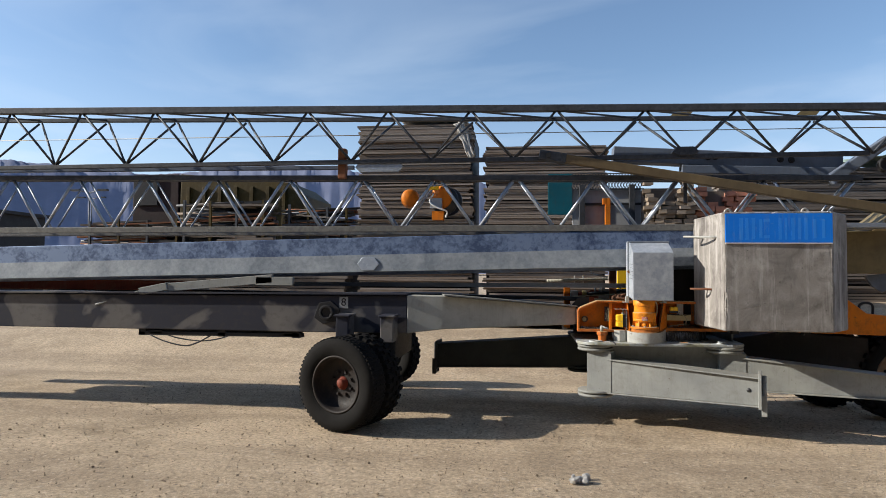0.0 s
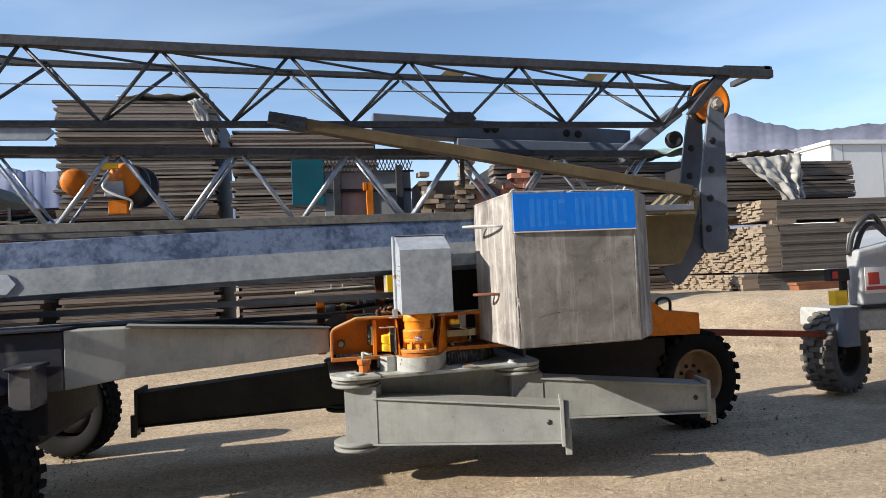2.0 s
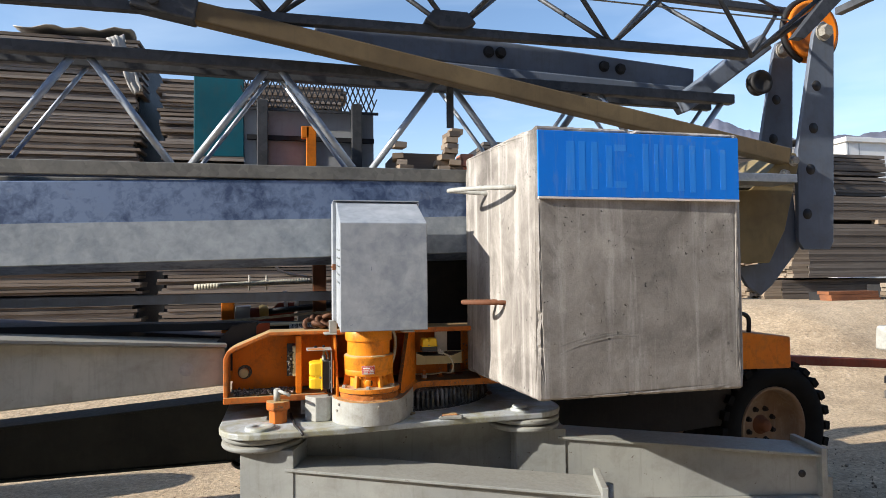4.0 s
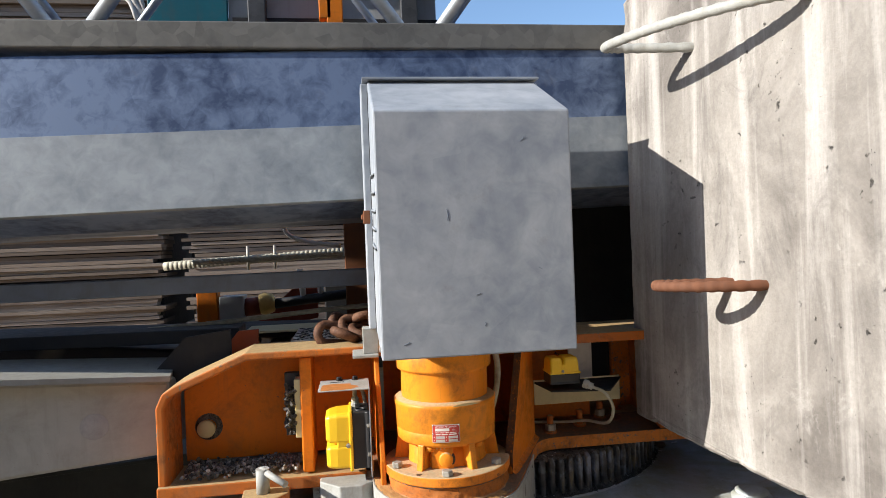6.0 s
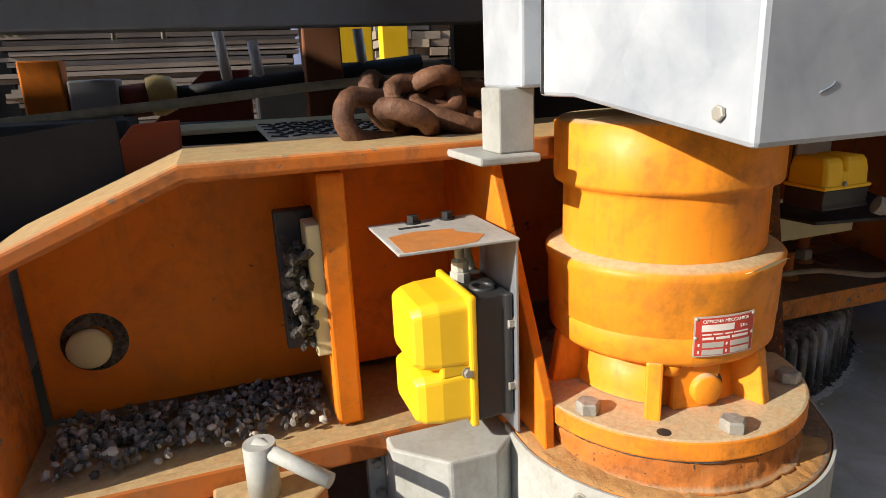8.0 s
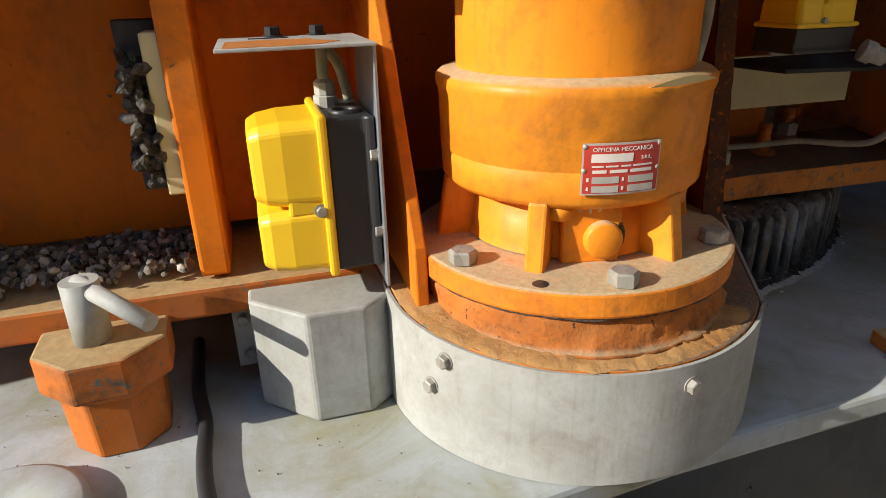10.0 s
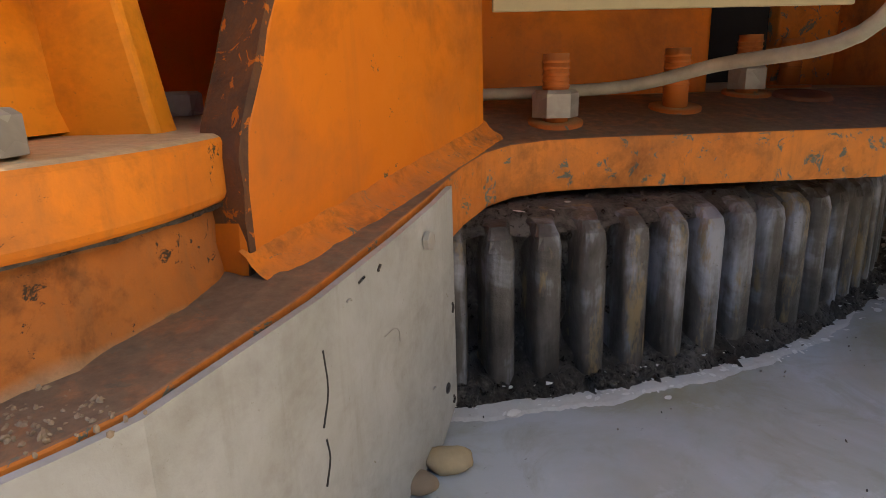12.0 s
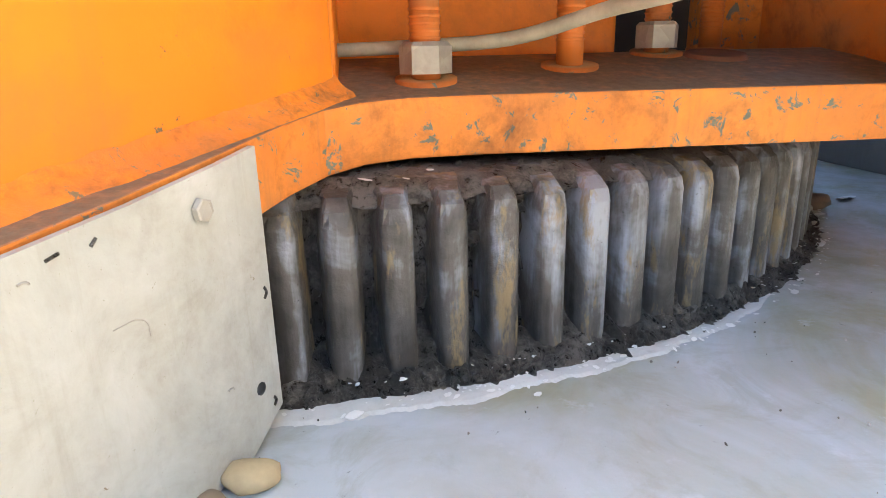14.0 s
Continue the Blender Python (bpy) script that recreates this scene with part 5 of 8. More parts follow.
for cx, cy in ((3.45, 8.04),):
    solid("pivot_cap", M_DECK, deck_part, lambda bm: lathe(bm, (cx, cy, 0.885), (0, 0, 1), [(0.05, 0), (0.05, 0.008), (0.02, 0.009), (0.02, 0.013), (0.04, 0.015), (0.041, 0.021), (0.03, 0.027), (0, 0.029)], 32), "mushroom-headed pivot pin")
# Dark blank and drum added for the shade under the slewing plate.
solid("rear_web", M_DARK, crane, lambda bm: box(bm, (1.98, 9.1, 0.886), (3.9, 9.13, 1.009)))
solid("inner_drum", M_DARK, crane, lambda bm: lathe(bm, (RC.x, RC.y, 0.886), (0, 0, 1), [(0.4, 0), (0.4, 0.123)], 48))


def stud(bm, a, nut, h):
    x, y = RC.x + 0.468 * math.cos(radians(a)), RC.y + 0.468 * math.sin(radians(a))
    zb = plate_top(y)
    lathe(bm, (x, y, zb - 0.002), (0, -0.16 if y < 8.33 else 0.0, 1), [(0.0185, 0), (0.0185, 0.004), (0, 0.004)], 20)
    tube(bm, (x, y, zb), (x, y, zb + h), 0.0088, 12)
    for k in range(6):
        lathe(bm, (x, y, zb + h - 0.005 - 0.004 * k), (0, 0, 1), [(0.0088, -0.001), (0.0097, 0), (0.0088, 0.001)], 12)


for i, a in enumerate((-80.2, -57.2, -33.0)):
    st_x, st_y = RC.x + 0.468 * math.cos(radians(a)), RC.y + 0.468 * math.sin(radians(a))
    st = solid("stud", M_ORANGE_DIRTY, plate, lambda bm: stud(bm, a, False, 0.045), "rusty orange threaded stud")
    solid("nut", M_ZINC, st, lambda bm: hexbolt(bm, (st_x, st_y, plate_top(st_y) + 0.001), (0, 0, 1), 0.0155, 0.021, 0.2 + a, False), "dull zinc nut")
for a in (-67.9, -45.5):
    solid("stud", M_ORANGE_DIRTY, plate, lambda bm: stud(bm, a, False, 0.042), "orange painted stud end")
solid("bolt_hole", M_RUST, plate, lambda bm: lathe(bm, (3.19, 8.3, 1.0462), (0, -0.15, 1), [(0.022, 0), (0.02, 0.003), (0.013, 0.0015), (0, 0.001)], 20))


# upright orange web plates of the slewing frame
frame_wall = solid("frame_wall", M_ORANGE, crane, lambda bm: box(bm, (2.52, 8.34, 1.037), (3.133, 8.36, 1.3)), "", 0.003)
solid("frame_wall", M_PLATE, crane, lambda bm: box(bm, (3.235, 8.41, 1.037), (3.55, 8.43, 1.3)), "", 0.003)
solid("wound_pole", M_CABLE, crane, lambda bm: (tube(bm, (1.66, 9.32, 1.527), (2.42, 9.25, 1.56), 0.018, 12), [lathe(bm, (1.68 + 0.0185 * k, 9.318 - 0.0017 * k, 1.528 + 0.0008 * k), (1, -0.09, 0.12), [(0.018, -0.006), (0.0205, 0), (0.018, 0.006)], 10) for k in range(40)]), "pale rope-wound pole lying along the deck")
for px in (2.01, 2.12):
    solid("peg", M_ZINC, crane, lambda bm: tube(bm, (px, 9.27, 1.5), (px, 9.27, 1.6), 0.006, 8))
# Near-black sheet added as the shade inside the slewing frame.
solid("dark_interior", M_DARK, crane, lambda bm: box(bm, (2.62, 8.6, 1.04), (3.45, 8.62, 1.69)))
for rx in (3.292,):
    solid("web_rib", M_ORANGE_DIRTY, crane, lambda bm: prism(bm, [(8.215, 1.027), (8.41, 1.037), (8.41, 1.3), (8.235, 1.3)], "x", rx, rx + 0.014), "", 0.002)
solid("end_block", M_ORANGE, crane, lambda bm: prism(bm, [(4.3, 1.0), (5.35, 0.98), (5.35, 1.18), (5.0, 1.22), (4.7, 1.45), (4.3, 1.5)], "y", 8.25, 9.2), "orange rear end of the slewing frame", 0.012)
solid("lifting_eye", M_DARK, crane, lambda bm: pipe(bm, [(4.95, 8.3, 1.2), (4.95, 8.3, 1.3), (5.02, 8.3, 1.33), (5.08, 8.3, 1.3), (5.08, 8.3, 1.2)], 0.014, 8))
solid("top_rail", M_ORANGE_DIRTY, crane, lambda bm: box(bm, (2.5, 8.13, 1.3), (3.3, 8.36, 1.325)), "", 0.003)

# side bracket on the left of the motor
BY0, BY1 = 8.15, 8.31
side = solid("side_bracket", M_ORANGE, crane, lambda bm: prism(bm, [(1.985, 1.02), (2.5, 1.02), (2.5, 1.3), (2.175, 1.3), (1.985, 1.21)], "y", 8.3, 8.318), "orange welded steel bracket with a pin hole", 0.003)


def bracket_flange(bm):
    path = [(1.975, 1.0), (1.975, 1.2), (1.985, 1.222), (2.01, 1.236), (2.175, 1.305), (2.52, 1.305)]
    t = 0.02
    prev = None
    pts = [Vector(p) for p in path]
    for i, p in enumerate(pts):
        d = (pts[min(i + 1, len(pts) - 1)] - pts[max(i - 1, 0)]).normalized()
        n = Vector((-d.y, d.x))
        q = p + n * t
        ringv = [bm.verts.new(c) for c in ((p.x, BY0, p.y), (p.x, BY1, p.y), (q.x, BY1, q.y), (q.x, BY0, q.y))]
        if prev:
            for k in range(4):
                bm.faces.new((prev[k], prev[(k + 1) % 4], ringv[(k + 1) % 4], ringv[k]))
        else:
            bm.faces.new(ringv)
        prev = ringv
    bm.faces.new(prev[::-1])


solid("flange", M_ORANGE_DIRTY, side, bracket_flange, "dusty orange flange", 0.005, 3)
solid("floor_plate", M_ORANGE_DIRTY, side, lambda bm: (box(bm, (1.955, 8.142, 0.982), (2.46, 8.33, 1.002)), box(bm, (1.955, 8.135, 0.98), (2.46, 8.15, 1.012))), "", 0.004)
solid("rib", M_ORANGE, side, lambda bm: box(bm, (2.3, 8.175, 1.006), (2.33, 8.3, 1.3)), "", 0.004)
solid("pin_head", M_CREAM, side, lambda bm: lathe(bm, (2.04, 8.3, 1.105), (0, -1, 0), [(0, 0.012), (0.022, 0.012), (0.024, 0.008), (0.024, 0), (0, 0)], 24), "pale pin end in a greasy hole")
solid("grease_ring", M_GREASE, side, lambda bm: lathe(bm, (2.046, 8.3, 1.11), (0, -1, 0), [(0.02, 0.003), (0.034, 0.002), (0.036, 0)], 24))
solid("stop_pad", M_CREAM, side, lambda bm: box(bm, (2.285, 8.18, 1.095), (2.303, 8.225, 1.245)), "cream stop pad caked with grease", 0.002)
solid("pad_plate", M_GALV_DARKENED, side, lambda bm: box(bm, (2.257, 8.226, 1.09), (2.303, 8.245, 1.255)), "", 0.002)


def blobs(bm, lo, hi, n, r, seed):
    rng = random.Random(seed)
    for _ in range(n):
        c = [rng.uniform(a, b) for a, b in zip(lo, hi)]
        stone_mesh(bm, c, rng.uniform(0.5, 1.2) * r, rng)


cake = solid("grease_cake", M_GREASE, side, lambda bm: blobs(bm, (2.262, 8.176, 1.105), (2.286, 8.21, 1.225), 110, 0.0085, 4), "lumpy black grease")
tagged(cake, "lumpy black grease caked on the bracket", kind="stuff")
solid("red_gusset", M_GUSSET, crane, lambda bm: prism(bm, [(2.03, 1.255), (2.165, 1.295), (2.167, 1.35), (2.11, 1.347)], "y", 8.42, 8.434), "dull red triangular gusset", 0.002)
solid("black_wedge", M_DARK, crane, lambda bm: prism(bm, [(1.86, 1.22), (2.1, 1.22), (2.1, 1.36), (1.98, 1.345)], "y", 8.36, 8.372))
tread = solid("tread_plate", M_SILVER, crane, lambda bm: box(bm, (2.27, 8.3, 1.322), (2.42, 8.56, 1.328)), "worn aluminium chequer plate")


def chequer(bm):
    for k in range(9):
        for i in range(6):
            x, y = 2.282 + 0.0245 * i + (0.012 if k % 2 else 0), 8.315 + 0.029 * k
            d = 0.0085 if (i + k) % 2 else -0.0085
            bar(bm, (x - d, y - 0.0085, 1.3285), (x + d, y + 0.0085, 1.3285), 0.0035, 0.0025)


tagged(solid("chequer_rib", M_DARK, tread, chequer), "dark ribs of the chequer plate", kind="stuff")
solid("walkway", M_CREAM, crane, lambda bm: box(bm, (2.1, 8.57, 1.318), (2.6, 8.72, 1.326)), "dusty pale walkway sheet", 0.002)
solid("long_cable", M_CABLE, crane, lambda bm: pipe(bm, [(1.6, 8.6, 1.335), (1.95, 8.6, 1.352), (2.15, 8.6, 1.365), (2.45, 8.6, 1.385), (2.8, 8.6, 1.39)], 0.008, 8), "long pale cable along the walkway")

spots = []
_r = random.Random(8)
for _ in range(800):
    x = 2.0 + 0.29 * _r.random()
    spots.append(((x, 8.172 + 0.12 * _r.random() ** 0.6, 1.009 + 0.02 * _r.random() * (0.3 + 0.7 * _r.random())), _r.uniform(0.003, 0.0065)))
scatter("pebbles", spots, M_STONE_DARK, "small grey pebbles heaped inside the orange bracket", "pebbles", 12)


# screw block and pin handle on the deck
pin_block = tagged(thing("locking_pin", (2.21, 8.17, 0.885)), "orange block with a pale steel locking pin on the deck", "locking pin")
solid("block", M_ORANGE_DIRTY, pin_block, lambda bm: (lathe(bm, (2.215, 8.115, 0.885), (0, 0, 1), [(0, 0), (0.045, 0), (0.048, 0.062), (0.06, 0.068), (0.06, 0.105), (0, 0.108)], 8, False, 0.35)), "", 0.003)
solid("pin", M_WHITEGREY, pin_block, lambda bm: tube(bm, (2.21, 8.105, 0.99), (2.21, 8.105, 1.05), 0.0165, 16, 0.016))
solid("handle", M_WHITEGREY, pin_block, lambda bm: tube(bm, (2.206, 8.11, 1.046), (2.27, 8.05, 1.026), 0.008, 12))


# ---- slewing motor ----
motor = tagged(thing("slewing_motor", (MC.x, MC.y, 1.037)), "vertical orange slewing gear motor with riveted red maker's plate", "gear motor")


def mz(bm, prof, n=48, smooth=True):
    lathe(bm, (MC.x, MC.y, 0), (0, 0, 1), prof, n, smooth)


def base_ring(bm):
    """Weld-built seat ring under the flange, lumpy with old paint and dried mud."""
    prof = [(0.05, 0.99), (0.157, 0.9985), (0.153, 1.0), (0.1495, 1.003), (0.148, 1.007), (0.1472, 1.012), (0.147, 1.017), (0.1468, 1.024), (0.1465, 1.0305), (0.05, 1.031)]
    n = 220
    rows = []
    for r, z in prof:
        row = []
        for i in range(n):
            a = 2 * math.pi * i / n
            q = Vector((math.cos(a) * 7, math.sin(a) * 7, z * 60))
            k = (noise.noise(q) + 0.6 * noise.noise(q * 3.1)) * (0.0022 if 0.1 < r < 0.16 else 0.0008)
            row.append(bm.verts.new((2.663 + (r + k) * math.cos(a), 8.075 + (r + k) * math.sin(a), z + 0.4 * abs(k))))
        rows.append(row)
    for A, B in zip(rows, rows[1:]):
        for i in range(n):
            bm.faces.new((A[i], A[(i + 1) % n], B[(i + 1) % n], B[i])).smooth = True


solid("base_ring", M_SEAT, motor, base_ring, "", 0.0)


def dried_mud(bm):
    """A thin uneven crust of sandy mud lying on the seat plate round the ring."""
    n, m = 150, 7
    rows = []
    for i in range(n + 1):
        a = radians(180 + 132 * i / n)
        q = noise.noise(Vector((i * 0.14, 1.0, 3.0))) + 0.5 * noise.noise(Vector((i * 0.5, 4.0, 3.0)))
        row = []
        for k in range(m + 1):
            r = 0.15 + (0.031 + 0.004 * q) * k / m
            x, y = MC.x + r * math.cos(a), MC.y + r * math.sin(a)
            lump = max(0.0, 0.5 + noise.noise(Vector((x * 90, y * 90, 1.0))) + 0.6 * noise.noise(Vector((x * 260, y * 260, 1.0))))
            row.append(bm.verts.new((x, y, plate_top(y) + (-0.0004 if k == m else 0.0006 + 0.0014 * lump))))
        rows.append(row)
    for A, B in zip(rows, rows[1:]):
        for k in range(m):
            bm.faces.new((A[k], A[k + 1], B[k + 1], B[k])).smooth = True


solid("dried_mud", M_MUD, motor, dried_mud, "sandy dried mud crusted on the motor seat")
FC = Vector((2.663, 8.075))
flange = solid("flange", M_FLANGE, motor, lambda bm: lathe(bm, (FC.x, FC.y, 0), (0, 0, 1), [(0, 1.031), (0.15, 1.031), (0.1525, 1.033), (0.1535, 1.035), (0.1535, 1.052), (0.1525, 1.0535), (0.15, 1.0545), (0, 1.055)], 110, False), "dusty topped mounting flange", 0.0)
for a, br in ((202, 0.136), (261.7, 0.136), (321.7, 0.134), (40, 0.135), (120, 0.135)):
    solid("bolt", M_ZINC, flange, lambda bm: hexbolt(bm, (FC.x + br * math.cos(radians(a)), FC.y + br * math.sin(radians(a)), 1.0535), (0, 0, 1), 0.0128, 0.0135, a, False), "dull zinc hexagon bolt")
solid("bolt_hole", M_BLACK, flange, lambda bm: lathe(bm, (2.582, 7.962, 1.0545), (0, 0, 1), [(0.0075, 0), (0, 0.0006)], 14))


def dirt_line(bm):
    rows = []
    for i in range(361):
        a = 2 * math.pi * i / 360
        q = noise.noise(Vector((math.cos(a) * 9, math.sin(a) * 9, 4))) + 0.5 * noise.noise(Vector((math.cos(a) * 30, math.sin(a) * 30, 4)))
        w = max(0.0, 0.0002 + 0.0011 * q)
        r = 0.1508 + 0.0012 * q
        rows.append([bm.verts.new((FC.x + k * math.cos(a), FC.y + k * math.sin(a), z)) for k, z in ((0.146, 1.0295 - w), (r, 1.0305 - w), (r + 0.0005, 1.0315), (0.149, 1.032 + w))])
    for A, B in zip(rows, rows[1:]):
        for k in range(3):
            bm.faces.new((A[k], B[k], B[k + 1], A[k + 1]))


solid("dirt_line", M_GREASE, motor, dirt_line, "dark dirt crusted in the joint under the flange")
solid("neck", M_MOTOR, motor, lambda bm: mz(bm, [(0.098, 1.056), (0.095, 1.065), (0.092, 1.115), (0, 1.115)]))
for a in (232, 292, 352, 52, 112, 172):
    def rib(bm):
        c, q = math.cos(radians(a)), math.sin(radians(a))
        t = Vector((-q, c, 0)) * 0.0082
        prof = [(0.08, 1.05), (0.13, 1.05), (0.1275, 1.062), (0.1195, 1.112), (0.08, 1.112)]
        sides = [[bm.verts.new(Vector((MC.x + r * c, MC.y + r * q, z)) + t * k) for r, z in prof] for k in (-1, 1)]
        for i in range(5):
            bm.faces.new((sides[0][i], sides[0][(i + 1) % 5], sides[1][(i + 1) % 5], sides[1][i]))
        bm.faces.new(sides[0][::-1])
        bm.faces.new(sides[1])
    solid("rib", M_MOTOR, motor, rib, "", 0.0025)
solid("window_pad", M_MOTOR, motor, lambda bm: bar(bm, (MC.x - 0.02, MC.y - 0.075, 1.085), (MC.x - 0.024, MC.y - 0.0985, 1.085), 0.052, 0.066), "raised cast pad", 0.004)
# worn raised casting marks above the plug
for k in range(6):
    solid("casting_mark", M_CREAM, motor, lambda bm: box(bm, (MC.x - 0.046 + 0.0085 * k, MC.y - 0.0998 + 0.0015 * abs(k - 3), 1.099 + 0.0012 * (k % 2)), (MC.x - 0.043 + 0.0085 * k, MC.y - 0.094, 1.1025 + 0.002 * (k % 3))), "", 0.0006)
solid("oil_plug", M_MOTOR, motor, lambda bm: lathe(bm, (MC.x - 0.015, MC.y - 0.094, 1.076), (-0.18, -1, 0), [(0.0165, 0), (0.0165, 0.012), (0.0135, 0.014), (0, 0.0145)], 24), "round filler plug")
solid("plug_gap", M_GREASE, motor, lambda bm: lathe(bm, (MC.x - 0.015, MC.y - 0.097, 1.076), (-0.18, -1, 0), [(0.0155, 0.003), (0.02, 0.0025), (0.0215, 0)], 24))
body = solid("gear_case", M_MOTOR, motor, lambda bm: mz(bm, [(0.09, 1.106), (0.114, 1.107), (0.1205, 1.114), (0.1215, 1.137), (0.1205, 1.1385), (0.1205, 1.1395), (0.122, 1.141), (0.123, 1.19), (0.1255, 1.196), (0.1255, 1.203), (0.121, 1.207), (0.105, 1.21)], 64), "", 0.0)
solid("sump_lug", M_MOTOR, motor, lambda bm: lathe(bm, (MC.x - 0.05, MC.y - 0.086, 1.095), (0, 0, 1), [(0, 0), (0.012, 0), (0.014, 0.012), (0, 0.012)], 16))
solid("sump_lug", M_MOTOR, motor, lambda bm: lathe(bm, (MC.x + 0.062, MC.y - 0.08, 1.095), (0, 0, 1), [(0, 0), (0.012, 0), (0.014, 0.012), (0, 0.012)], 16))
solid("stator", M_MOTOR, motor, lambda bm: mz(bm, [(0.1055, 1.205), (0.1065, 1.212), (0.1065, 1.27), (0.109, 1.276), (0.116, 1.279), (0.117, 1.283), (0.117, 1.34), (0.11, 1.345), (0, 1.345)], 64))


def torn_paint(bm):
    n = 10
    rows = []
    for i in range(n + 1):
        a = radians(268 + 34 * i / n)
        r = 0.1265
        lift = 0.006 * math.sin(math.pi * i / n)
        rows.append([bm.verts.new((MC.x + rr * math.cos(a), MC.y + rr * math.sin(a), z)) for rr, z in ((r, 1.2035), (r + 0.004, 1.2045 + lift))])
    for A, B in zip(rows, rows[1:]):
        bm.faces.new((A[0], B[0], B[1], A[1]))


solid("paint_flake", M_CREAM, motor, torn_paint, "lifted flake of paint")


def curved_quad(bm, a0, a1, z0, z1, r, thick=0.0012, n=8):
    """A plate bent round the motor case, between two bearings and two heights."""
    rows = []
    for i in range(n + 1):
        a = radians(a0 + (a1 - a0) * i / n)
        rows.append([bm.verts.new((MC.x + q * math.cos(a), MC.y + q * math.sin(a), z)) for q, z in ((r, z0), (r + thick, z0), (r + thick, z1), (r, z1))])
    for A, B in zip(rows, rows[1:]):
        for k in range(4):
            bm.faces.new((A[k], A[(k + 1) % 4], B[(k + 1) % 4], B[k]))
    bm.faces.new(rows[0][::-1])
    bm.faces.new(rows[-1])


PA, PB, PZ0, PZ1 = 247.5, 277.0, 1.1225, 1.1635
label_plate = solid("maker_plate", M_SILVER, motor, lambda bm: curved_quad(bm, PA, PB, PZ0, PZ1, 0.1235), "red and silver riveted maker's plate")
solid("red_field", M_LABEL, label_plate, lambda bm: curved_quad(bm, PA + 0.6, PB - 0.6, PZ0 + 0.0015, PZ1 - 0.0015, 0.1248, 0.0004))


def plate_bar(u0, u1, v0, v1, mat, name="print_bar"):
    a = lambda u: PA + (PB - PA) * u
    z = lambda v: PZ1 + (PZ0 - PZ1) * v
    solid(name, mat, label_plate, lambda bm: curved_quad(bm, a(u0), a(u1), z(v1), z(v0), 0.1251, 0.0004, 4))


plate_bar(0.11, 0.62, 0.2, 0.36, M_INK, "name_bar")
for u0, u1 in ((0.12, 0.26), (0.29, 0.44), (0.48, 0.6), (0.63, 0.88)):
    plate_bar(u0, u1, 0.425, 0.455, M_INK)
for u0, u1 in ((0.13, 0.3), (0.34, 0.56), (0.6, 0.88)):
    plate_bar(u0, u1, 0.51, 0.57, M_INK)
for u0, v0 in ((0.065, 0.66), (0.065, 0.84), (0.5, 0.66), (0.5, 0.84)):
    plate_bar(u0, u0 + 0.025, v0, v0 + 0.07, M_INK)
for v0 in (0.64, 0.82):
    for u0, u1 in ((0.13, 0.46), (0.58, 0.92)):
        plate_bar(u0, u1, v0, v0 + 0.13, M_SILVER, "data_field")
for u, v in ((0.03, 0.06), (0.03, 0.52), (0.97, 0.06), (0.97, 0.52)):
    solid("rivet", M_ZINC, label_plate, lambda bm: lathe(bm, (MC.x + 0.1245 * math.cos(radians(PA + (PB - PA) * u)), MC.y + 0.1245 * math.sin(radians(PA + (PB - PA) * u)), PZ1 + (PZ0 - PZ1) * v), (math.cos(radians(PA + (PB - PA) * u)), math.sin(radians(PA + (PB - PA) * u)), 0), [(0.0022, 0), (0.0016, 0.0012), (0, 0.0015)], 10))


def bent_text(words, u_mid, v_mid, height, mat, name):
    """Raised words bent round the plate."""
    cu = bpy.data.curves.new(name, "FONT")
    cu.body, cu.size, cu.align_x, cu.align_y, cu.extrude = words, height, "CENTER", "CENTER", 0.0002
    tmp = new(name, cu)
    me = bpy.data.meshes.new_from_object(tmp.evaluated_get(bpy.context.evaluated_depsgraph_get()))
    bpy.data.objects.remove(tmp)
    r = 0.1253
    a_mid = radians(PA + (PB - PA) * u_mid)
    z_mid = PZ1 + (PZ0 - PZ1) * v_mid
    for v in me.vertices:
        a = a_mid + v.co.x / r
        rr = r + v.co.z
        v.co = (MC.x + rr * math.cos(a) - motor.location.x, MC.y + rr * math.sin(a) - motor.location.y, z_mid + v.co.y - motor.location.z)
    me.materials.append(mat)
    ob = new(name, me)
    ob.parent = label_plate
    return ob


bent_text("OFFICINA MECCANICA", 0.5, 0.12, 0.0047, M_INK, "inscription")
bent_text("S.R.L.", 0.8, 0.3, 0.0042, M_INK, "inscription")

# motor cable and shield
solid("power_cable", M_CABLE, motor, lambda bm: pipe(bm, [(2.76, 8.09, 1.36), (2.795, 8.085, 1.3), (2.8, 8.085, 1.24), (2.79, 8.09, 1.18), (2.775, 8.1, 1.135)], 0.008, 10), "thick grey-white power cable")

shield_path = []
for a in range(176, 319, 2):
    shield_path.append((MC.x + 0.189 * math.cos(radians(a)), MC.y + 0.189 * math.sin(radians(a))))
shield_path += [(2.8385, 8.0205), (2.8645, 8.071), (2.8845, 8.11), (2.8945, 8.133)]
n_s = len(shield_path)
lows = [0.886] * (n_s - 2) + [0.888, 0.899]
shield = tagged(solid("pinion_shield", M_WHITEGREY, None, lambda bm: strip(bm, shield_path, 0.003, lows, [plate_top(y) - 0.001 for x, y in shield_path]), "", 0.0), "scratched pale grey curved sheet shield round the pinion", "shield")
for x, y, z in ((2.684, 7.897, 0.975), (2.505, 7.985, 0.982), (2.497, 8.0, 0.95)):
    n = Vector((x - MC.x, y - MC.y, 0)).normalized()
    solid("screw", M_ZINC, shield, lambda bm: hexbolt(bm, (MC.x + n.x * 0.19, MC.y + n.y * 0.19, z), n, 0.0065, 0.007))
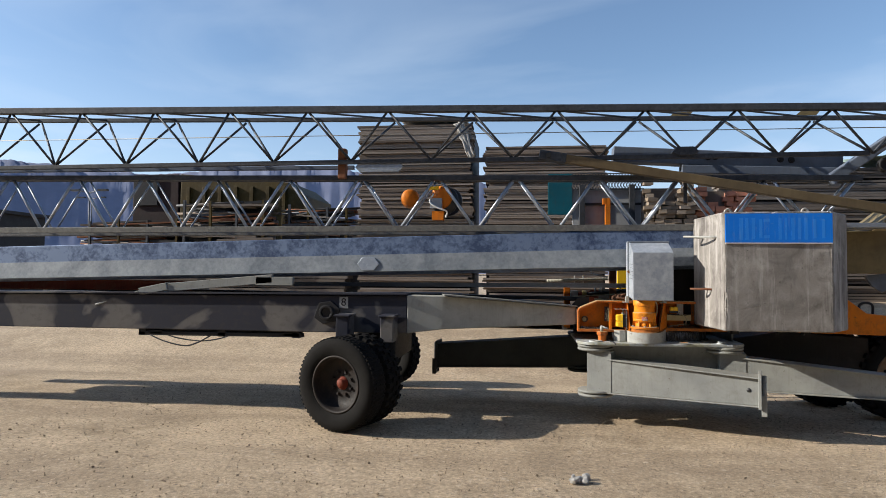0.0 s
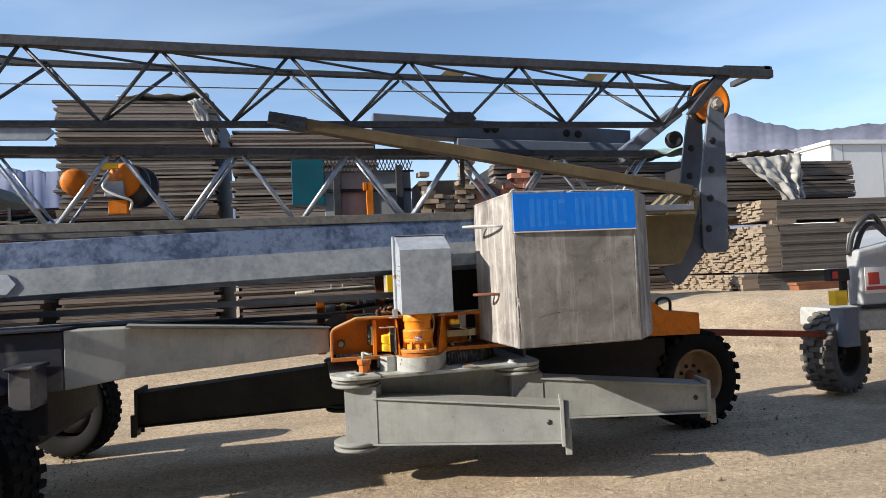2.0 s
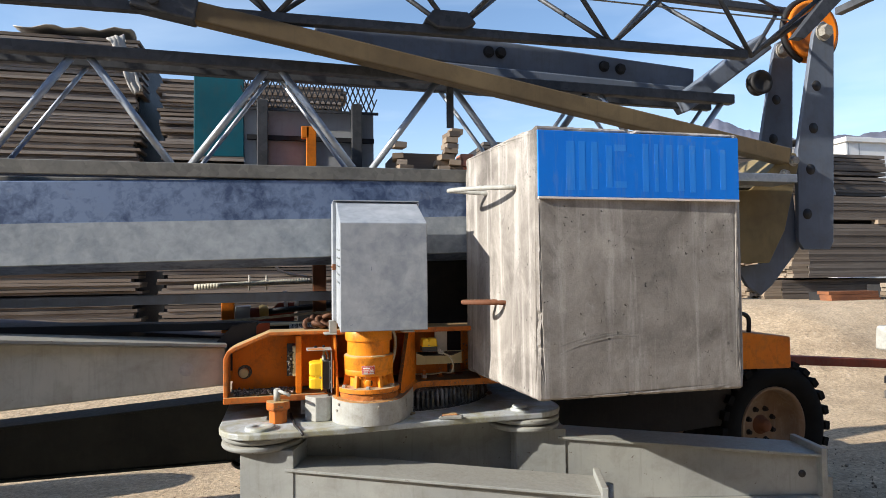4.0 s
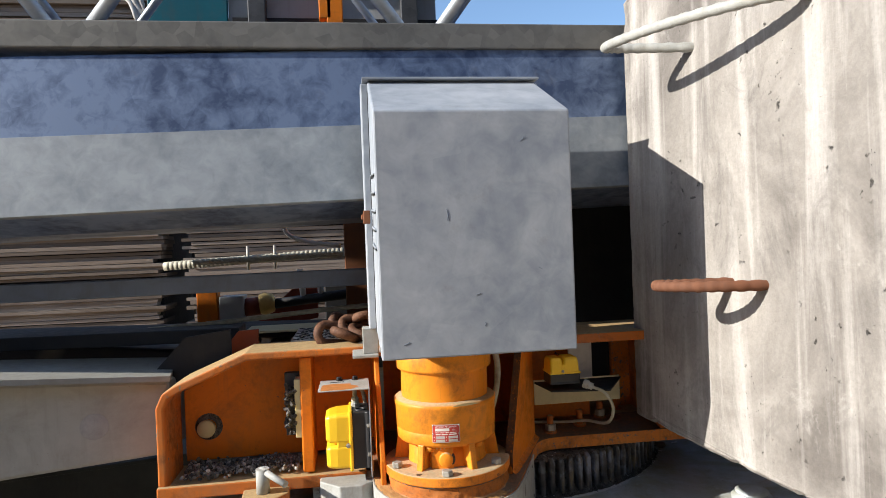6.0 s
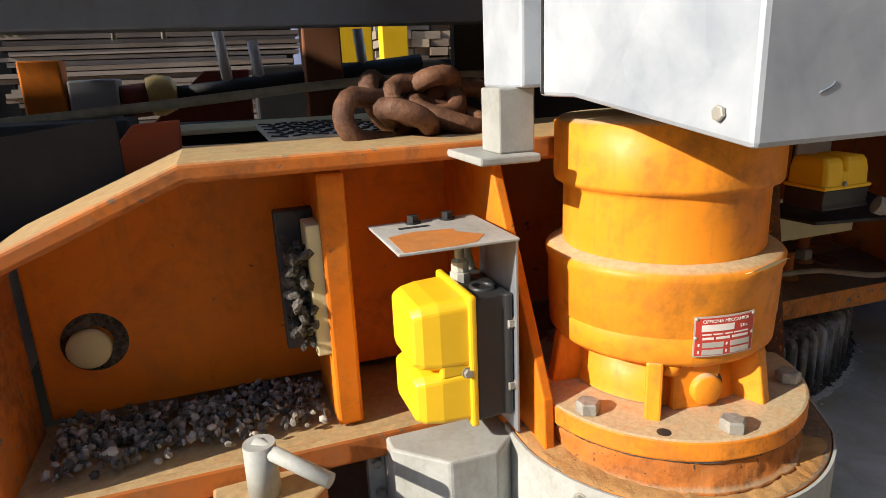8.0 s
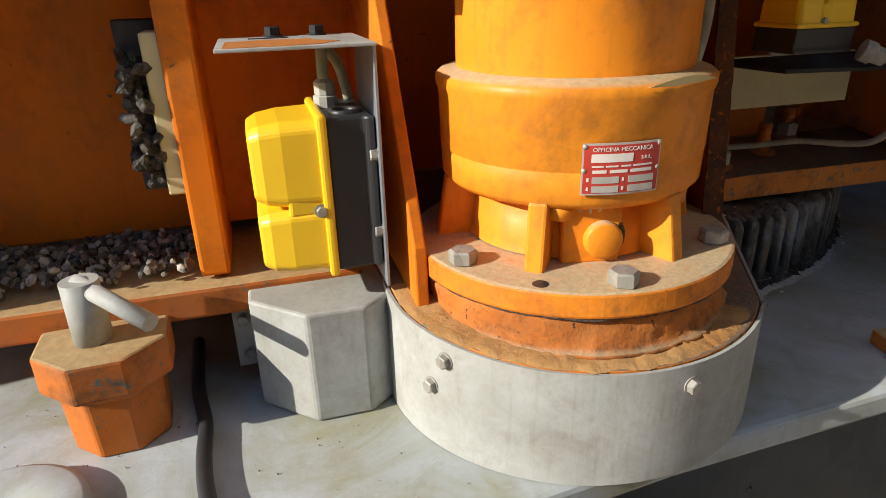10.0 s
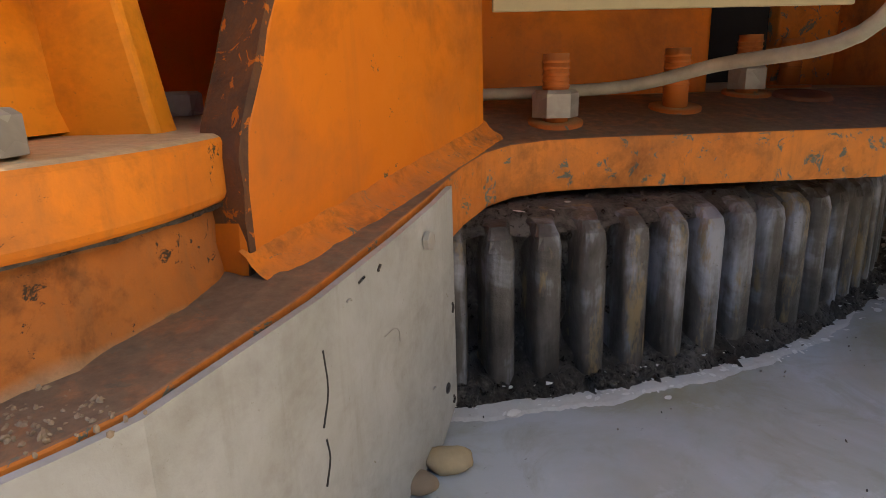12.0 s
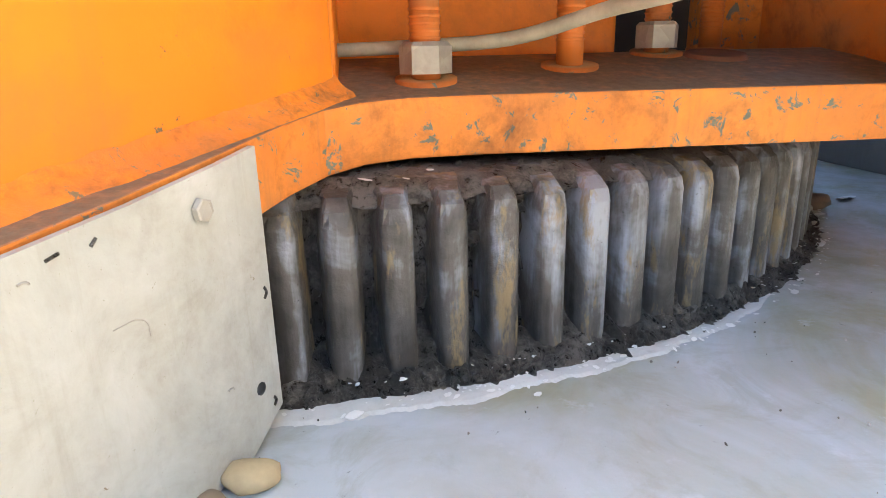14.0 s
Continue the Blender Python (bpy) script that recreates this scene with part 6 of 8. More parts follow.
solid("screw", M_ZINC, shield, lambda bm: hexbolt(bm, (2.8797, 8.0972, 1.0), (0.89, -0.456, 0), 0.0046, 0.0032, 0.3, False))
solid("screw_hole", M_BLACK, shield, lambda bm: lathe(bm, (2.8897, 8.118, 0.915), (0.89, -0.456, 0), [(0.003, 0), (0.003, 0.0004), (0, 0.0004)], 10))

def shield_mark(pts, r, mat, name):
    solid(name, mat, shield, lambda bm: pipe(bm, pts, r, 5, 3))


def on_shield(x, y, z, out=0.0018):
    return (x + 0.89 * out, y - 0.456 * out, z)


shield_mark([on_shield(2.838, 8.02, 0.985), on_shield(2.8385, 8.021, 0.97), on_shield(2.8365, 8.017, 0.958)], 0.0004, M_DARK, "scratch")
shield_mark([on_shield(2.837, 8.018, 0.953), on_shield(2.8375, 8.019, 0.945), on_shield(2.836, 8.016, 0.936)], 0.0004, M_DARK, "scratch")
shield_mark([on_shield(2.858, 8.058, 0.972), on_shield(2.862, 8.066, 0.972), on_shield(2.864, 8.07, 0.969), on_shield(2.8642, 8.0705, 0.964)], 0.00022, M_INK_DULL, "scratch")
shield_mark([on_shield(2.85, 8.043, 1.0), on_shield(2.852, 8.047, 1.001)], 0.0006, M_GREASE, "smear")
shield_mark([on_shield(2.857, 8.056, 1.0), on_shield(2.858, 8.058, 1.002)], 0.0006, M_GREASE, "smear")
for y, z, l in ((8.1285, 0.958, 0.005), (8.127, 0.906, 0.004)):
    ex = 2.8845 + (y - 8.11) * 0.43
    shield_mark([on_shield(ex, y, z), on_shield(ex + 0.0006, y + 0.0012, z - 0.5 * l), on_shield(ex - 0.0002, y - 0.0004, z - l)], 0.0008, M_GREASE, "smudge")
for y, z, l in ((8.035, 0.996, 0.003), (8.1, 0.925, 0.003)):
    ex = 2.8385 + (y - 8.0205) * 0.514
    shield_mark([on_shield(ex, y, z), on_shield(ex + 0.3 * l, y + 0.6 * l, z + 0.0004), on_shield(ex + 0.5 * l, y + l, z - 0.0006)], 0.0004, M_INK_DULL, "smudge")
_r = random.Random(77)
grit, flakes = [], []
for _ in range(1500):
    a = radians(-112 + 95 * _r.random())
    rr = 0.546 + 0.018 * _r.random() ** 1.6
    grit.append(((RC.x + rr * math.cos(a), RC.y + rr * math.sin(a), 0.8875 + 0.01 * _r.random() * (0.571 - rr) / 0.022), _r.uniform(0.0006, 0.0022)))
for _ in range(420):
    a = radians(-110 + 90 * _r.random())
    rr = 0.40 + 0.13 * _r.random()
    grit.append(((RC.x + rr * math.cos(a), RC.y + rr * math.sin(a), 0.992), _r.uniform(0.0015, 0.004)))
for i in range(200):
    a = radians(-106 + 88 * i / 200 + _r.uniform(-0.6, 0.6))
    rr = _r.uniform(0.545, 0.558)
    grit.append(((RC.x + rr * math.cos(a), RC.y + rr * math.sin(a), 0.889 + 0.3 * (0.558 - rr)), _r.uniform(0.002, 0.0062)))
for _ in range(260):
    a = radians(-106 + 88 * _r.random())
    grit.append(((RC.x + 0.5365 * math.cos(a), RC.y + 0.5365 * math.sin(a), _r.uniform(0.89, 0.985)), _r.uniform(0.0015, 0.004)))
scatter("grease_lumps", grit, M_GREASE, "lumps of gritty grease along the slewing ring", "grease", 12)
for x, y, z, r in ((2.961, 8.183, 0.992, 0.0026), (2.997, 8.212, 0.992, 0.0026), (2.975, 8.2, 0.993, 0.0025), (2.94, 8.18, 0.993, 0.003), (3.482, 8.501, 0.887, 0.012), (3.812, 8.933, 0.887, 0.014), (3.751, 8.835, 0.887, 0.013), (3.638, 8.741, 0.887, 0.011), (3.4, 8.438, 0.887, 0.008), (3.21, 8.265, 0.887, 0.004), (3.2, 8.255, 0.887, 0.003), (3.215, 8.262, 0.887, 0.003), (3.225, 8.27, 0.887, 0.004), (3.02, 8.14, 0.887, 0.002), (3.16, 8.2, 0.887, 0.002), (3.3, 8.33, 0.887, 0.008), (3.33, 8.35, 0.887, 0.009), (3.29, 8.36, 0.887, 0.005)):
    flakes.append(((x, y, z), r))
for _ in range(520):
    a = radians(-100 + 85 * _r.random())
    rr = 0.535 + 0.04 * _r.random()
    flakes.append(((RC.x + rr * math.cos(a), RC.y + rr * math.sin(a), 0.8935 if rr < 0.56 else 0.887), _r.uniform(0.0004, 0.0016) * (2.2 if _r.random() < 0.06 else 1)))
scatter("paint_flakes", flakes, M_WHITE, "white flakes of paint lying in the grease", "paint flakes", 13, True)
scatter("seat_soil", [((2.79 + _r.gauss(0, 0.012) - 0.05 * abs(_r.gauss(0, 0.5)), 7.958 + _r.gauss(0, 0.006), plate_top(7.958)), _r.uniform(0.0004, 0.0011)) for _ in range(160)] + [((MC.x + rq * math.cos(aq), MC.y + rq * math.sin(aq), plate_top(MC.y + rq * math.sin(aq))), _r.uniform(0.0004, 0.0012)) for rq, aq in [(_r.uniform(0.15, 0.184), radians(_r.uniform(190, 318))) for _ in range(350)]], M_SOIL, "dry soil and dust lying on the motor seat", "soil", 15)
scatter("deck_grit", [((_r.uniform(2.1, 3.6), _r.uniform(7.93, 8.3), 0.886), _r.uniform(0.0004, 0.001)) for _ in range(420)], M_STONE_DARK, "grit lying on the deck plate", "grit", 14)
for x, y, r, m in ((2.887, 8.092, 0.0095, M_STONE_TAN), (2.872, 8.078, 0.007, M_STONE), (3.25, 8.3, 0.011, M_STONE), (3.235, 8.318, 0.014, M_STONE_PALE), (3.417, 8.468, 0.014, M_STONE), (3.39, 8.45, 0.009, M_STONE_PALE)):
    def pebble(bm):
        for v in bmesh.ops.create_icosphere(bm, subdivisions=3, radius=1.0)["verts"]:
            k = 1 + 0.22 * noise.noise(v.co * 1.3 + Vector((x * 50, y * 50, 0))) + 0.06 * noise.noise(v.co * 4)
            v.co = Vector((x + v.co.x * r * 1.25 * k, y + v.co.y * r * 0.95 * k, 0.885 + r * 0.55 + v.co.z * r * 0.7 * k))
        for f in bm.faces:
            f.smooth = True
    tagged(solid("pebble", m, None, pebble), "small rounded pebble lying on the deck plate", "pebble", "deck pebbles")

# gusset plates left and right of the motor
def gusset(bm, a, b, z0, z1, lean, th):
    p, q = Vector((*a, 0)), Vector((*b, 0))
    d = (q - p).normalized()
    s = Vector((-d.y, d.x, 0)) * th / 2
    vs = []
    for k in (-1, 1):
        vs.append([bm.verts.new(c + s * k) for c in (p + Vector((0, 0, z0)), q + Vector((0, 0, z0)), q + Vector((0, 0, z1)), p + d * lean + Vector((0, 0, z1)), p + d * 0.004 + Vector((0, 0, z0 + 0.06)))])
    n = 5
    for i in range(n):
        bm.faces.new((vs[0][i], vs[0][(i + 1) % n], vs[1][(i + 1) % n], vs[1][i]))
    bm.faces.new(vs[0][::-1])
    bm.faces.new(vs[1])


solid("motor_gusset", M_ORANGE, crane, lambda bm: gusset(bm, (2.806, 8.042), (2.92, 8.228), 0.99, 1.42, 0.17, 0.018), "orange gusset with rough cut edge", 0.003)
solid("motor_gusset", M_ORANGE, crane, lambda bm: gusset(bm, (2.92, 8.232), (2.92, 8.345), 1.03, 1.42, 0.0, 0.016), "", 0.002)
solid("motor_gusset", M_ORANGE, crane, lambda bm: gusset(bm, (2.5, 8.04), (2.49, 8.34), 1.002, 1.3, 0.12, 0.012), "", 0.002)

def cut_edge(bm):
    rng = random.Random(4)
    d = Vector((0.114, 0.186, 0)).normalized()
    n = Vector((d.y, -d.x, 0))
    base = Vector((2.806, 8.042, 0))
    prev = None
    for i in range(41):
        z = plate_top(8.04) + (1.42 - plate_top(8.04)) * i / 40
        off = 0.004 if z < 1.05 else 0.004 + 0.166 * (z - 1.05) / 0.37
        c = base + d * (off - 0.0015) + Vector((0, 0, z))
        w = 0.0095
        q = [c + n * (w + rng.uniform(-0.0008, 0.0003)) + d * rng.uniform(-0.0006, 0.0006), c - n * (w + rng.uniform(-0.0008, 0.0003)) + d * rng.uniform(-0.0006, 0.0006), c - n * w + d * 0.008, c + n * (w - 0.0004) + d * (0.003 + rng.uniform(0, 0.002))]
        ringv = [bm.verts.new(p) for p in q]
        if prev:
            for k in range(4):
                bm.faces.new((prev[k], prev[(k + 1) % 4], ringv[(k + 1) % 4], ringv[k]))
        else:
            bm.faces.new(ringv)
        prev = ringv
    bm.faces.new(prev[::-1])


solid("cut_edge", M_BURNT, crane, cut_edge, "rough rust-brown flame-cut edge")

# sheet cover left of the shield
cover = tagged(solid("sheet_cover", M_WHITEGREY, None, lambda bm: prism(bm, [(2.345, 8.16), (2.345, 8.11), (2.395, 8.062), (2.45, 8.062), (2.478, 8.085), (2.478, 8.16)], "z", 0.886, 1.004), "", 0.003), "pale grey folded sheet cover on the deck", "cover")
solid("end_flap", M_WHITEGREY, cover, lambda bm: box(bm, (2.325, 8.15, 0.91), (2.345, 8.165, 0.978)), "", 0.001)
for x, z in ((2.335, 0.965), (2.338, 0.925)):
    solid("screw", M_ZINC, cover, lambda bm: hexbolt(bm, (x, 8.15, z), (0, -1, 0), 0.006, 0.006))


# ---- yellow limit switches ----
def limit_switch(name, at, s, label, tall=1.0):
    sw = tagged(thing(name, at), label, "limit switch")
    x, y, z = at
    def cover_mesh(bm):
        for z0, z1 in ((-0.05, -0.006), (-0.006, 0.05)):
            zc, zh = (z0 + z1) / 2 * tall, (z1 - z0) / 2 * tall
            vs = []
            for dx, k in ((0.0, 1.0), (0.03, 0.97), (0.044, 0.9), (0.052, 0.78)):
                vs.append([bm.verts.new((x - dx * s, y + a * 0.039 * k * s, z + (zc + b * zh * k) * s)) for a, b in ((-1, -0.8), (-0.82, -1), (0.82, -1), (1, -0.8), (1, 0.8), (0.82, 1), (-0.82, 1), (-1, 0.8))])
            for A, B in zip(vs, vs[1:]):
                for i in range(8):
                    bm.faces.new((A[i], A[(i + 1) % 8], B[(i + 1) % 8], B[i]))
            bm.faces.new(vs[0][::-1])
            bm.faces.new(vs[-1])
        box(bm, (x - 0.03 * s, y - 0.037 * s, z - 0.012 * s), (x - 0.001 * s, y + 0.037 * s, z + 0.004 * s))
        box(bm, (x - 0.006 * s, y - 0.042 * s, z - 0.053 * s * tall), (x + 0.001 * s, y + 0.042 * s, z + 0.053 * s * tall))
    solid("cover", M_YELLOW, sw, cover_mesh, "yellow moulded cover", 0.003)
    solid("seam_screw", M_ZINC, sw, lambda bm: hexbolt(bm, (x - 0.008 * s, y - 0.039 * s, z - 0.008 * s), (0, -1, 0), 0.004 * s, 0.004 * s))
    solid("base", M_BLACK, sw, lambda bm: prism(bm, [(x + 0.001 * s, y - 0.039 * s), (x + 0.026 * s, y - 0.037 * s), (x + 0.03 * s, y - 0.04 * s), (x + 0.034 * s, y - 0.04 * s), (x + 0.034 * s, y + 0.04 * s), (x + 0.001 * s, y + 0.039 * s)], "z", z - 0.05 * s * tall, z + 0.05 * s * tall), "black plastic base", 0.003)
    return sw


LS = (2.429, 8.114, 1.11)
sw1 = limit_switch("limit_switch", LS, 1.22, "yellow and black limit switch under a sheet bracket", 1.12)
solid("gland_seat", M_BLACK, sw1, lambda bm: lathe(bm, (2.45, 8.095, 1.178), (0, 0, 1), [(0.014, 0), (0.014, 0.003), (0.009, 0.003), (0.009, 0.0)], 18))
solid("cable_gland", M_WHITEGREY, sw1, lambda bm: (lathe(bm, (2.438, 8.128, 1.176), (0, 0, 1), [(0, 0), (0.011, 0), (0.011, 0.012), (0.009, 0.013), (0.0095, 0.014), (0.0095, 0.024), (0.006, 0.027), (0, 0.027)], 10, False)), "ribbed grey cable gland")
solid("cable", M_CABLE, sw1, lambda bm: pipe(bm, [(2.438, 8.128, 1.2), (2.438, 8.13, 1.216), (2.442, 8.145, 1.228), (2.457, 8.165, 1.21), (2.464, 8.16, 1.178)], 0.0055, 8))
sw_bracket = tagged(thing("switch_bracket", (2.42, 8.12, 1.2)), "bent sheet bracket with chipped orange paint", "bracket")
solid("paint_patch", M_ORANGE, sw_bracket, lambda bm: prism(bm, [(2.358, 8.058), (2.41, 8.058), (2.432, 8.063), (2.45, 8.086), (2.428, 8.111), (2.43, 8.123), (2.39, 8.129), (2.359, 8.119)], "z", 1.2376, 1.2379), "overpainted orange patch")
solid("slot", M_BLACK, sw_bracket, lambda bm: box(bm, (2.378, 8.145, 1.2376), (2.412, 8.151, 1.2381)))
solid("top_leaf", M_WHITEGREY, sw_bracket, lambda bm: box(bm, (2.352, 8.056, 1.2345), (2.4745, 8.18, 1.2375)), "", 0.0008)
solid("side_leaf", M_GALV, sw_bracket, lambda bm: box(bm, (2.4715, 8.06, 1.022), (2.4745, 8.155, 1.2345)), "", 0.0008)
for x in (2.4, 2.44):
    solid("screw", M_DARK, sw_bracket, lambda bm: hexbolt(bm, (x, 8.168, 1.2375), (0, 0, 1), 0.007, 0.009))
for z in (1.075, 1.145):
    solid("bolt", M_ZINC, sw_bracket, lambda bm: hexbolt(bm, (2.4725, 8.068, z), (-1, 0, 0), 0.006, 0.008))

sw2 = limit_switch("limit_switch", (3.0, 8.2, 1.222), 0.8, "second yellow limit switch on a cream bracket")
sw2.matrix_basis = Matrix.Translation(Vector((2.985, 8.15, 1.225))) @ Matrix.Rotation(radians(90), 4, "Y")
cream = tagged(thing("cream_bracket", (3.05, 8.25, 1.15)), "cream painted angle bracket on the slewing frame", "bracket")
solid("web", M_CREAM, cream, lambda bm: box(bm, (2.94, 8.262, 1.11), (3.195, 8.267, 1.18)), "", 0.001)
solid("shelf", M_DARK, cream, lambda bm: prism(bm, [(2.935, 8.24), (2.95, 8.13), (3.1, 8.1), (3.19, 8.24)], "z", 1.176, 1.181), "", 0.001)
solid("socket_plate", M_SILVER, cream, lambda bm: box(bm, (3.04, 8.25, 1.18), (3.11, 8.256, 1.3)), "", 0.002)
solid("cable_gland", M_WHITEGREY, cream, lambda bm: lathe(bm, (3.03, 8.11, 1.2), (0.7, -0.4, -0.3), [(0, 0), (0.012, 0), (0.012, 0.012), (0.0095, 0.014), (0.0095, 0.026), (0, 0.028)], 12, False))
solid("control_cable", M_CABLE, cream, lambda bm: pipe(bm, [(3.045, 8.1, 1.193), (3.08, 8.09, 1.175), (3.105, 8.1, 1.13), (3.1, 8.13, 1.085), (3.07, 8.21, 1.072), (3.03, 8.25, 1.06), (2.97, 8.275, 1.057), (2.92, 8.29, 1.056)], 0.0042, 10), "dirty white control cable")

tagged(solid("deck_cable", M_BLACK, None, lambda bm: pipe(bm, [(2.275, 8.25, 0.893), (2.28, 8.153, 0.893), (2.29, 8.086, 0.893), (2.291, 8.033, 0.893), (2.296, 7.985, 0.893), (2.31, 7.925, 0.893), (2.33, 7.89, 0.87)], 0.007, 8)), "black cable lying over the deck plate", "cable")

deck_block = tagged(thing("stop_block", (3.03, 7.965, 0.885)), "small grey angle with a rusty orange pad on the deck", "stop block")
solid("pad", M_ORANGE_DIRTY, deck_block, lambda bm: prism(bm, [(3.01, 7.968), (3.085, 7.957), (3.095, 7.997), (3.02, 8.008)], "z", 0.8855, 0.902), "worn orange pad", 0.002)
solid("angle", M_GREY, deck_block, lambda bm: prism(bm, [(2.985, 7.937), (3.1, 7.922), (3.105, 7.953), (3.005, 7.966)], "z", 0.8855, 0.899), "", 0.002)
solid("screw", M_ZINC, deck_block, lambda bm: hexbolt(bm, (3.0, 7.945, 0.899), (0, 0, 1), 0.005, 0.004))

# ---- electrical cabinet ----
cab = tagged(thing("electrical_cabinet", (2.7, 7.95, 1.31)), "dull galvanised sheet electrical cabinet with a sloping top", "cabinet")


def cab_body(bm):
    prism(bm, [(7.803, 1.345), (8.0, 1.37), (8.06, 1.37), (8.06, 1.975), (7.803, 1.85)], "x", 2.497, 2.907)


solid("body", M_CABINET, cab, cab_body, "", 0.004)
solid("door_seam", M_DARK, cab, lambda bm: box(bm, (2.4955, 8.05, 1.372), (2.4975, 8.0535, 1.95)))
solid("back_case", M_CABINET, cab, lambda bm: box(bm, (2.48, 8.061, 1.378), (2.92, 8.15, 1.97)), "", 0.003)
solid("lid", M_CABINET, cab, lambda bm: bar(bm, (2.484, 8.09, 1.9755), (2.915, 8.09, 1.9755), 0.12, 0.005), "thin raised lid sheet", 0.001)
solid("latch", M_RUST, cab, lambda bm: (box(bm, (2.474, 7.98, 1.63), (2.49, 8.0, 1.66)), box(bm, (2.47, 7.99, 1.64), (2.48, 8.02, 1.652))), "rusty latch", 0.002)
for zz in (1.728, 1.69, 1.652, 1.614, 1.576):
    solid("louvre", M_CABINET, cab, lambda bm: pipe(bm, [(2.4965, 7.82, zz - 0.003), (2.4935, 7.86, zz), (2.4935, 7.94, zz + 0.006), (2.4965, 7.98, zz + 0.009)], 0.002, 8))
    solid("louvre_gap", M_BLACK, cab, lambda bm: pipe(bm, [(2.4962, 7.822, zz - 0.0065), (2.494, 7.86, zz - 0.0035), (2.494, 7.94, zz + 0.0025), (2.4962, 7.978, zz + 0.0055)], 0.0022, 8))
for px, pz, dx, dz in ((2.64, 1.625, 0.0, 0.022), (2.695, 1.47, 0.01, 0.004), (2.542, 1.375, 0.012, 0.006), (2.71, 1.405, 0.002, 0.008), (2.8, 1.785, 0.008, 0.01), (2.83, 1.52, 0.006, -0.003)):
    solid("scratch", M_BLUEGREY, cab, lambda bm: pipe(bm, [(px, 7.8028, pz), (px + 0.5 * dx + 0.002, 7.8028, pz + 0.45 * dz), (px + dx, 7.8028, pz + dz)], 0.0007, 5, 3), "short dark scrape")
solid("corner_screw", M_ZINC, cab, lambda bm: hexbolt(bm, (2.4965, 7.83, 1.365), (-1, 0, 0), 0.005, 0.003, 0.3, False))
for lx in (2.467, 2.86):
    stand = solid("stand_leg", M_WHITEGREY, cab, lambda bm: box(bm, (lx - 0.004, 8.075, 1.317), (lx + 0.034, 8.118, 1.379)), "pale square tube leg", 0.002)
    solid("foot_plate", M_WHITEGREY, stand, lambda bm: box(bm, (lx - 0.03, 8.06, 1.309), (lx + 0.033, 8.25, 1.317)), "", 0.002)
    solid("bolt", M_ZINC, stand, lambda bm: hexbolt(bm, (lx - 0.01, 8.2, 1.317), (0, 0, 1), 0.008, 0.009))

# ---- concrete counterweight ----
cw = tagged(thing("counterweight", (3.9, 7.8, 1.08)), "stained concrete counterweight block with a blue painted band", "counterweight")
CWZ0, CWZ1 = 1.08, 2.228
SCR1 = [(3.341, 7.3292, 1.292), (3.445, 7.3292, 1.328), (3.596, 7.3292, 1.357), (3.727, 7.3292, 1.36)]


def cw_body(bm):
    prism(bm, [(3.27, 7.33), (4.25, 7.335), (4.55, 7.7), (4.55, 8.19), (3.207, 8.19)], "z", CWZ0, CWZ1)
    bmesh.ops.bevel(bm, geom=bm.edges[:], offset=0.01, segments=1, affect="EDGES")
    broad = [f for f in bm.faces if f.calc_area() > 0.1]
    bmesh.ops.inset_individual(bm, faces=broad, thickness=0.03)
    still = {v for f in broad for v in f.verts}
    long = [e for e in bm.edges if e.calc_length() > 0.3 and not (e.verts[0] in still and e.verts[1] in still)]
    bmesh.ops.subdivide_edges(bm, edges=long, cuts=70, use_grid_fill=False)
    mid = Vector((3.9, 7.8, 1.65))
    for v in bm.verts:
        if v in still:
            continue
        q = noise.noise(v.co * 9) + 0.8 * noise.noise(v.co * 31)
        bite = max(0.0, q - 0.3) * 0.022 + 0.0015 * noise.noise(v.co * 70)
        v.co += (mid - v.co).normalized() * bite


solid("block", M_CONCRETE, cw, cw_body, "", 0.0)
band = solid("blue_band", M_BLUE, cw, lambda bm: box(bm, (3.278, 7.322, 1.93), (4.246, 7.334, 2.208)), "faded blue painted band", 0.002)
solid("band_edge", M_INK, cw, lambda bm: box(bm, (3.278, 7.32, 1.92), (4.246, 7.334, 1.929)), "", 0.001)
for u0, u1, v0, v1 in ((0.13, 0.17, 0.1, 0.85), (0.19, 0.22, 0.1, 0.85), (0.25, 0.28, 0.12, 0.85), (0.32, 0.35, 0.15, 0.8), (0.36, 0.42, 0.72, 0.82), (0.36, 0.42, 0.15, 0.25), (0.5, 0.53, 0.1, 0.85), (0.56, 0.58, 0.1, 0.85), (0.62, 0.65, 0.1, 0.85), (0.68, 0.71, 0.12, 0.85), (0.74, 0.77, 0.1, 0.85), (0.82, 0.85, 0.15, 0.8), (0.9, 0.93, 0.15, 0.8)):
    solid("faded_bar", M_BLUE_FADED, band, lambda bm: box(bm, (3.278 + 0.968 * u0, 7.3216, 1.93 + 0.278 * v0), (3.278 + 0.968 * u1, 7.322, 1.93 + 0.278 * v1)))
solid("handle", M_WHITEGREY, cw, lambda bm: pipe(bm, [(3.28, 7.53, 1.99), (3.2, 7.56, 1.995), (3.1, 7.75, 2.01), (3.05, 7.92, 2.02), (3.09, 7.94, 2.02), (3.28, 7.86, 2.0)], 0.0105, 12, 26, 0.13), "pale bent bar handle")
solid("handle", M_RUST, cw, lambda bm: pipe(bm, [(3.28, 7.66, 1.472), (3.15, 7.69, 1.472), (3.08, 7.75, 1.472), (3.085, 7.79, 1.472), (3.15, 7.78, 1.472), (3.28, 7.76, 1.472)], 0.0105, 12, 18, 0.13), "rusty bent bar handle")
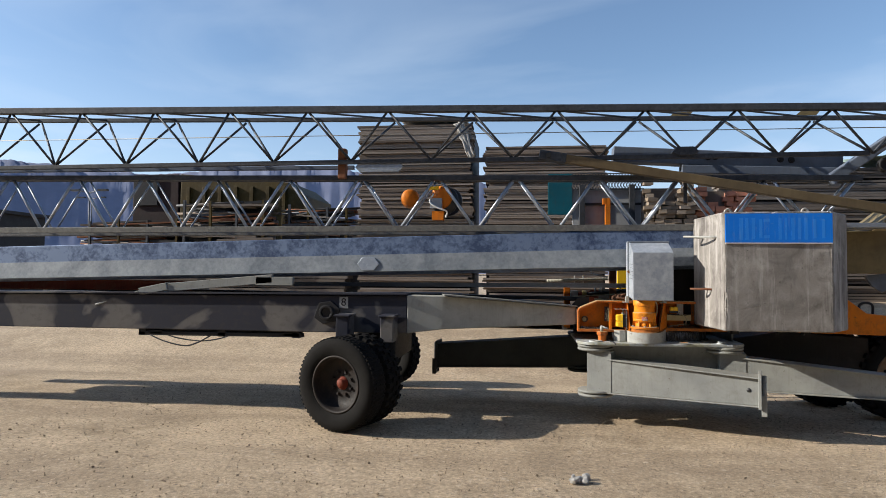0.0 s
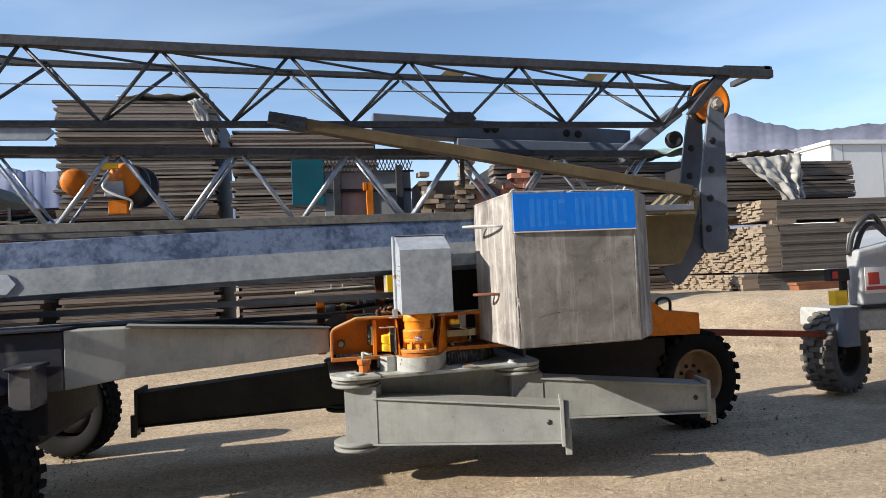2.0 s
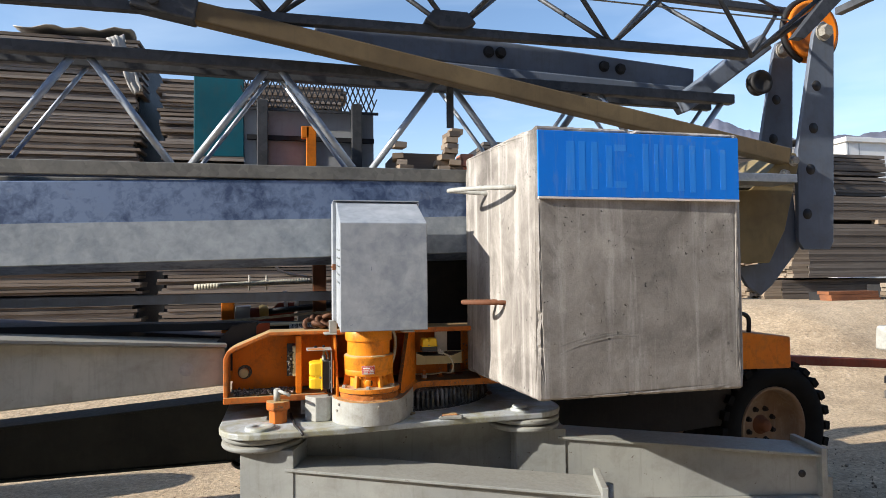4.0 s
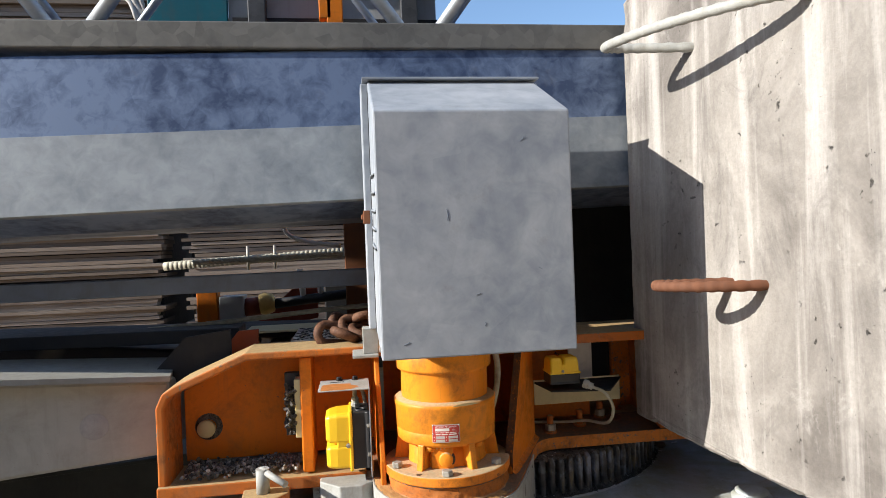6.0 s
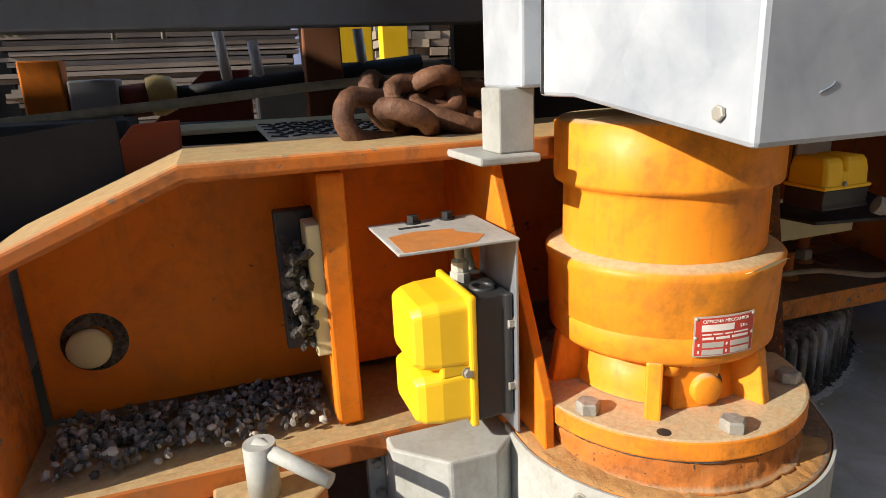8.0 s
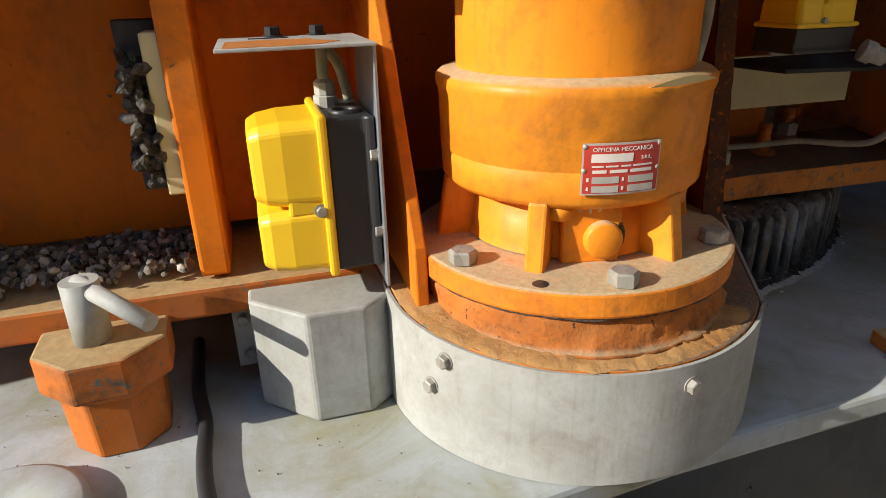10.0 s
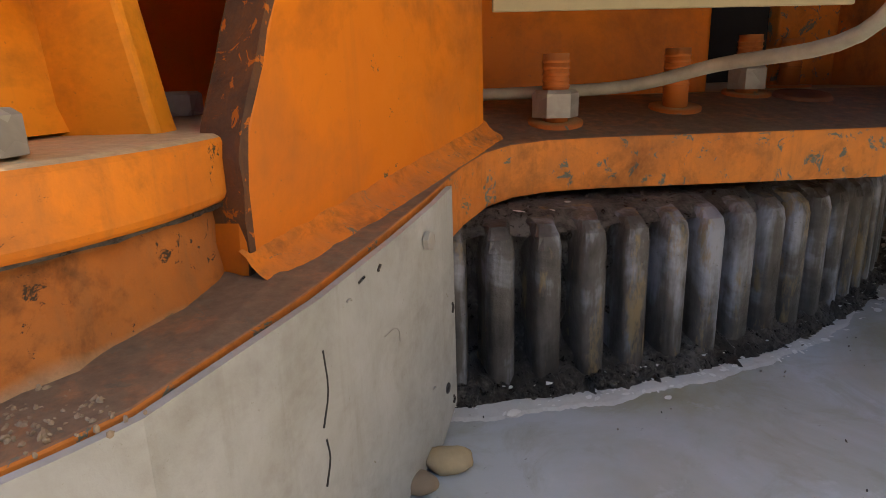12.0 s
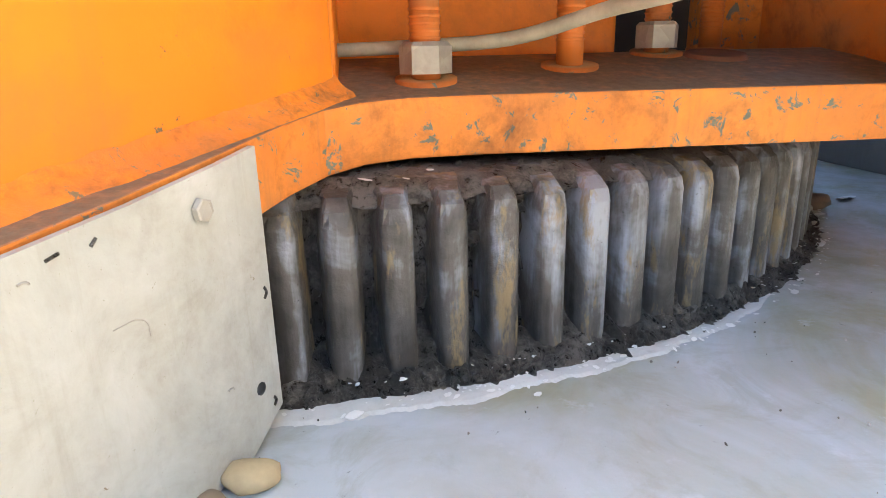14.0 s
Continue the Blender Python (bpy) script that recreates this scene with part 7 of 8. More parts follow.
for lx in (3.45, 4.2):
    solid("lifting_loop", M_ZINC, cw, lambda bm: pipe(bm, [(lx - 0.03, 7.8, 2.2), (lx - 0.03, 7.8, 2.27), (lx, 7.8, 2.3), (lx + 0.03, 7.8, 2.27), (lx + 0.03, 7.8, 2.2)], 0.012, 8), "steel lifting loop")
for k in range(4):
    solid("scratch", M_INK_DULL, cw, lambda bm: pipe(bm, [(x + 0.008 * k * (k % 3), y + 0.0009, z - 0.009 * k) for x, y, z in SCR1[(k % 2):]], 0.0004 + 0.0001 * (k % 3), 4, 6), "pale arc scratch")
for lx in (3.55, 4.0, 4.25):
    solid("mount_lug", M_DARK, cw, lambda bm: box(bm, (lx - 0.03, 7.9, 1.0), (lx + 0.03, 7.98, 1.08)))


# ---- chain, cables and small parts on the crane ----
def link(bm, c, q, a=0.044, b=0.026, r=0.0125):
    pts = []
    for k in range(16):
        t = 2 * math.pi * k / 16
        x = (a - b) * (1 if math.cos(t) > 0 else -1) + b * math.cos(t)
        pts.append(Vector(c) + q @ Vector((x, b * math.sin(t), 0)))
    n = 8
    rings = []
    for i, p in enumerate(pts):
        d = (pts[(i + 1) % 16] - pts[i - 1]).normalized()
        up = q @ Vector((0, 0, 1))
        s = d.cross(up).normalized()
        rings.append([bm.verts.new(p + (s * math.cos(2 * math.pi * k / n) + up * math.sin(2 * math.pi * k / n)) * r) for k in range(n)])
    for i in range(16):
        A, B = rings[i], rings[(i + 1) % 16]
        for k in range(n):
            f = bm.faces.new((A[k], A[(k + 1) % n], B[(k + 1) % n], B[k]))
            f.smooth = True


chain = tagged(thing("chain", (2.42, 8.28, 1.325)), "coil of heavy rusty chain on the orange flange", "chain")
for c, e in (((2.375, 8.255, 1.345), (75, 10, 20)), ((2.41, 8.235, 1.343), (15, 20, 60)), ((2.44, 8.265, 1.365), (50, 0, 10)), ((2.465, 8.25, 1.345), (10, 20, -20)), ((2.4, 8.3, 1.36), (70, 20, 50)), ((2.455, 8.3, 1.37), (0, 30, 100)), ((2.49, 8.28, 1.35), (80, 0, 0))):
    solid("chain_link", M_CHAIN, chain, lambda bm: link(bm, c, Euler([radians(v) for v in e]).to_matrix()))
chain.location.x += 0.012
motor.location.x -= 0.005
motor.location.y -= 0.004


# ---- background: timber stacks ----
def board_stack(name, x0, x1, y0, y1, z0, z1, board_h, mat, label, layers=None, seed=1, jitter=0.04):
    """A stack of long boards; each board of the front row is a part, the rest is one block behind."""
    rng = random.Random(seed)
    st = tagged(thing(name, ((x0 + x1) / 2, (y0 + y1) / 2, z0)), label, "timber stack", "timber stacks")
    unit = bmesh.new()
    box(unit, (-0.5, -0.5, -0.5), (0.5, 0.5, 0.5))
    me = bpy.data.meshes.new("board")
    unit.to_mesh(me)
    unit.free()
    me.materials.append(mat)
    depth = min(0.45, (y1 - y0) / 2)
    z = z0
    k = 0
    while z < z1 - board_h * 0.5:
        k += 1
        gap = 0.9 * board_h if layers and k % layers == 0 else board_h * rng.choice((0.04, 0.08, 0.12, 0.3))
        h = board_h * rng.uniform(0.85, 1.1)
        a = x0 + rng.uniform(0, jitter)
        b = x1 - rng.uniform(0, jitter)
        ob = new("board", me)
        ob.parent = st
        yj = rng.uniform(-0.03, 0.03)
        ob.location = Vector(((a + b) / 2, y0 + depth / 2 + yj, z + h / 2)) - st.location
        ob.rotation_euler = (0, rng.uniform(-0.004, 0.004), rng.uniform(-0.006, 0.006))
        ob.scale = (b - a, depth, h)
        z += h + gap
    # Core coloured near-black, so the gaps between boards hold painted shade.
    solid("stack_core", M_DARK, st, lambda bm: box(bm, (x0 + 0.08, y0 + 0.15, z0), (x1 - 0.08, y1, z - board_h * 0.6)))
    return st


board_stack("timber_stack", -2.17, 0.36, 14.0, 16.5, 0.6, 4.75, 0.038, M_WOOD, "tall stack of weathered brown formwork boards", 17, 1, 0.14)
board_stack("timber_stack", 0.52, 3.1, 14.0, 16.5, 0.6, 4.25, 0.038, M_WOOD, "stack of weathered brown formwork boards under a sheet", 14, 2, 0.16)
for (a, b, y0, y1) in ((-2.0, 0.2, 14.1, 16.0), (0.6, 3.0, 14.1, 16.0)):
    bm = bmesh.new()
    for xx in np.linspace(a, b, 4):
        box(bm, (xx - 0.05, y0, 0.47), (xx + 0.05, y1, 0.6))
    tagged(part("bearer", bm, M_WOOD, None), "wooden bearers under the timber stack", "bearer", kind="stuff")

# right-hand stacks: sawn boards with pale ends
board_stack("timber_stack", 6.2, 12.6, 17.5, 19.5, 0.9, 4.3, 0.06, M_WOOD_GREY, "grey weathered board stack behind the crane", 7, 5, 0.05)
board_stack("timber_stack", 10.4, 14.5, 15.5, 17.0, 2.6, 3.95, 0.06, M_WOOD_GREY, "dark grey board stack topped with torn plastic", 6, 6, 0.05)


def end_stack(name, x0, x1, y0, y1, z0, z1, bw, bh, label, seed):
    """Boards lying along y and x: pale sawn ends show on the left face."""
    rng = random.Random(seed)
    st = tagged(thing(name, ((x0 + x1) / 2, (y0 + y1) / 2, z0)), label, "timber stack", "timber stacks")
    unit = bmesh.new()
    box(unit, (-0.5, -0.5, -0.5), (0.5, 0.5, 0.5))
    pale = bpy.data.meshes.new("board_end")
    unit.to_mesh(pale)
    unit.free()
    pale.materials.append(M_WOOD_PALE)
    unit = bmesh.new()
    box(unit, (-0.5, -0.5, -0.5), (0.5, 0.5, 0.5))
    grey = bpy.data.meshes.new("board")
    unit.to_mesh(grey)
    unit.free()
    grey.materials.append(M_WOOD_GREY)
    z = z0
    while z < z1 - bh * 0.5:
        h = bh * rng.uniform(0.9, 1.05)
        y = y0
        first = True
        while y < y1 - 0.02:
            w = bw * rng.uniform(0.85, 1.1)
            ob = new("board_end", pale)
            ob.parent = st
            p = rng.uniform(0, 0.12)
            ob.location = Vector((x0 + p + 0.2, y + w / 2, z + h / 2)) - st.location
            ob.scale = (0.4, w * 0.97, h * 0.95)
            y += w
        ob = new("board", grey)
        ob.parent = st
        ob.location = Vector(((x0 + 0.42 + x1) / 2, y0 + 0.1, z + h / 2)) - st.location
        ob.scale = (x1 - x0 - 0.42 - rng.uniform(0, 0.05), 0.2 + rng.uniform(-0.02, 0.02), h * 0.93)
        z += h
    solid("stack_core", M_WOOD_GREY, st, lambda bm: box(bm, (x0 + 0.3, y0 + 0.12, z0), (x1 - 0.06, y1, z - 0.03)))
    return st


end_stack("timber_stack", 11.25, 15.2, 14.7, 17.6, 1.38, 2.4, 0.16, 0.045, "stack of grey boards with pale sawn ends", 21)
end_stack("timber_stack", 11.25, 15.0, 14.75, 15.9, 2.48, 2.92, 0.16, 0.045, "upper pack of dark boards with pale sawn ends", 22)
end_stack("timber_stack", 10.75, 14.8, 14.8, 18.4, 0.8, 1.34, 0.17, 0.05, "lowest pack of boards with pale sawn ends on the ground", 23)
for xx in (11.5, 13.3):
    tagged(solid("bearer", M_WOOD_PALE, None, lambda bm: box(bm, (xx, 14.68, 2.4), (xx + 0.6, 14.83, 2.48))), "pale wooden spacer between board packs", "spacer")


def rumpled(name, pts, mat, label, cat, nu=56, nv=44, amp=0.12, seed=0, fold=0.0):
    """A rumpled sheet stretched between four corners."""
    a, b, c, d = [Vector(p) for p in pts]
    verts, faces = [], []
    for j in range(nv + 1):
        for i in range(nu + 1):
            u, v = i / nu, j / nv
            p = (a * (1 - u) + b * u) * (1 - v) + (d * (1 - u) + c * u) * v
            p.y -= fold * (0.3 + v) * noise.noise(Vector((u * 9 + 2.5 * v, v * 0.8, seed)))
            k = Vector((u * 5 + seed, v * 4, seed))
            p += Vector((noise.noise(k), noise.noise(k + Vector((7, 0, 0))), noise.noise(k + Vector((0, 9, 0))))) * amp
            k *= 2.7
            p += Vector((noise.noise(k), noise.noise(k + Vector((7, 0, 0))), noise.noise(k + Vector((0, 9, 0))))) * amp * 0.45
            verts.append(tuple(p))
    w = nu + 1
    for j in range(nv):
        for i in range(nu):
            faces.append((j * w + i, j * w + i + 1, (j + 1) * w + i + 1, (j + 1) * w + i))
    me = bpy.data.meshes.new(name)
    me.from_pydata(verts, [], faces)
    me.materials.append(mat)
    for p in me.polygons:
        p.use_smooth = True
    ob = new(name, me)
    mod = ob.modifiers.new("thick", "SOLIDIFY")
    mod.thickness = 0.012
    return tagged(ob, label, cat)


rumpled("tarpaulin", [(11.2, 15.25, 3.92), (12.8, 15.2, 4.02), (12.75, 15.1, 2.95), (12.2, 15.1, 2.95)], M_TARP, "torn pale plastic sheet hanging over the boards", "tarpaulin", amp=0.07, seed=2, fold=0.22)
rumpled("tarpaulin", [(11.2, 15.3, 4.05), (12.9, 15.3, 4.15), (12.9, 16.4, 4.1), (11.2, 16.4, 4.1)], M_TARP, "rumpled pale plastic sheet on top of the boards", "tarpaulin", amp=0.12, seed=3)
rumpled("tarpaulin", [(7.8, 17.3, 4.4), (12.0, 17.3, 4.6), (12.0, 19.0, 4.7), (7.8, 19.0, 4.4)], M_GREENTARP, "pale green sheet over the board stack", "tarpaulin", amp=0.2, seed=5)
rumpled("tarpaulin", [(-0.08, 13.97, 4.74), (0.12, 13.97, 4.8), (0.36, 13.96, 4.05), (0.24, 13.97, 4.0)], M_TARP, "torn white sheet at the corner of the timber stack", "tarpaulin", 12, 12, 0.04, 8)
rumpled("tarpaulin", [(-1.2, 14.0, 4.83), (0.2, 14.0, 4.9), (0.2, 15.5, 4.9), (-1.2, 15.5, 4.85)], M_TARP, "pale sheet lying on the tall timber stack", "tarpaulin", 14, 10, 0.06, 9)
board_stack("timber_stack", 11.3, 12.4, 13.9, 14.4, 0.98, 1.2, 0.06, M_RUST, "low stack of rusty mesh panels on the ground", None, 31, 0.06)
board_stack("timber_stack", 12.6, 13.7, 13.8, 14.4, 0.98, 1.3, 0.07, M_WOOD_PALE, "low pile of short sawn boards on the ground", None, 32, 0.08)


# palletised brick and offcut piles behind the crane
def pile(name, x0, x1, y0, y1, h, mat, label, cat, seed, w, hh, rough):
    """Courses of bricks or offcuts laid one over another on a pallet."""
    rng = random.Random(seed)
    hp = tagged(thing(name, ((x0 + x1) / 2, (y0 + y1) / 2, 0)), label, cat)
    unit = bmesh.new()
    box(unit, (-0.5, -0.5, -0.5), (0.5, 0.5, 0.5))
    me = bpy.data.meshes.new("brick")
    unit.to_mesh(me)
    unit.free()
    me.materials.append(mat)
    z = 1.3
    while z < h:
        x = x0 + rng.uniform(0, 0.5) * w
        while x < x1 - 0.4 * w:
            bw = w * rng.uniform(0.8, 1.1)
            top = h * (0.9 + 0.1 * math.sin(x * 5 + seed))
            if z < top:
                ob = new("brick", me)
                ob.parent = hp
                ob.location = Vector((x + bw / 2, y0 + 0.15 + rng.uniform(-1, 1) * rough, z + hh / 2)) - hp.location
                ob.rotation_euler = (rng.uniform(-1, 1) * rough, rng.uniform(-1, 1) * rough, rng.uniform(-1, 1) * rough * 2)
                ob.scale = (bw * 0.95, 0.3, hh * rng.uniform(0.85, 0.98))
            x += bw
        z += hh
    solid("core", M_WOOD, hp, lambda bm: box(bm, (x0 + 0.06, y0 + 0.2, 0), (x1 - 0.06, y1, h * 0.9)))
    return hp


pile("offcut_pile", 3.75, 4.75, 14.0, 15.2, 3.75, M_WOOD_PALE, "pile of pale timber offcuts behind the crane", "offcut pile", 3, 0.2, 0.085, 0.08)
pile("brick_pile", 4.8, 5.9, 14.2, 15.2, 3.7, M_BRICK, "pile of red bricks behind the crane", "brick pile", 4, 0.2, 0.1, 0.06)

# ---- machinery on the far side of the crane ----
hoist_cab = tagged(thing("equipment_cabin", (2.4, 9.25, 1.6)), "grey sheet cabin with expanded mesh edge on the crane", "cabin")
solid("panel", M_SHEET, hoist_cab, lambda bm: box(bm, (1.98, 9.22, 1.82), (2.84, 9.26, 2.72)), "", 0.004)
for px in (2.1, 2.72):
    solid("post", M_GALV_DARKENED, hoist_cab, lambda bm: box(bm, (px - 0.035, 9.16, 1.8), (px + 0.035, 9.22, 2.76)), "", 0.004)
solid("mid_rail", M_DARK, hoist_cab, lambda bm: box(bm, (2.0, 9.19, 2.5), (2.84, 9.22, 2.53)))


def mesh_band(bm):
    n = 24
    w = 0.88 / n
    for row in range(4):
        z = 2.71 + row * 0.047
        for i in range(n):
            x = 1.98 + w * (i + (0.5 if row % 2 else 0))
            for s in (-1, 1):
                bar(bm, (x, 9.19, z), (x + s * w / 2, 9.19, z + 0.047), 0.004, 0.009)


solid("expanded_mesh", M_GALV_DARKENED, hoist_cab, mesh_band, "expanded metal mesh strip")
solid("mesh_frame", M_GALV_DARKENED, hoist_cab, lambda bm: (box(bm, (1.97, 9.185, 2.695), (2.87, 9.2, 2.712)), box(bm, (1.97, 9.185, 2.9), (2.87, 9.2, 2.91))))
solid("teal_door", M_CYAN, hoist_cab, lambda bm: box(bm, (1.67, 9.2, 2.38), (1.98, 9.225, 2.91)), "chipped teal steel panel", 0.004)
solid("orange_post", M_ORANGE, hoist_cab, lambda bm: (box(bm, (2.38, 9.1, 1.82), (2.445, 9.16, 2.58)), box(bm, (2.35, 9.1, 2.5), (2.4, 9.15, 2.58))), "orange steel post", 0.004)

trolley = tagged(thing("hoist_motor", (0.3, 8.5, 2.2)), "orange winch motor with a dark cable reel", "winch")
solid("reel", M_BLACK, trolley, lambda bm: lathe(bm, (0.42, 8.4, 2.48), (0.3, 1, 0), [(0, 0), (0.17, 0), (0.17, 0.02), (0.11, 0.03), (0.11, 0.12), (0.17, 0.13), (0.17, 0.15), (0, 0.15)], 32))
solid("reel_cover", M_ORANGE, trolley, lambda bm: lathe(bm, (0.38, 8.38, 2.52), (0.3, 1, 0), [(0, -0.02), (0.13, -0.01), (0.14, 0.02), (0, 0.03)], 28), "orange reel cover")
solid("control_box", M_CABINET, trolley, lambda bm: box(bm, (0.26, 8.3, 2.38), (0.4, 8.38, 2.5)), "", 0.005)
solid("base_box", M_ORANGE, trolley, lambda bm: box(bm, (0.28, 8.32, 2.24), (0.42, 8.42, 2.35)), "orange base box", 0.006)
solid("yellow_cap", M_YELLOW, trolley, lambda bm: box(bm, (0.24, 8.3, 2.6), (0.36, 8.34, 2.64)), "", 0.004)
solid("hose", M_WHITE, trolley, lambda bm: pipe(bm, [(0.3, 8.3, 2.55), (0.26, 8.28, 2.45), (0.36, 8.27, 2.38), (0.46, 8.28, 2.34), (0.45, 8.3, 2.27)], 0.01, 8))
solid("motor_body", M_ORANGE, trolley, lambda bm: lathe(bm, (-0.05, 8.7, 2.53), (0.2, -1, 0), [(0, 0), (0.11, 0.0), (0.11, 0.2), (0.08, 0.24), (0, 0.24)], 28), "ribbed orange motor")

# posts, ropes and fittings seen under the mast
def upright(name, mat, x0, x1, y, z0, z1, label):
    tagged(solid(name, mat, None, lambda bm: box(bm, (x0, y, z0), (x1, y + 0.06, z1)), "", 0.004), label, "upright")


upright("orange_upright", M_ORANGE, 1.86, 1.935, 9.0, 0.95, 1.45, "orange steel upright on the far side of the crane")
upright("dark_upright", M_RUST, 2.415, 2.5, 9.0, 0.95, 1.78, "dark rusty upright under the mast")
upright("yellow_upright", M_YELLOW, 2.6, 2.72, 9.6, 0.9, 1.9, "bright yellow steel post beyond the crane")
upright("yellow_upright", M_YELLOW, 2.83, 2.93, 9.9, 0.9, 1.6, "lower yellow steel post beyond the crane")
# Dark beam added to cover the posts' lower ends with gloom.
solid("far_side_beam", M_DARK, crane, lambda bm: box(bm, (2.32, 9.28, 0.96), (4.2, 9.36, 1.43)), "dark cover beam added beyond the slewing frame", 0.006)
rope = tagged(thing("wire_rope", (2.1, 9.06, 1.54)), "pale worn steel rope lying along the rail", "rope")


def strand(bm, ph):
    pts = []
    for i in range(90):
        f = i / 89
        x = 1.84 + 0.57 * f
        a = ph + f * 60
        pts.append((x, 9.06 + 0.007 * math.cos(a), 1.542 + 0.012 * f + 0.007 * math.sin(a)))
    pipe(bm, pts, 0.006, 6, 1)


for ph in (0.0, 2.09, 4.19):
    solid("strand", M_CABLE, rope, lambda bm: strand(bm, ph))
tagged(solid("hanging_cable", M_BLACK, None, lambda bm: pipe(bm, [(2.18, 9.06, 1.84), (2.18, 9.06, 1.74), (2.185, 9.055, 1.7)], 0.016, 10)), "black cable hanging from the mast", "cable")
tagged(solid("hose_fitting", M_SILVER, None, lambda bm: (lathe(bm, (2.185, 9.055, 1.66), (0, 0, 1), [(0, 0), (0.01, 0), (0.014, 0.012), (0.014, 0.03), (0.011, 0.034), (0.011, 0.045), (0, 0.045)], 12), pipe(bm, [(2.185, 9.055, 1.66), (2.21, 9.05, 1.63), (2.28, 9.04, 1.605), (2.4, 9.03, 1.585)], 0.009, 8))), "bright metal hose fitting with a bent pipe", "hose fitting")
valve = tagged(thing("valve_block", (2.1, 9.0, 1.3)), "orange and grey hydraulic valve block with a brass cap", "valve")
solid("body", M_SHEET, valve, lambda bm: box(bm, (1.94, 9.0, 1.3), (2.03, 9.1, 1.41)), "", 0.005)
solid("collar", M_RED, valve, lambda bm: tube(bm, (2.02, 9.05, 1.36), (2.09, 9.05, 1.365), 0.035, 16), "red collar")
solid("cap", M_BRASS, valve, lambda bm: lathe(bm, (2.085, 9.05, 1.37), (1, 0, 0.1), [(0.04, 0), (0.045, 0.02), (0.035, 0.05), (0.012, 0.06), (0, 0.06)], 16), "brass cap")
solid("bracket", M_RED, valve, lambda bm: prism(bm, [(2.0, 1.24), (2.3, 1.3), (2.3, 1.42), (2.2, 1.42)], "y", 9.12, 9.14), "", 0.003)
solid("pipe", M_DARK, valve, lambda bm: tube(bm, (2.14, 9.05, 1.37), (2.7, 9.05, 1.42), 0.02, 10))
for px, pz in ((2.25, 1.47), (2.32, 1.45), (2.47, 1.48), (2.56, 1.47)):
    solid("stem", M_SILVER if px > 2.4 else M_INK, valve, lambda bm: tube(bm, (px, 9.05, 1.38), (px - 0.01, 9.05, pz + 0.03), 0.012, 8))

# ---- far left: scaffold store, truck body, sheds, lamps ----
def pole_pile(name, x0, x1, y, z0, z1, label, seed):
    rng = random.Random(seed)
    st = tagged(thing(name, ((x0 + x1) / 2, y, 0)), label, "scaffold pile", "scaffold piles")
    for i in range(110):
        f = rng.random()
        z = z0 + (z1 - z0) * f
        ln = rng.uniform(0.5, 1.9)
        a = x0 + rng.uniform(0, max(0.1, x1 - x0 - ln))
        yy = y + rng.uniform(-0.05, 0.3)
        tilt = rng.uniform(-0.07, 0.07)
        m = rng.choice((M_GALV_DARKENED, M_RUST, M_DARK, M_WOOD, M_WOOD_GREY))
        if rng.random() < 0.5:
            solid("pole", m, st, lambda bm: tube(bm, (a, yy, z), (a + ln, yy + rng.uniform(-0.1, 0.1), z + tilt), rng.uniform(0.02, 0.035), 6))
        else:
            solid("plank", m, st, lambda bm: bar(bm, (a, yy, z), (a + ln, yy + rng.uniform(-0.1, 0.1), z + tilt), 0.18, rng.uniform(0.03, 0.06)))
    for k in range(4):
        x = x0 + (x1 - x0) * (k + 0.5) / 4
        solid("stanchion", M_OCHRE if k % 2 else M_GALV_DARKENED, st, lambda bm: box(bm, (x - 0.025, y - 0.1, z0 - 0.2), (x + 0.025, y - 0.05, z1 + rng.uniform(0, 0.15))))
    # Dark block added as the shade behind tubes and planks.
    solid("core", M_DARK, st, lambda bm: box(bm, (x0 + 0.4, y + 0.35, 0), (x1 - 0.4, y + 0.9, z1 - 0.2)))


board_stack("timber_stack", -5.6, -2.35, 14.1, 16.0, 0.5, 1.9, 0.06, M_WOOD_GREY, "low grey board stack under the scaffold store", 8, 41, 0.15)
board_stack("timber_stack", -9.6, -5.75, 14.6, 16.0, 0.5, 1.75, 0.06, M_WOOD_GREY, "long low stack of dark boards beside the truck body", 8, 42, 0.2)
pole_pile("scaffold_pile", -6.3, -3.9, 14.0, 2.0, 3.1, "rack of grey scaffold tubes and planks", 1)
pole_pile("scaffold_pile", -3.9, -2.2, 14.2, 2.0, 3.0, "rack of grey scaffold tubes beside the timber", 2)
pole_pile("scaffold_pile", -9.5, -6.5, 15.2, 1.8, 2.8, "low rack of scaffold tubes", 3)

truck = tagged(thing("truck_body", (-6.3, 16.5, 1.5)), "ochre steel truck body with a dark front", "truck body")
solid("tub", M_OCHRE, truck, lambda bm: prism(bm, [(-7.3, 2.2), (-3.95, 2.2), (-3.95, 3.5), (-4.4, 3.85), (-7.3, 4.1)], "y", 16.0, 18.0), "", 0.02)
for k in range(7):
    xx = -7.1 + 0.42 * k
    solid("tub_rib", M_OCHRE, truck, lambda bm: box(bm, (xx, 15.93, 2.2), (xx + 0.09, 16.0, 3.75)), "", 0.01)
solid("cab_part", M_MAROON, truck, lambda bm: box(bm, (-8.6, 16.0, 2.2), (-7.35, 18.0, 4.1)), "dark red front part", 0.02)
# Near-black slab set on the cab front as its shadow.
solid("shadow_front", M_DARK, truck, lambda bm: box(bm, (-8.55, 15.95, 3.3), (-7.9, 16.0, 4.05)))
solid("undercarriage", M_DARK, truck, lambda bm: box(bm, (-8.4, 16.3, 0.0), (-4.2, 17.7, 2.2)))

shed = tagged(thing("shed", (-28, 24, 0)), "dark sheet metal shed at the edge of the yard", "shed")
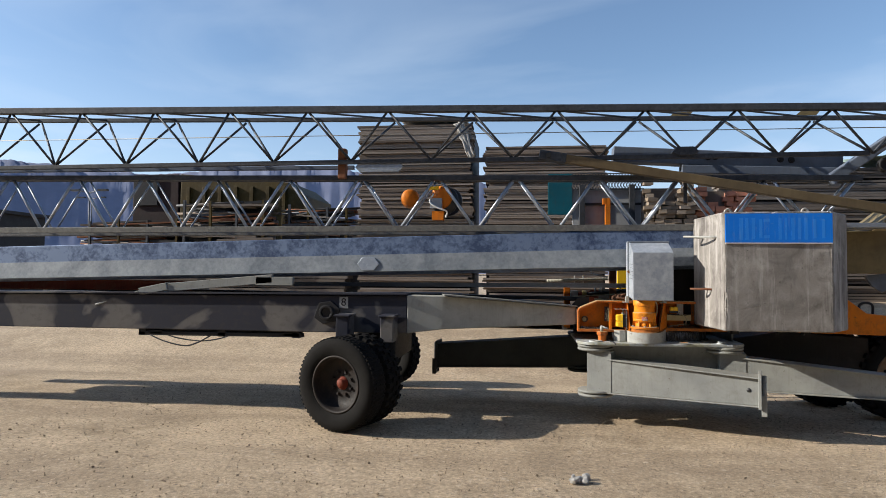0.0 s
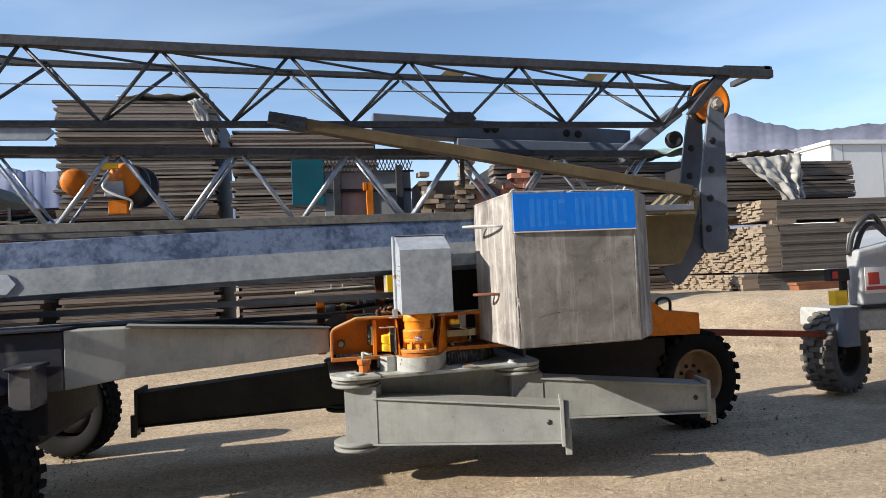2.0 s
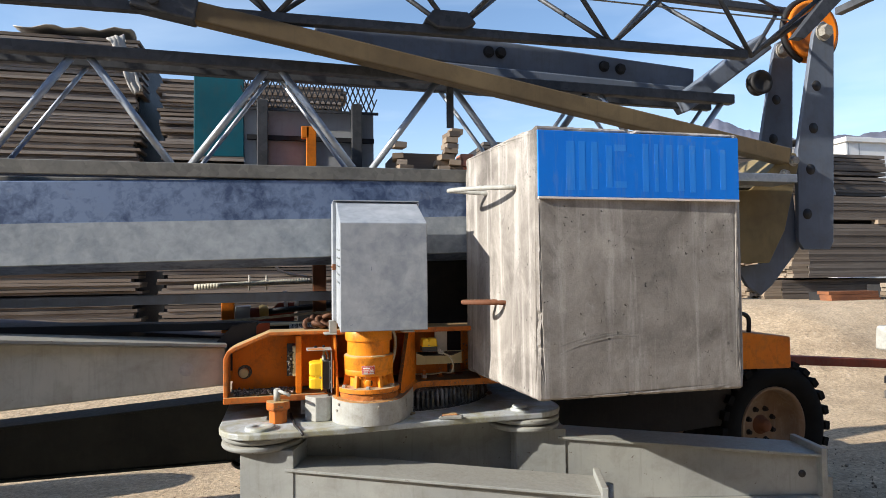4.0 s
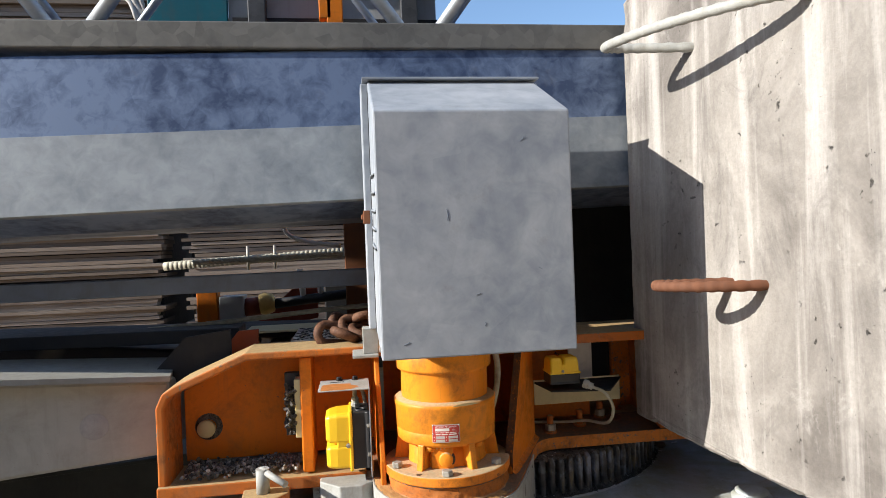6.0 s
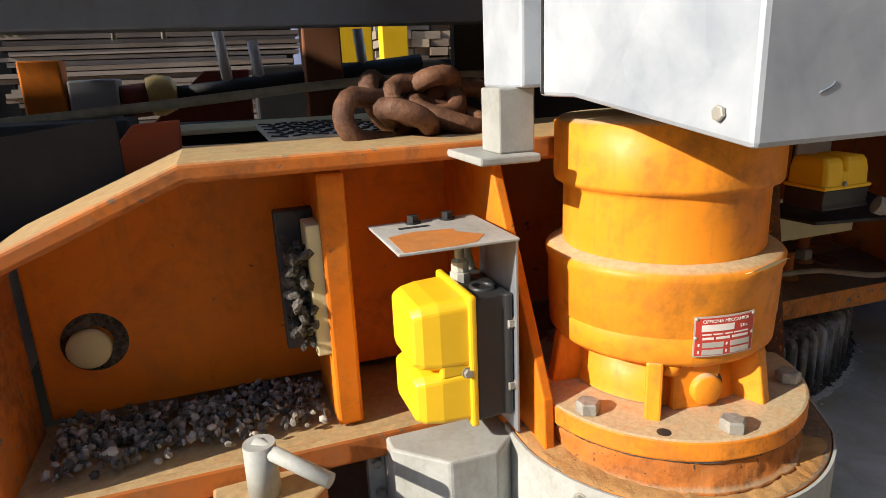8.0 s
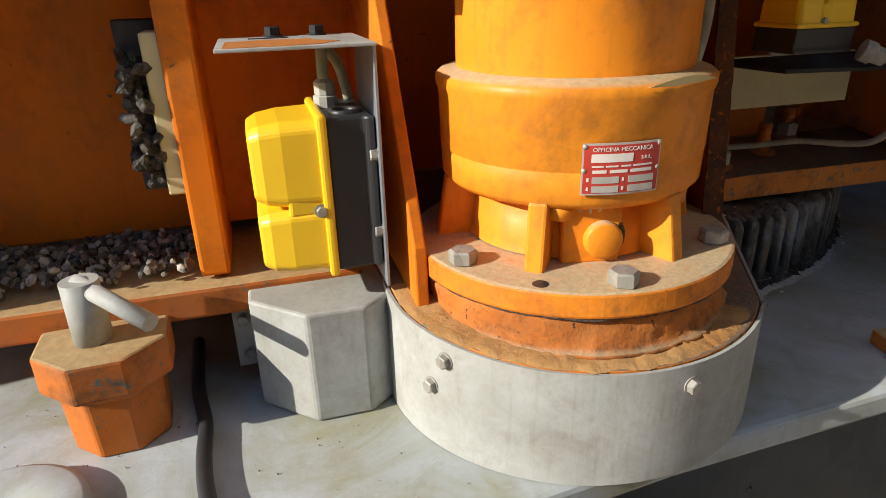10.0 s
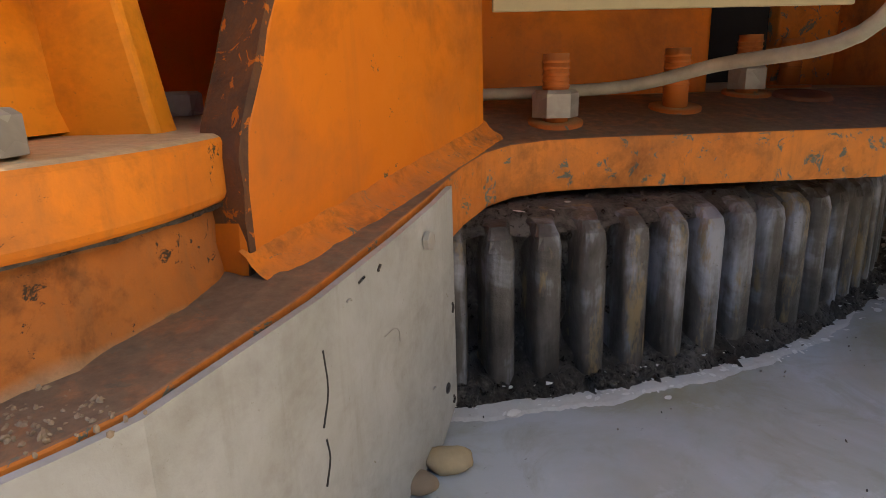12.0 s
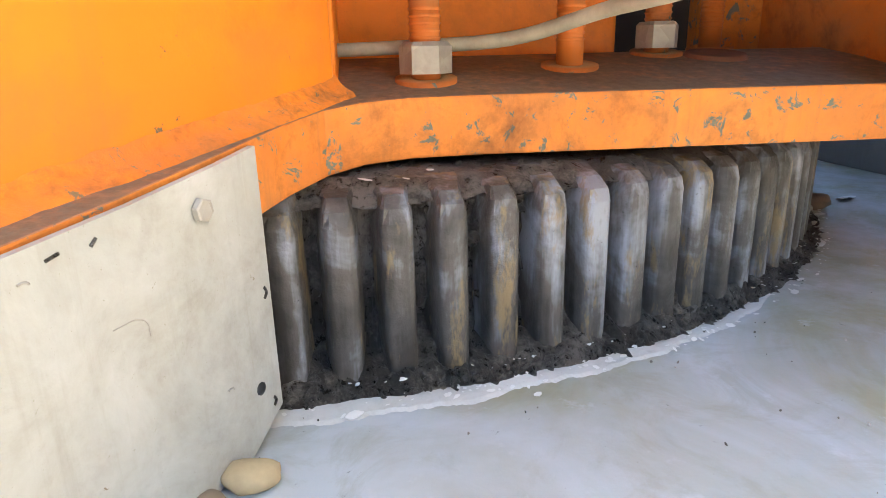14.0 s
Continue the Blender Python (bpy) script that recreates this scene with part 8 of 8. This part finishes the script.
solid("wall", M_DARK, shed, lambda bm: box(bm, (-34, 23, 0), (-22.6, 30, 4.3)))
solid("roof", M_DARK, shed, lambda bm: prism(bm, [(-34.3, 4.5), (-22.4, 4.25), (-22.4, 4.4), (-34.3, 4.8)], "y", 22.7, 30.2))


def lamp_post(at, h):
    lp = tagged(thing("street_lamp", at), "grey double-arm street lamp beyond the yard", "street lamp", "street lamps")
    x, y, z = at
    solid("pole", M_GALV_DARKENED, lp, lambda bm: tube(bm, at, (x, y, h), 0.11, 8, 0.06))
    for s in (-1, 1):
        solid("arm", M_GALV_DARKENED, lp, lambda bm: tube(bm, (x, y, h), (x + s * 1.1, y, h + 0.2), 0.05, 6))
        solid("head", M_DARK, lp, lambda bm: box(bm, (x + s * 1.5 - 0.5, y - 0.2, h + 0.15), (x + s * 1.5 + 0.5, y + 0.2, h + 0.32)))


for x, y, h in ((-42.5, 60, 9.6), (-41, 75, 11.0), (-57, 80, 11.4)):
    lamp_post((x, y, 0), h)


def fence_row(bm):
    for k in range(26):
        x = -34 + 1.4 * k
        box(bm, (x, 34, 0), (x + 0.08, 34.08, 2.6))
    box(bm, (-34, 34, 2.5), (2, 34.06, 2.58))
    box(bm, (-34, 34, 1.5), (2, 34.06, 1.56))


tagged(solid("fence", M_GALV_DARKENED, None, fence_row), "plain grey post and rail fence far behind", "fence")

# ---- white site huts ----
def hut(x0, x1, y0, y1, z0, z1, label):
    h = tagged(thing("site_hut", ((x0 + x1) / 2, (y0 + y1) / 2, 0)), label, "site hut", "site huts")
    solid("wall", M_WHITE, h, lambda bm: box(bm, (x0, y0, z0), (x1, y1, z1)), "", 0.01)
    solid("roof_edge", M_WHITE, h, lambda bm: box(bm, (x0 - 0.08, y0 - 0.08, z1 - 0.02), (x1 + 0.08, y1 + 0.08, z1 + 0.12)), "", 0.01)
    for xx in (x0 + 0.06, x0 + 0.45, x1 - 0.25):
        solid("panel_joint", M_SHEET, h, lambda bm: box(bm, (xx, y0 - 0.006, z0), (xx + 0.03, y0 - 0.002, z1 - 0.05)))
    for k in range(3):
        solid("vent_slat", M_SHEET, h, lambda bm: box(bm, (x0 - 0.006, y0 + 0.5 + 0.25 * k, z1 - 1.2), (x0 - 0.002, y0 + 0.56 + 0.25 * k, z1 - 0.5)))


hut(18.2, 20.4, 20.0, 23.0, 0.0, 5.25, "tall white panelled site hut")
hut(20.6, 23.0, 20.5, 23.0, 0.0, 4.4, "lower white panelled site hut")

# ---- tow vehicle and tow bar ----
TOWZ1 = 0.71
tow = tagged(thing("tow_bar", (6.2, 8.6, 0.9)), "red-brown steel tow bar between crane and tractor", "tow bar")
solid("bar", M_RED, tow, lambda bm: bar(bm, (5.54, 9.1, 0.925), (8.0, 9.35, TOWZ1), 0.1, 0.07), "", 0.008)
solid("coupling", M_DARK, tow, lambda bm: box(bm, (5.35, 9.03, 0.84), (5.75, 9.18, 0.95)), "", 0.01)

tractor = tagged(thing("tractor", (8.8, 9.6, 0)), "grey tractor with lugged tyres, yellow lamp and black hoses", "tractor")
def hood(bm):
    out = [(7.7, 9.05), (9.4, 9.0), (9.4, 10.2), (8.6, 10.1), (7.73, 9.25)]
    top = [1.7, 2.0, 2.0, 1.95, 1.7]
    lo = [bm.verts.new((x, y, 1.06)) for x, y in out]
    hi = [bm.verts.new((x + 0.02, y + 0.015, z)) for (x, y), z in zip(out, top)]
    for k in range(5):
        bm.faces.new((lo[k], lo[(k + 1) % 5], hi[(k + 1) % 5], hi[k]))
    bm.faces.new(lo[::-1])
    bmesh.ops.triangulate(bm, faces=[bm.faces.new(hi)])


solid("hood", M_SHEET, tractor, hood, "grey rounded bonnet", 0.03, 3)
solid("hood_trim", M_DARK, tractor, lambda bm: bar(bm, (7.69, 9.04, 1.055), (9.4, 8.985, 1.055), 0.02, 0.03), "dark trim line")
solid("sticker", M_WHITE, tractor, lambda bm: box(bm, (7.76, 9.038, 1.2), (8.05, 9.044, 1.5)))
solid("sticker_mark", M_LABEL, tractor, lambda bm: (box(bm, (7.8, 9.033, 1.3), (7.95, 9.038, 1.44)), box(bm, (7.77, 9.033, 1.24), (8.04, 9.038, 1.28))))
solid("side_lamp", M_YELLOW, tractor, lambda bm: box(bm, (7.4, 9.1, 1.08), (7.57, 9.2, 1.25)), "yellow lamp block", 0.01)
solid("lamp_bracket", M_DARK, tractor, lambda bm: (box(bm, (7.36, 9.1, 1.36), (7.62, 9.2, 1.5)), box(bm, (7.55, 9.14, 1.1), (7.62, 9.2, 1.4))), "", 0.01)
solid("tail_lamp", M_LABEL, tractor, lambda bm: box(bm, (7.38, 9.09, 1.39), (7.45, 9.1, 1.47)), "red tail lamp")
solid("skirt", M_WHITEGREY, tractor, lambda bm: prism(bm, [(7.68, 0.78), (9.4, 0.7), (9.4, 1.0), (7.7, 1.02)], "y", 9.06, 10.0), "", 0.03, 3)
solid("step", M_BLUEGREY, tractor, lambda bm: box(bm, (7.5, 9.1, 0.6), (7.7, 9.3, 1.04)), "", 0.01)
solid("hose", M_BLACK, tractor, lambda bm: pipe(bm, [(7.72, 9.2, 1.65), (7.75, 9.15, 1.9), (7.85, 9.1, 2.05), (8.0, 9.1, 2.1), (8.2, 9.15, 1.9)], 0.03, 8))
solid("hose", M_BLACK, tractor, lambda bm: pipe(bm, [(7.82, 9.2, 1.7), (7.88, 9.15, 1.92), (8.0, 9.12, 2.0), (8.25, 9.15, 1.85)], 0.03, 8))
tw = make_wheel("tractor_wheel", 0.46, 0.36, 22, 0.035, M_RIM, M_DARK, M_TYRE_DUST, 0.08, -1)
tw.parent = tractor
tw.matrix_basis = pose(7.74 - 8.8, 9.5 - 9.6, 0.5, 0, 0, 20)
tractor.location.x += 0.25
tagged(solid("litter", M_TARP, None, lambda bm: blobs(bm, (1.7, 5.98, 0.01), (1.86, 6.12, 0.03), 10, 0.045, 3)), "crumpled scrap of pale paper on the gravel", "litter")
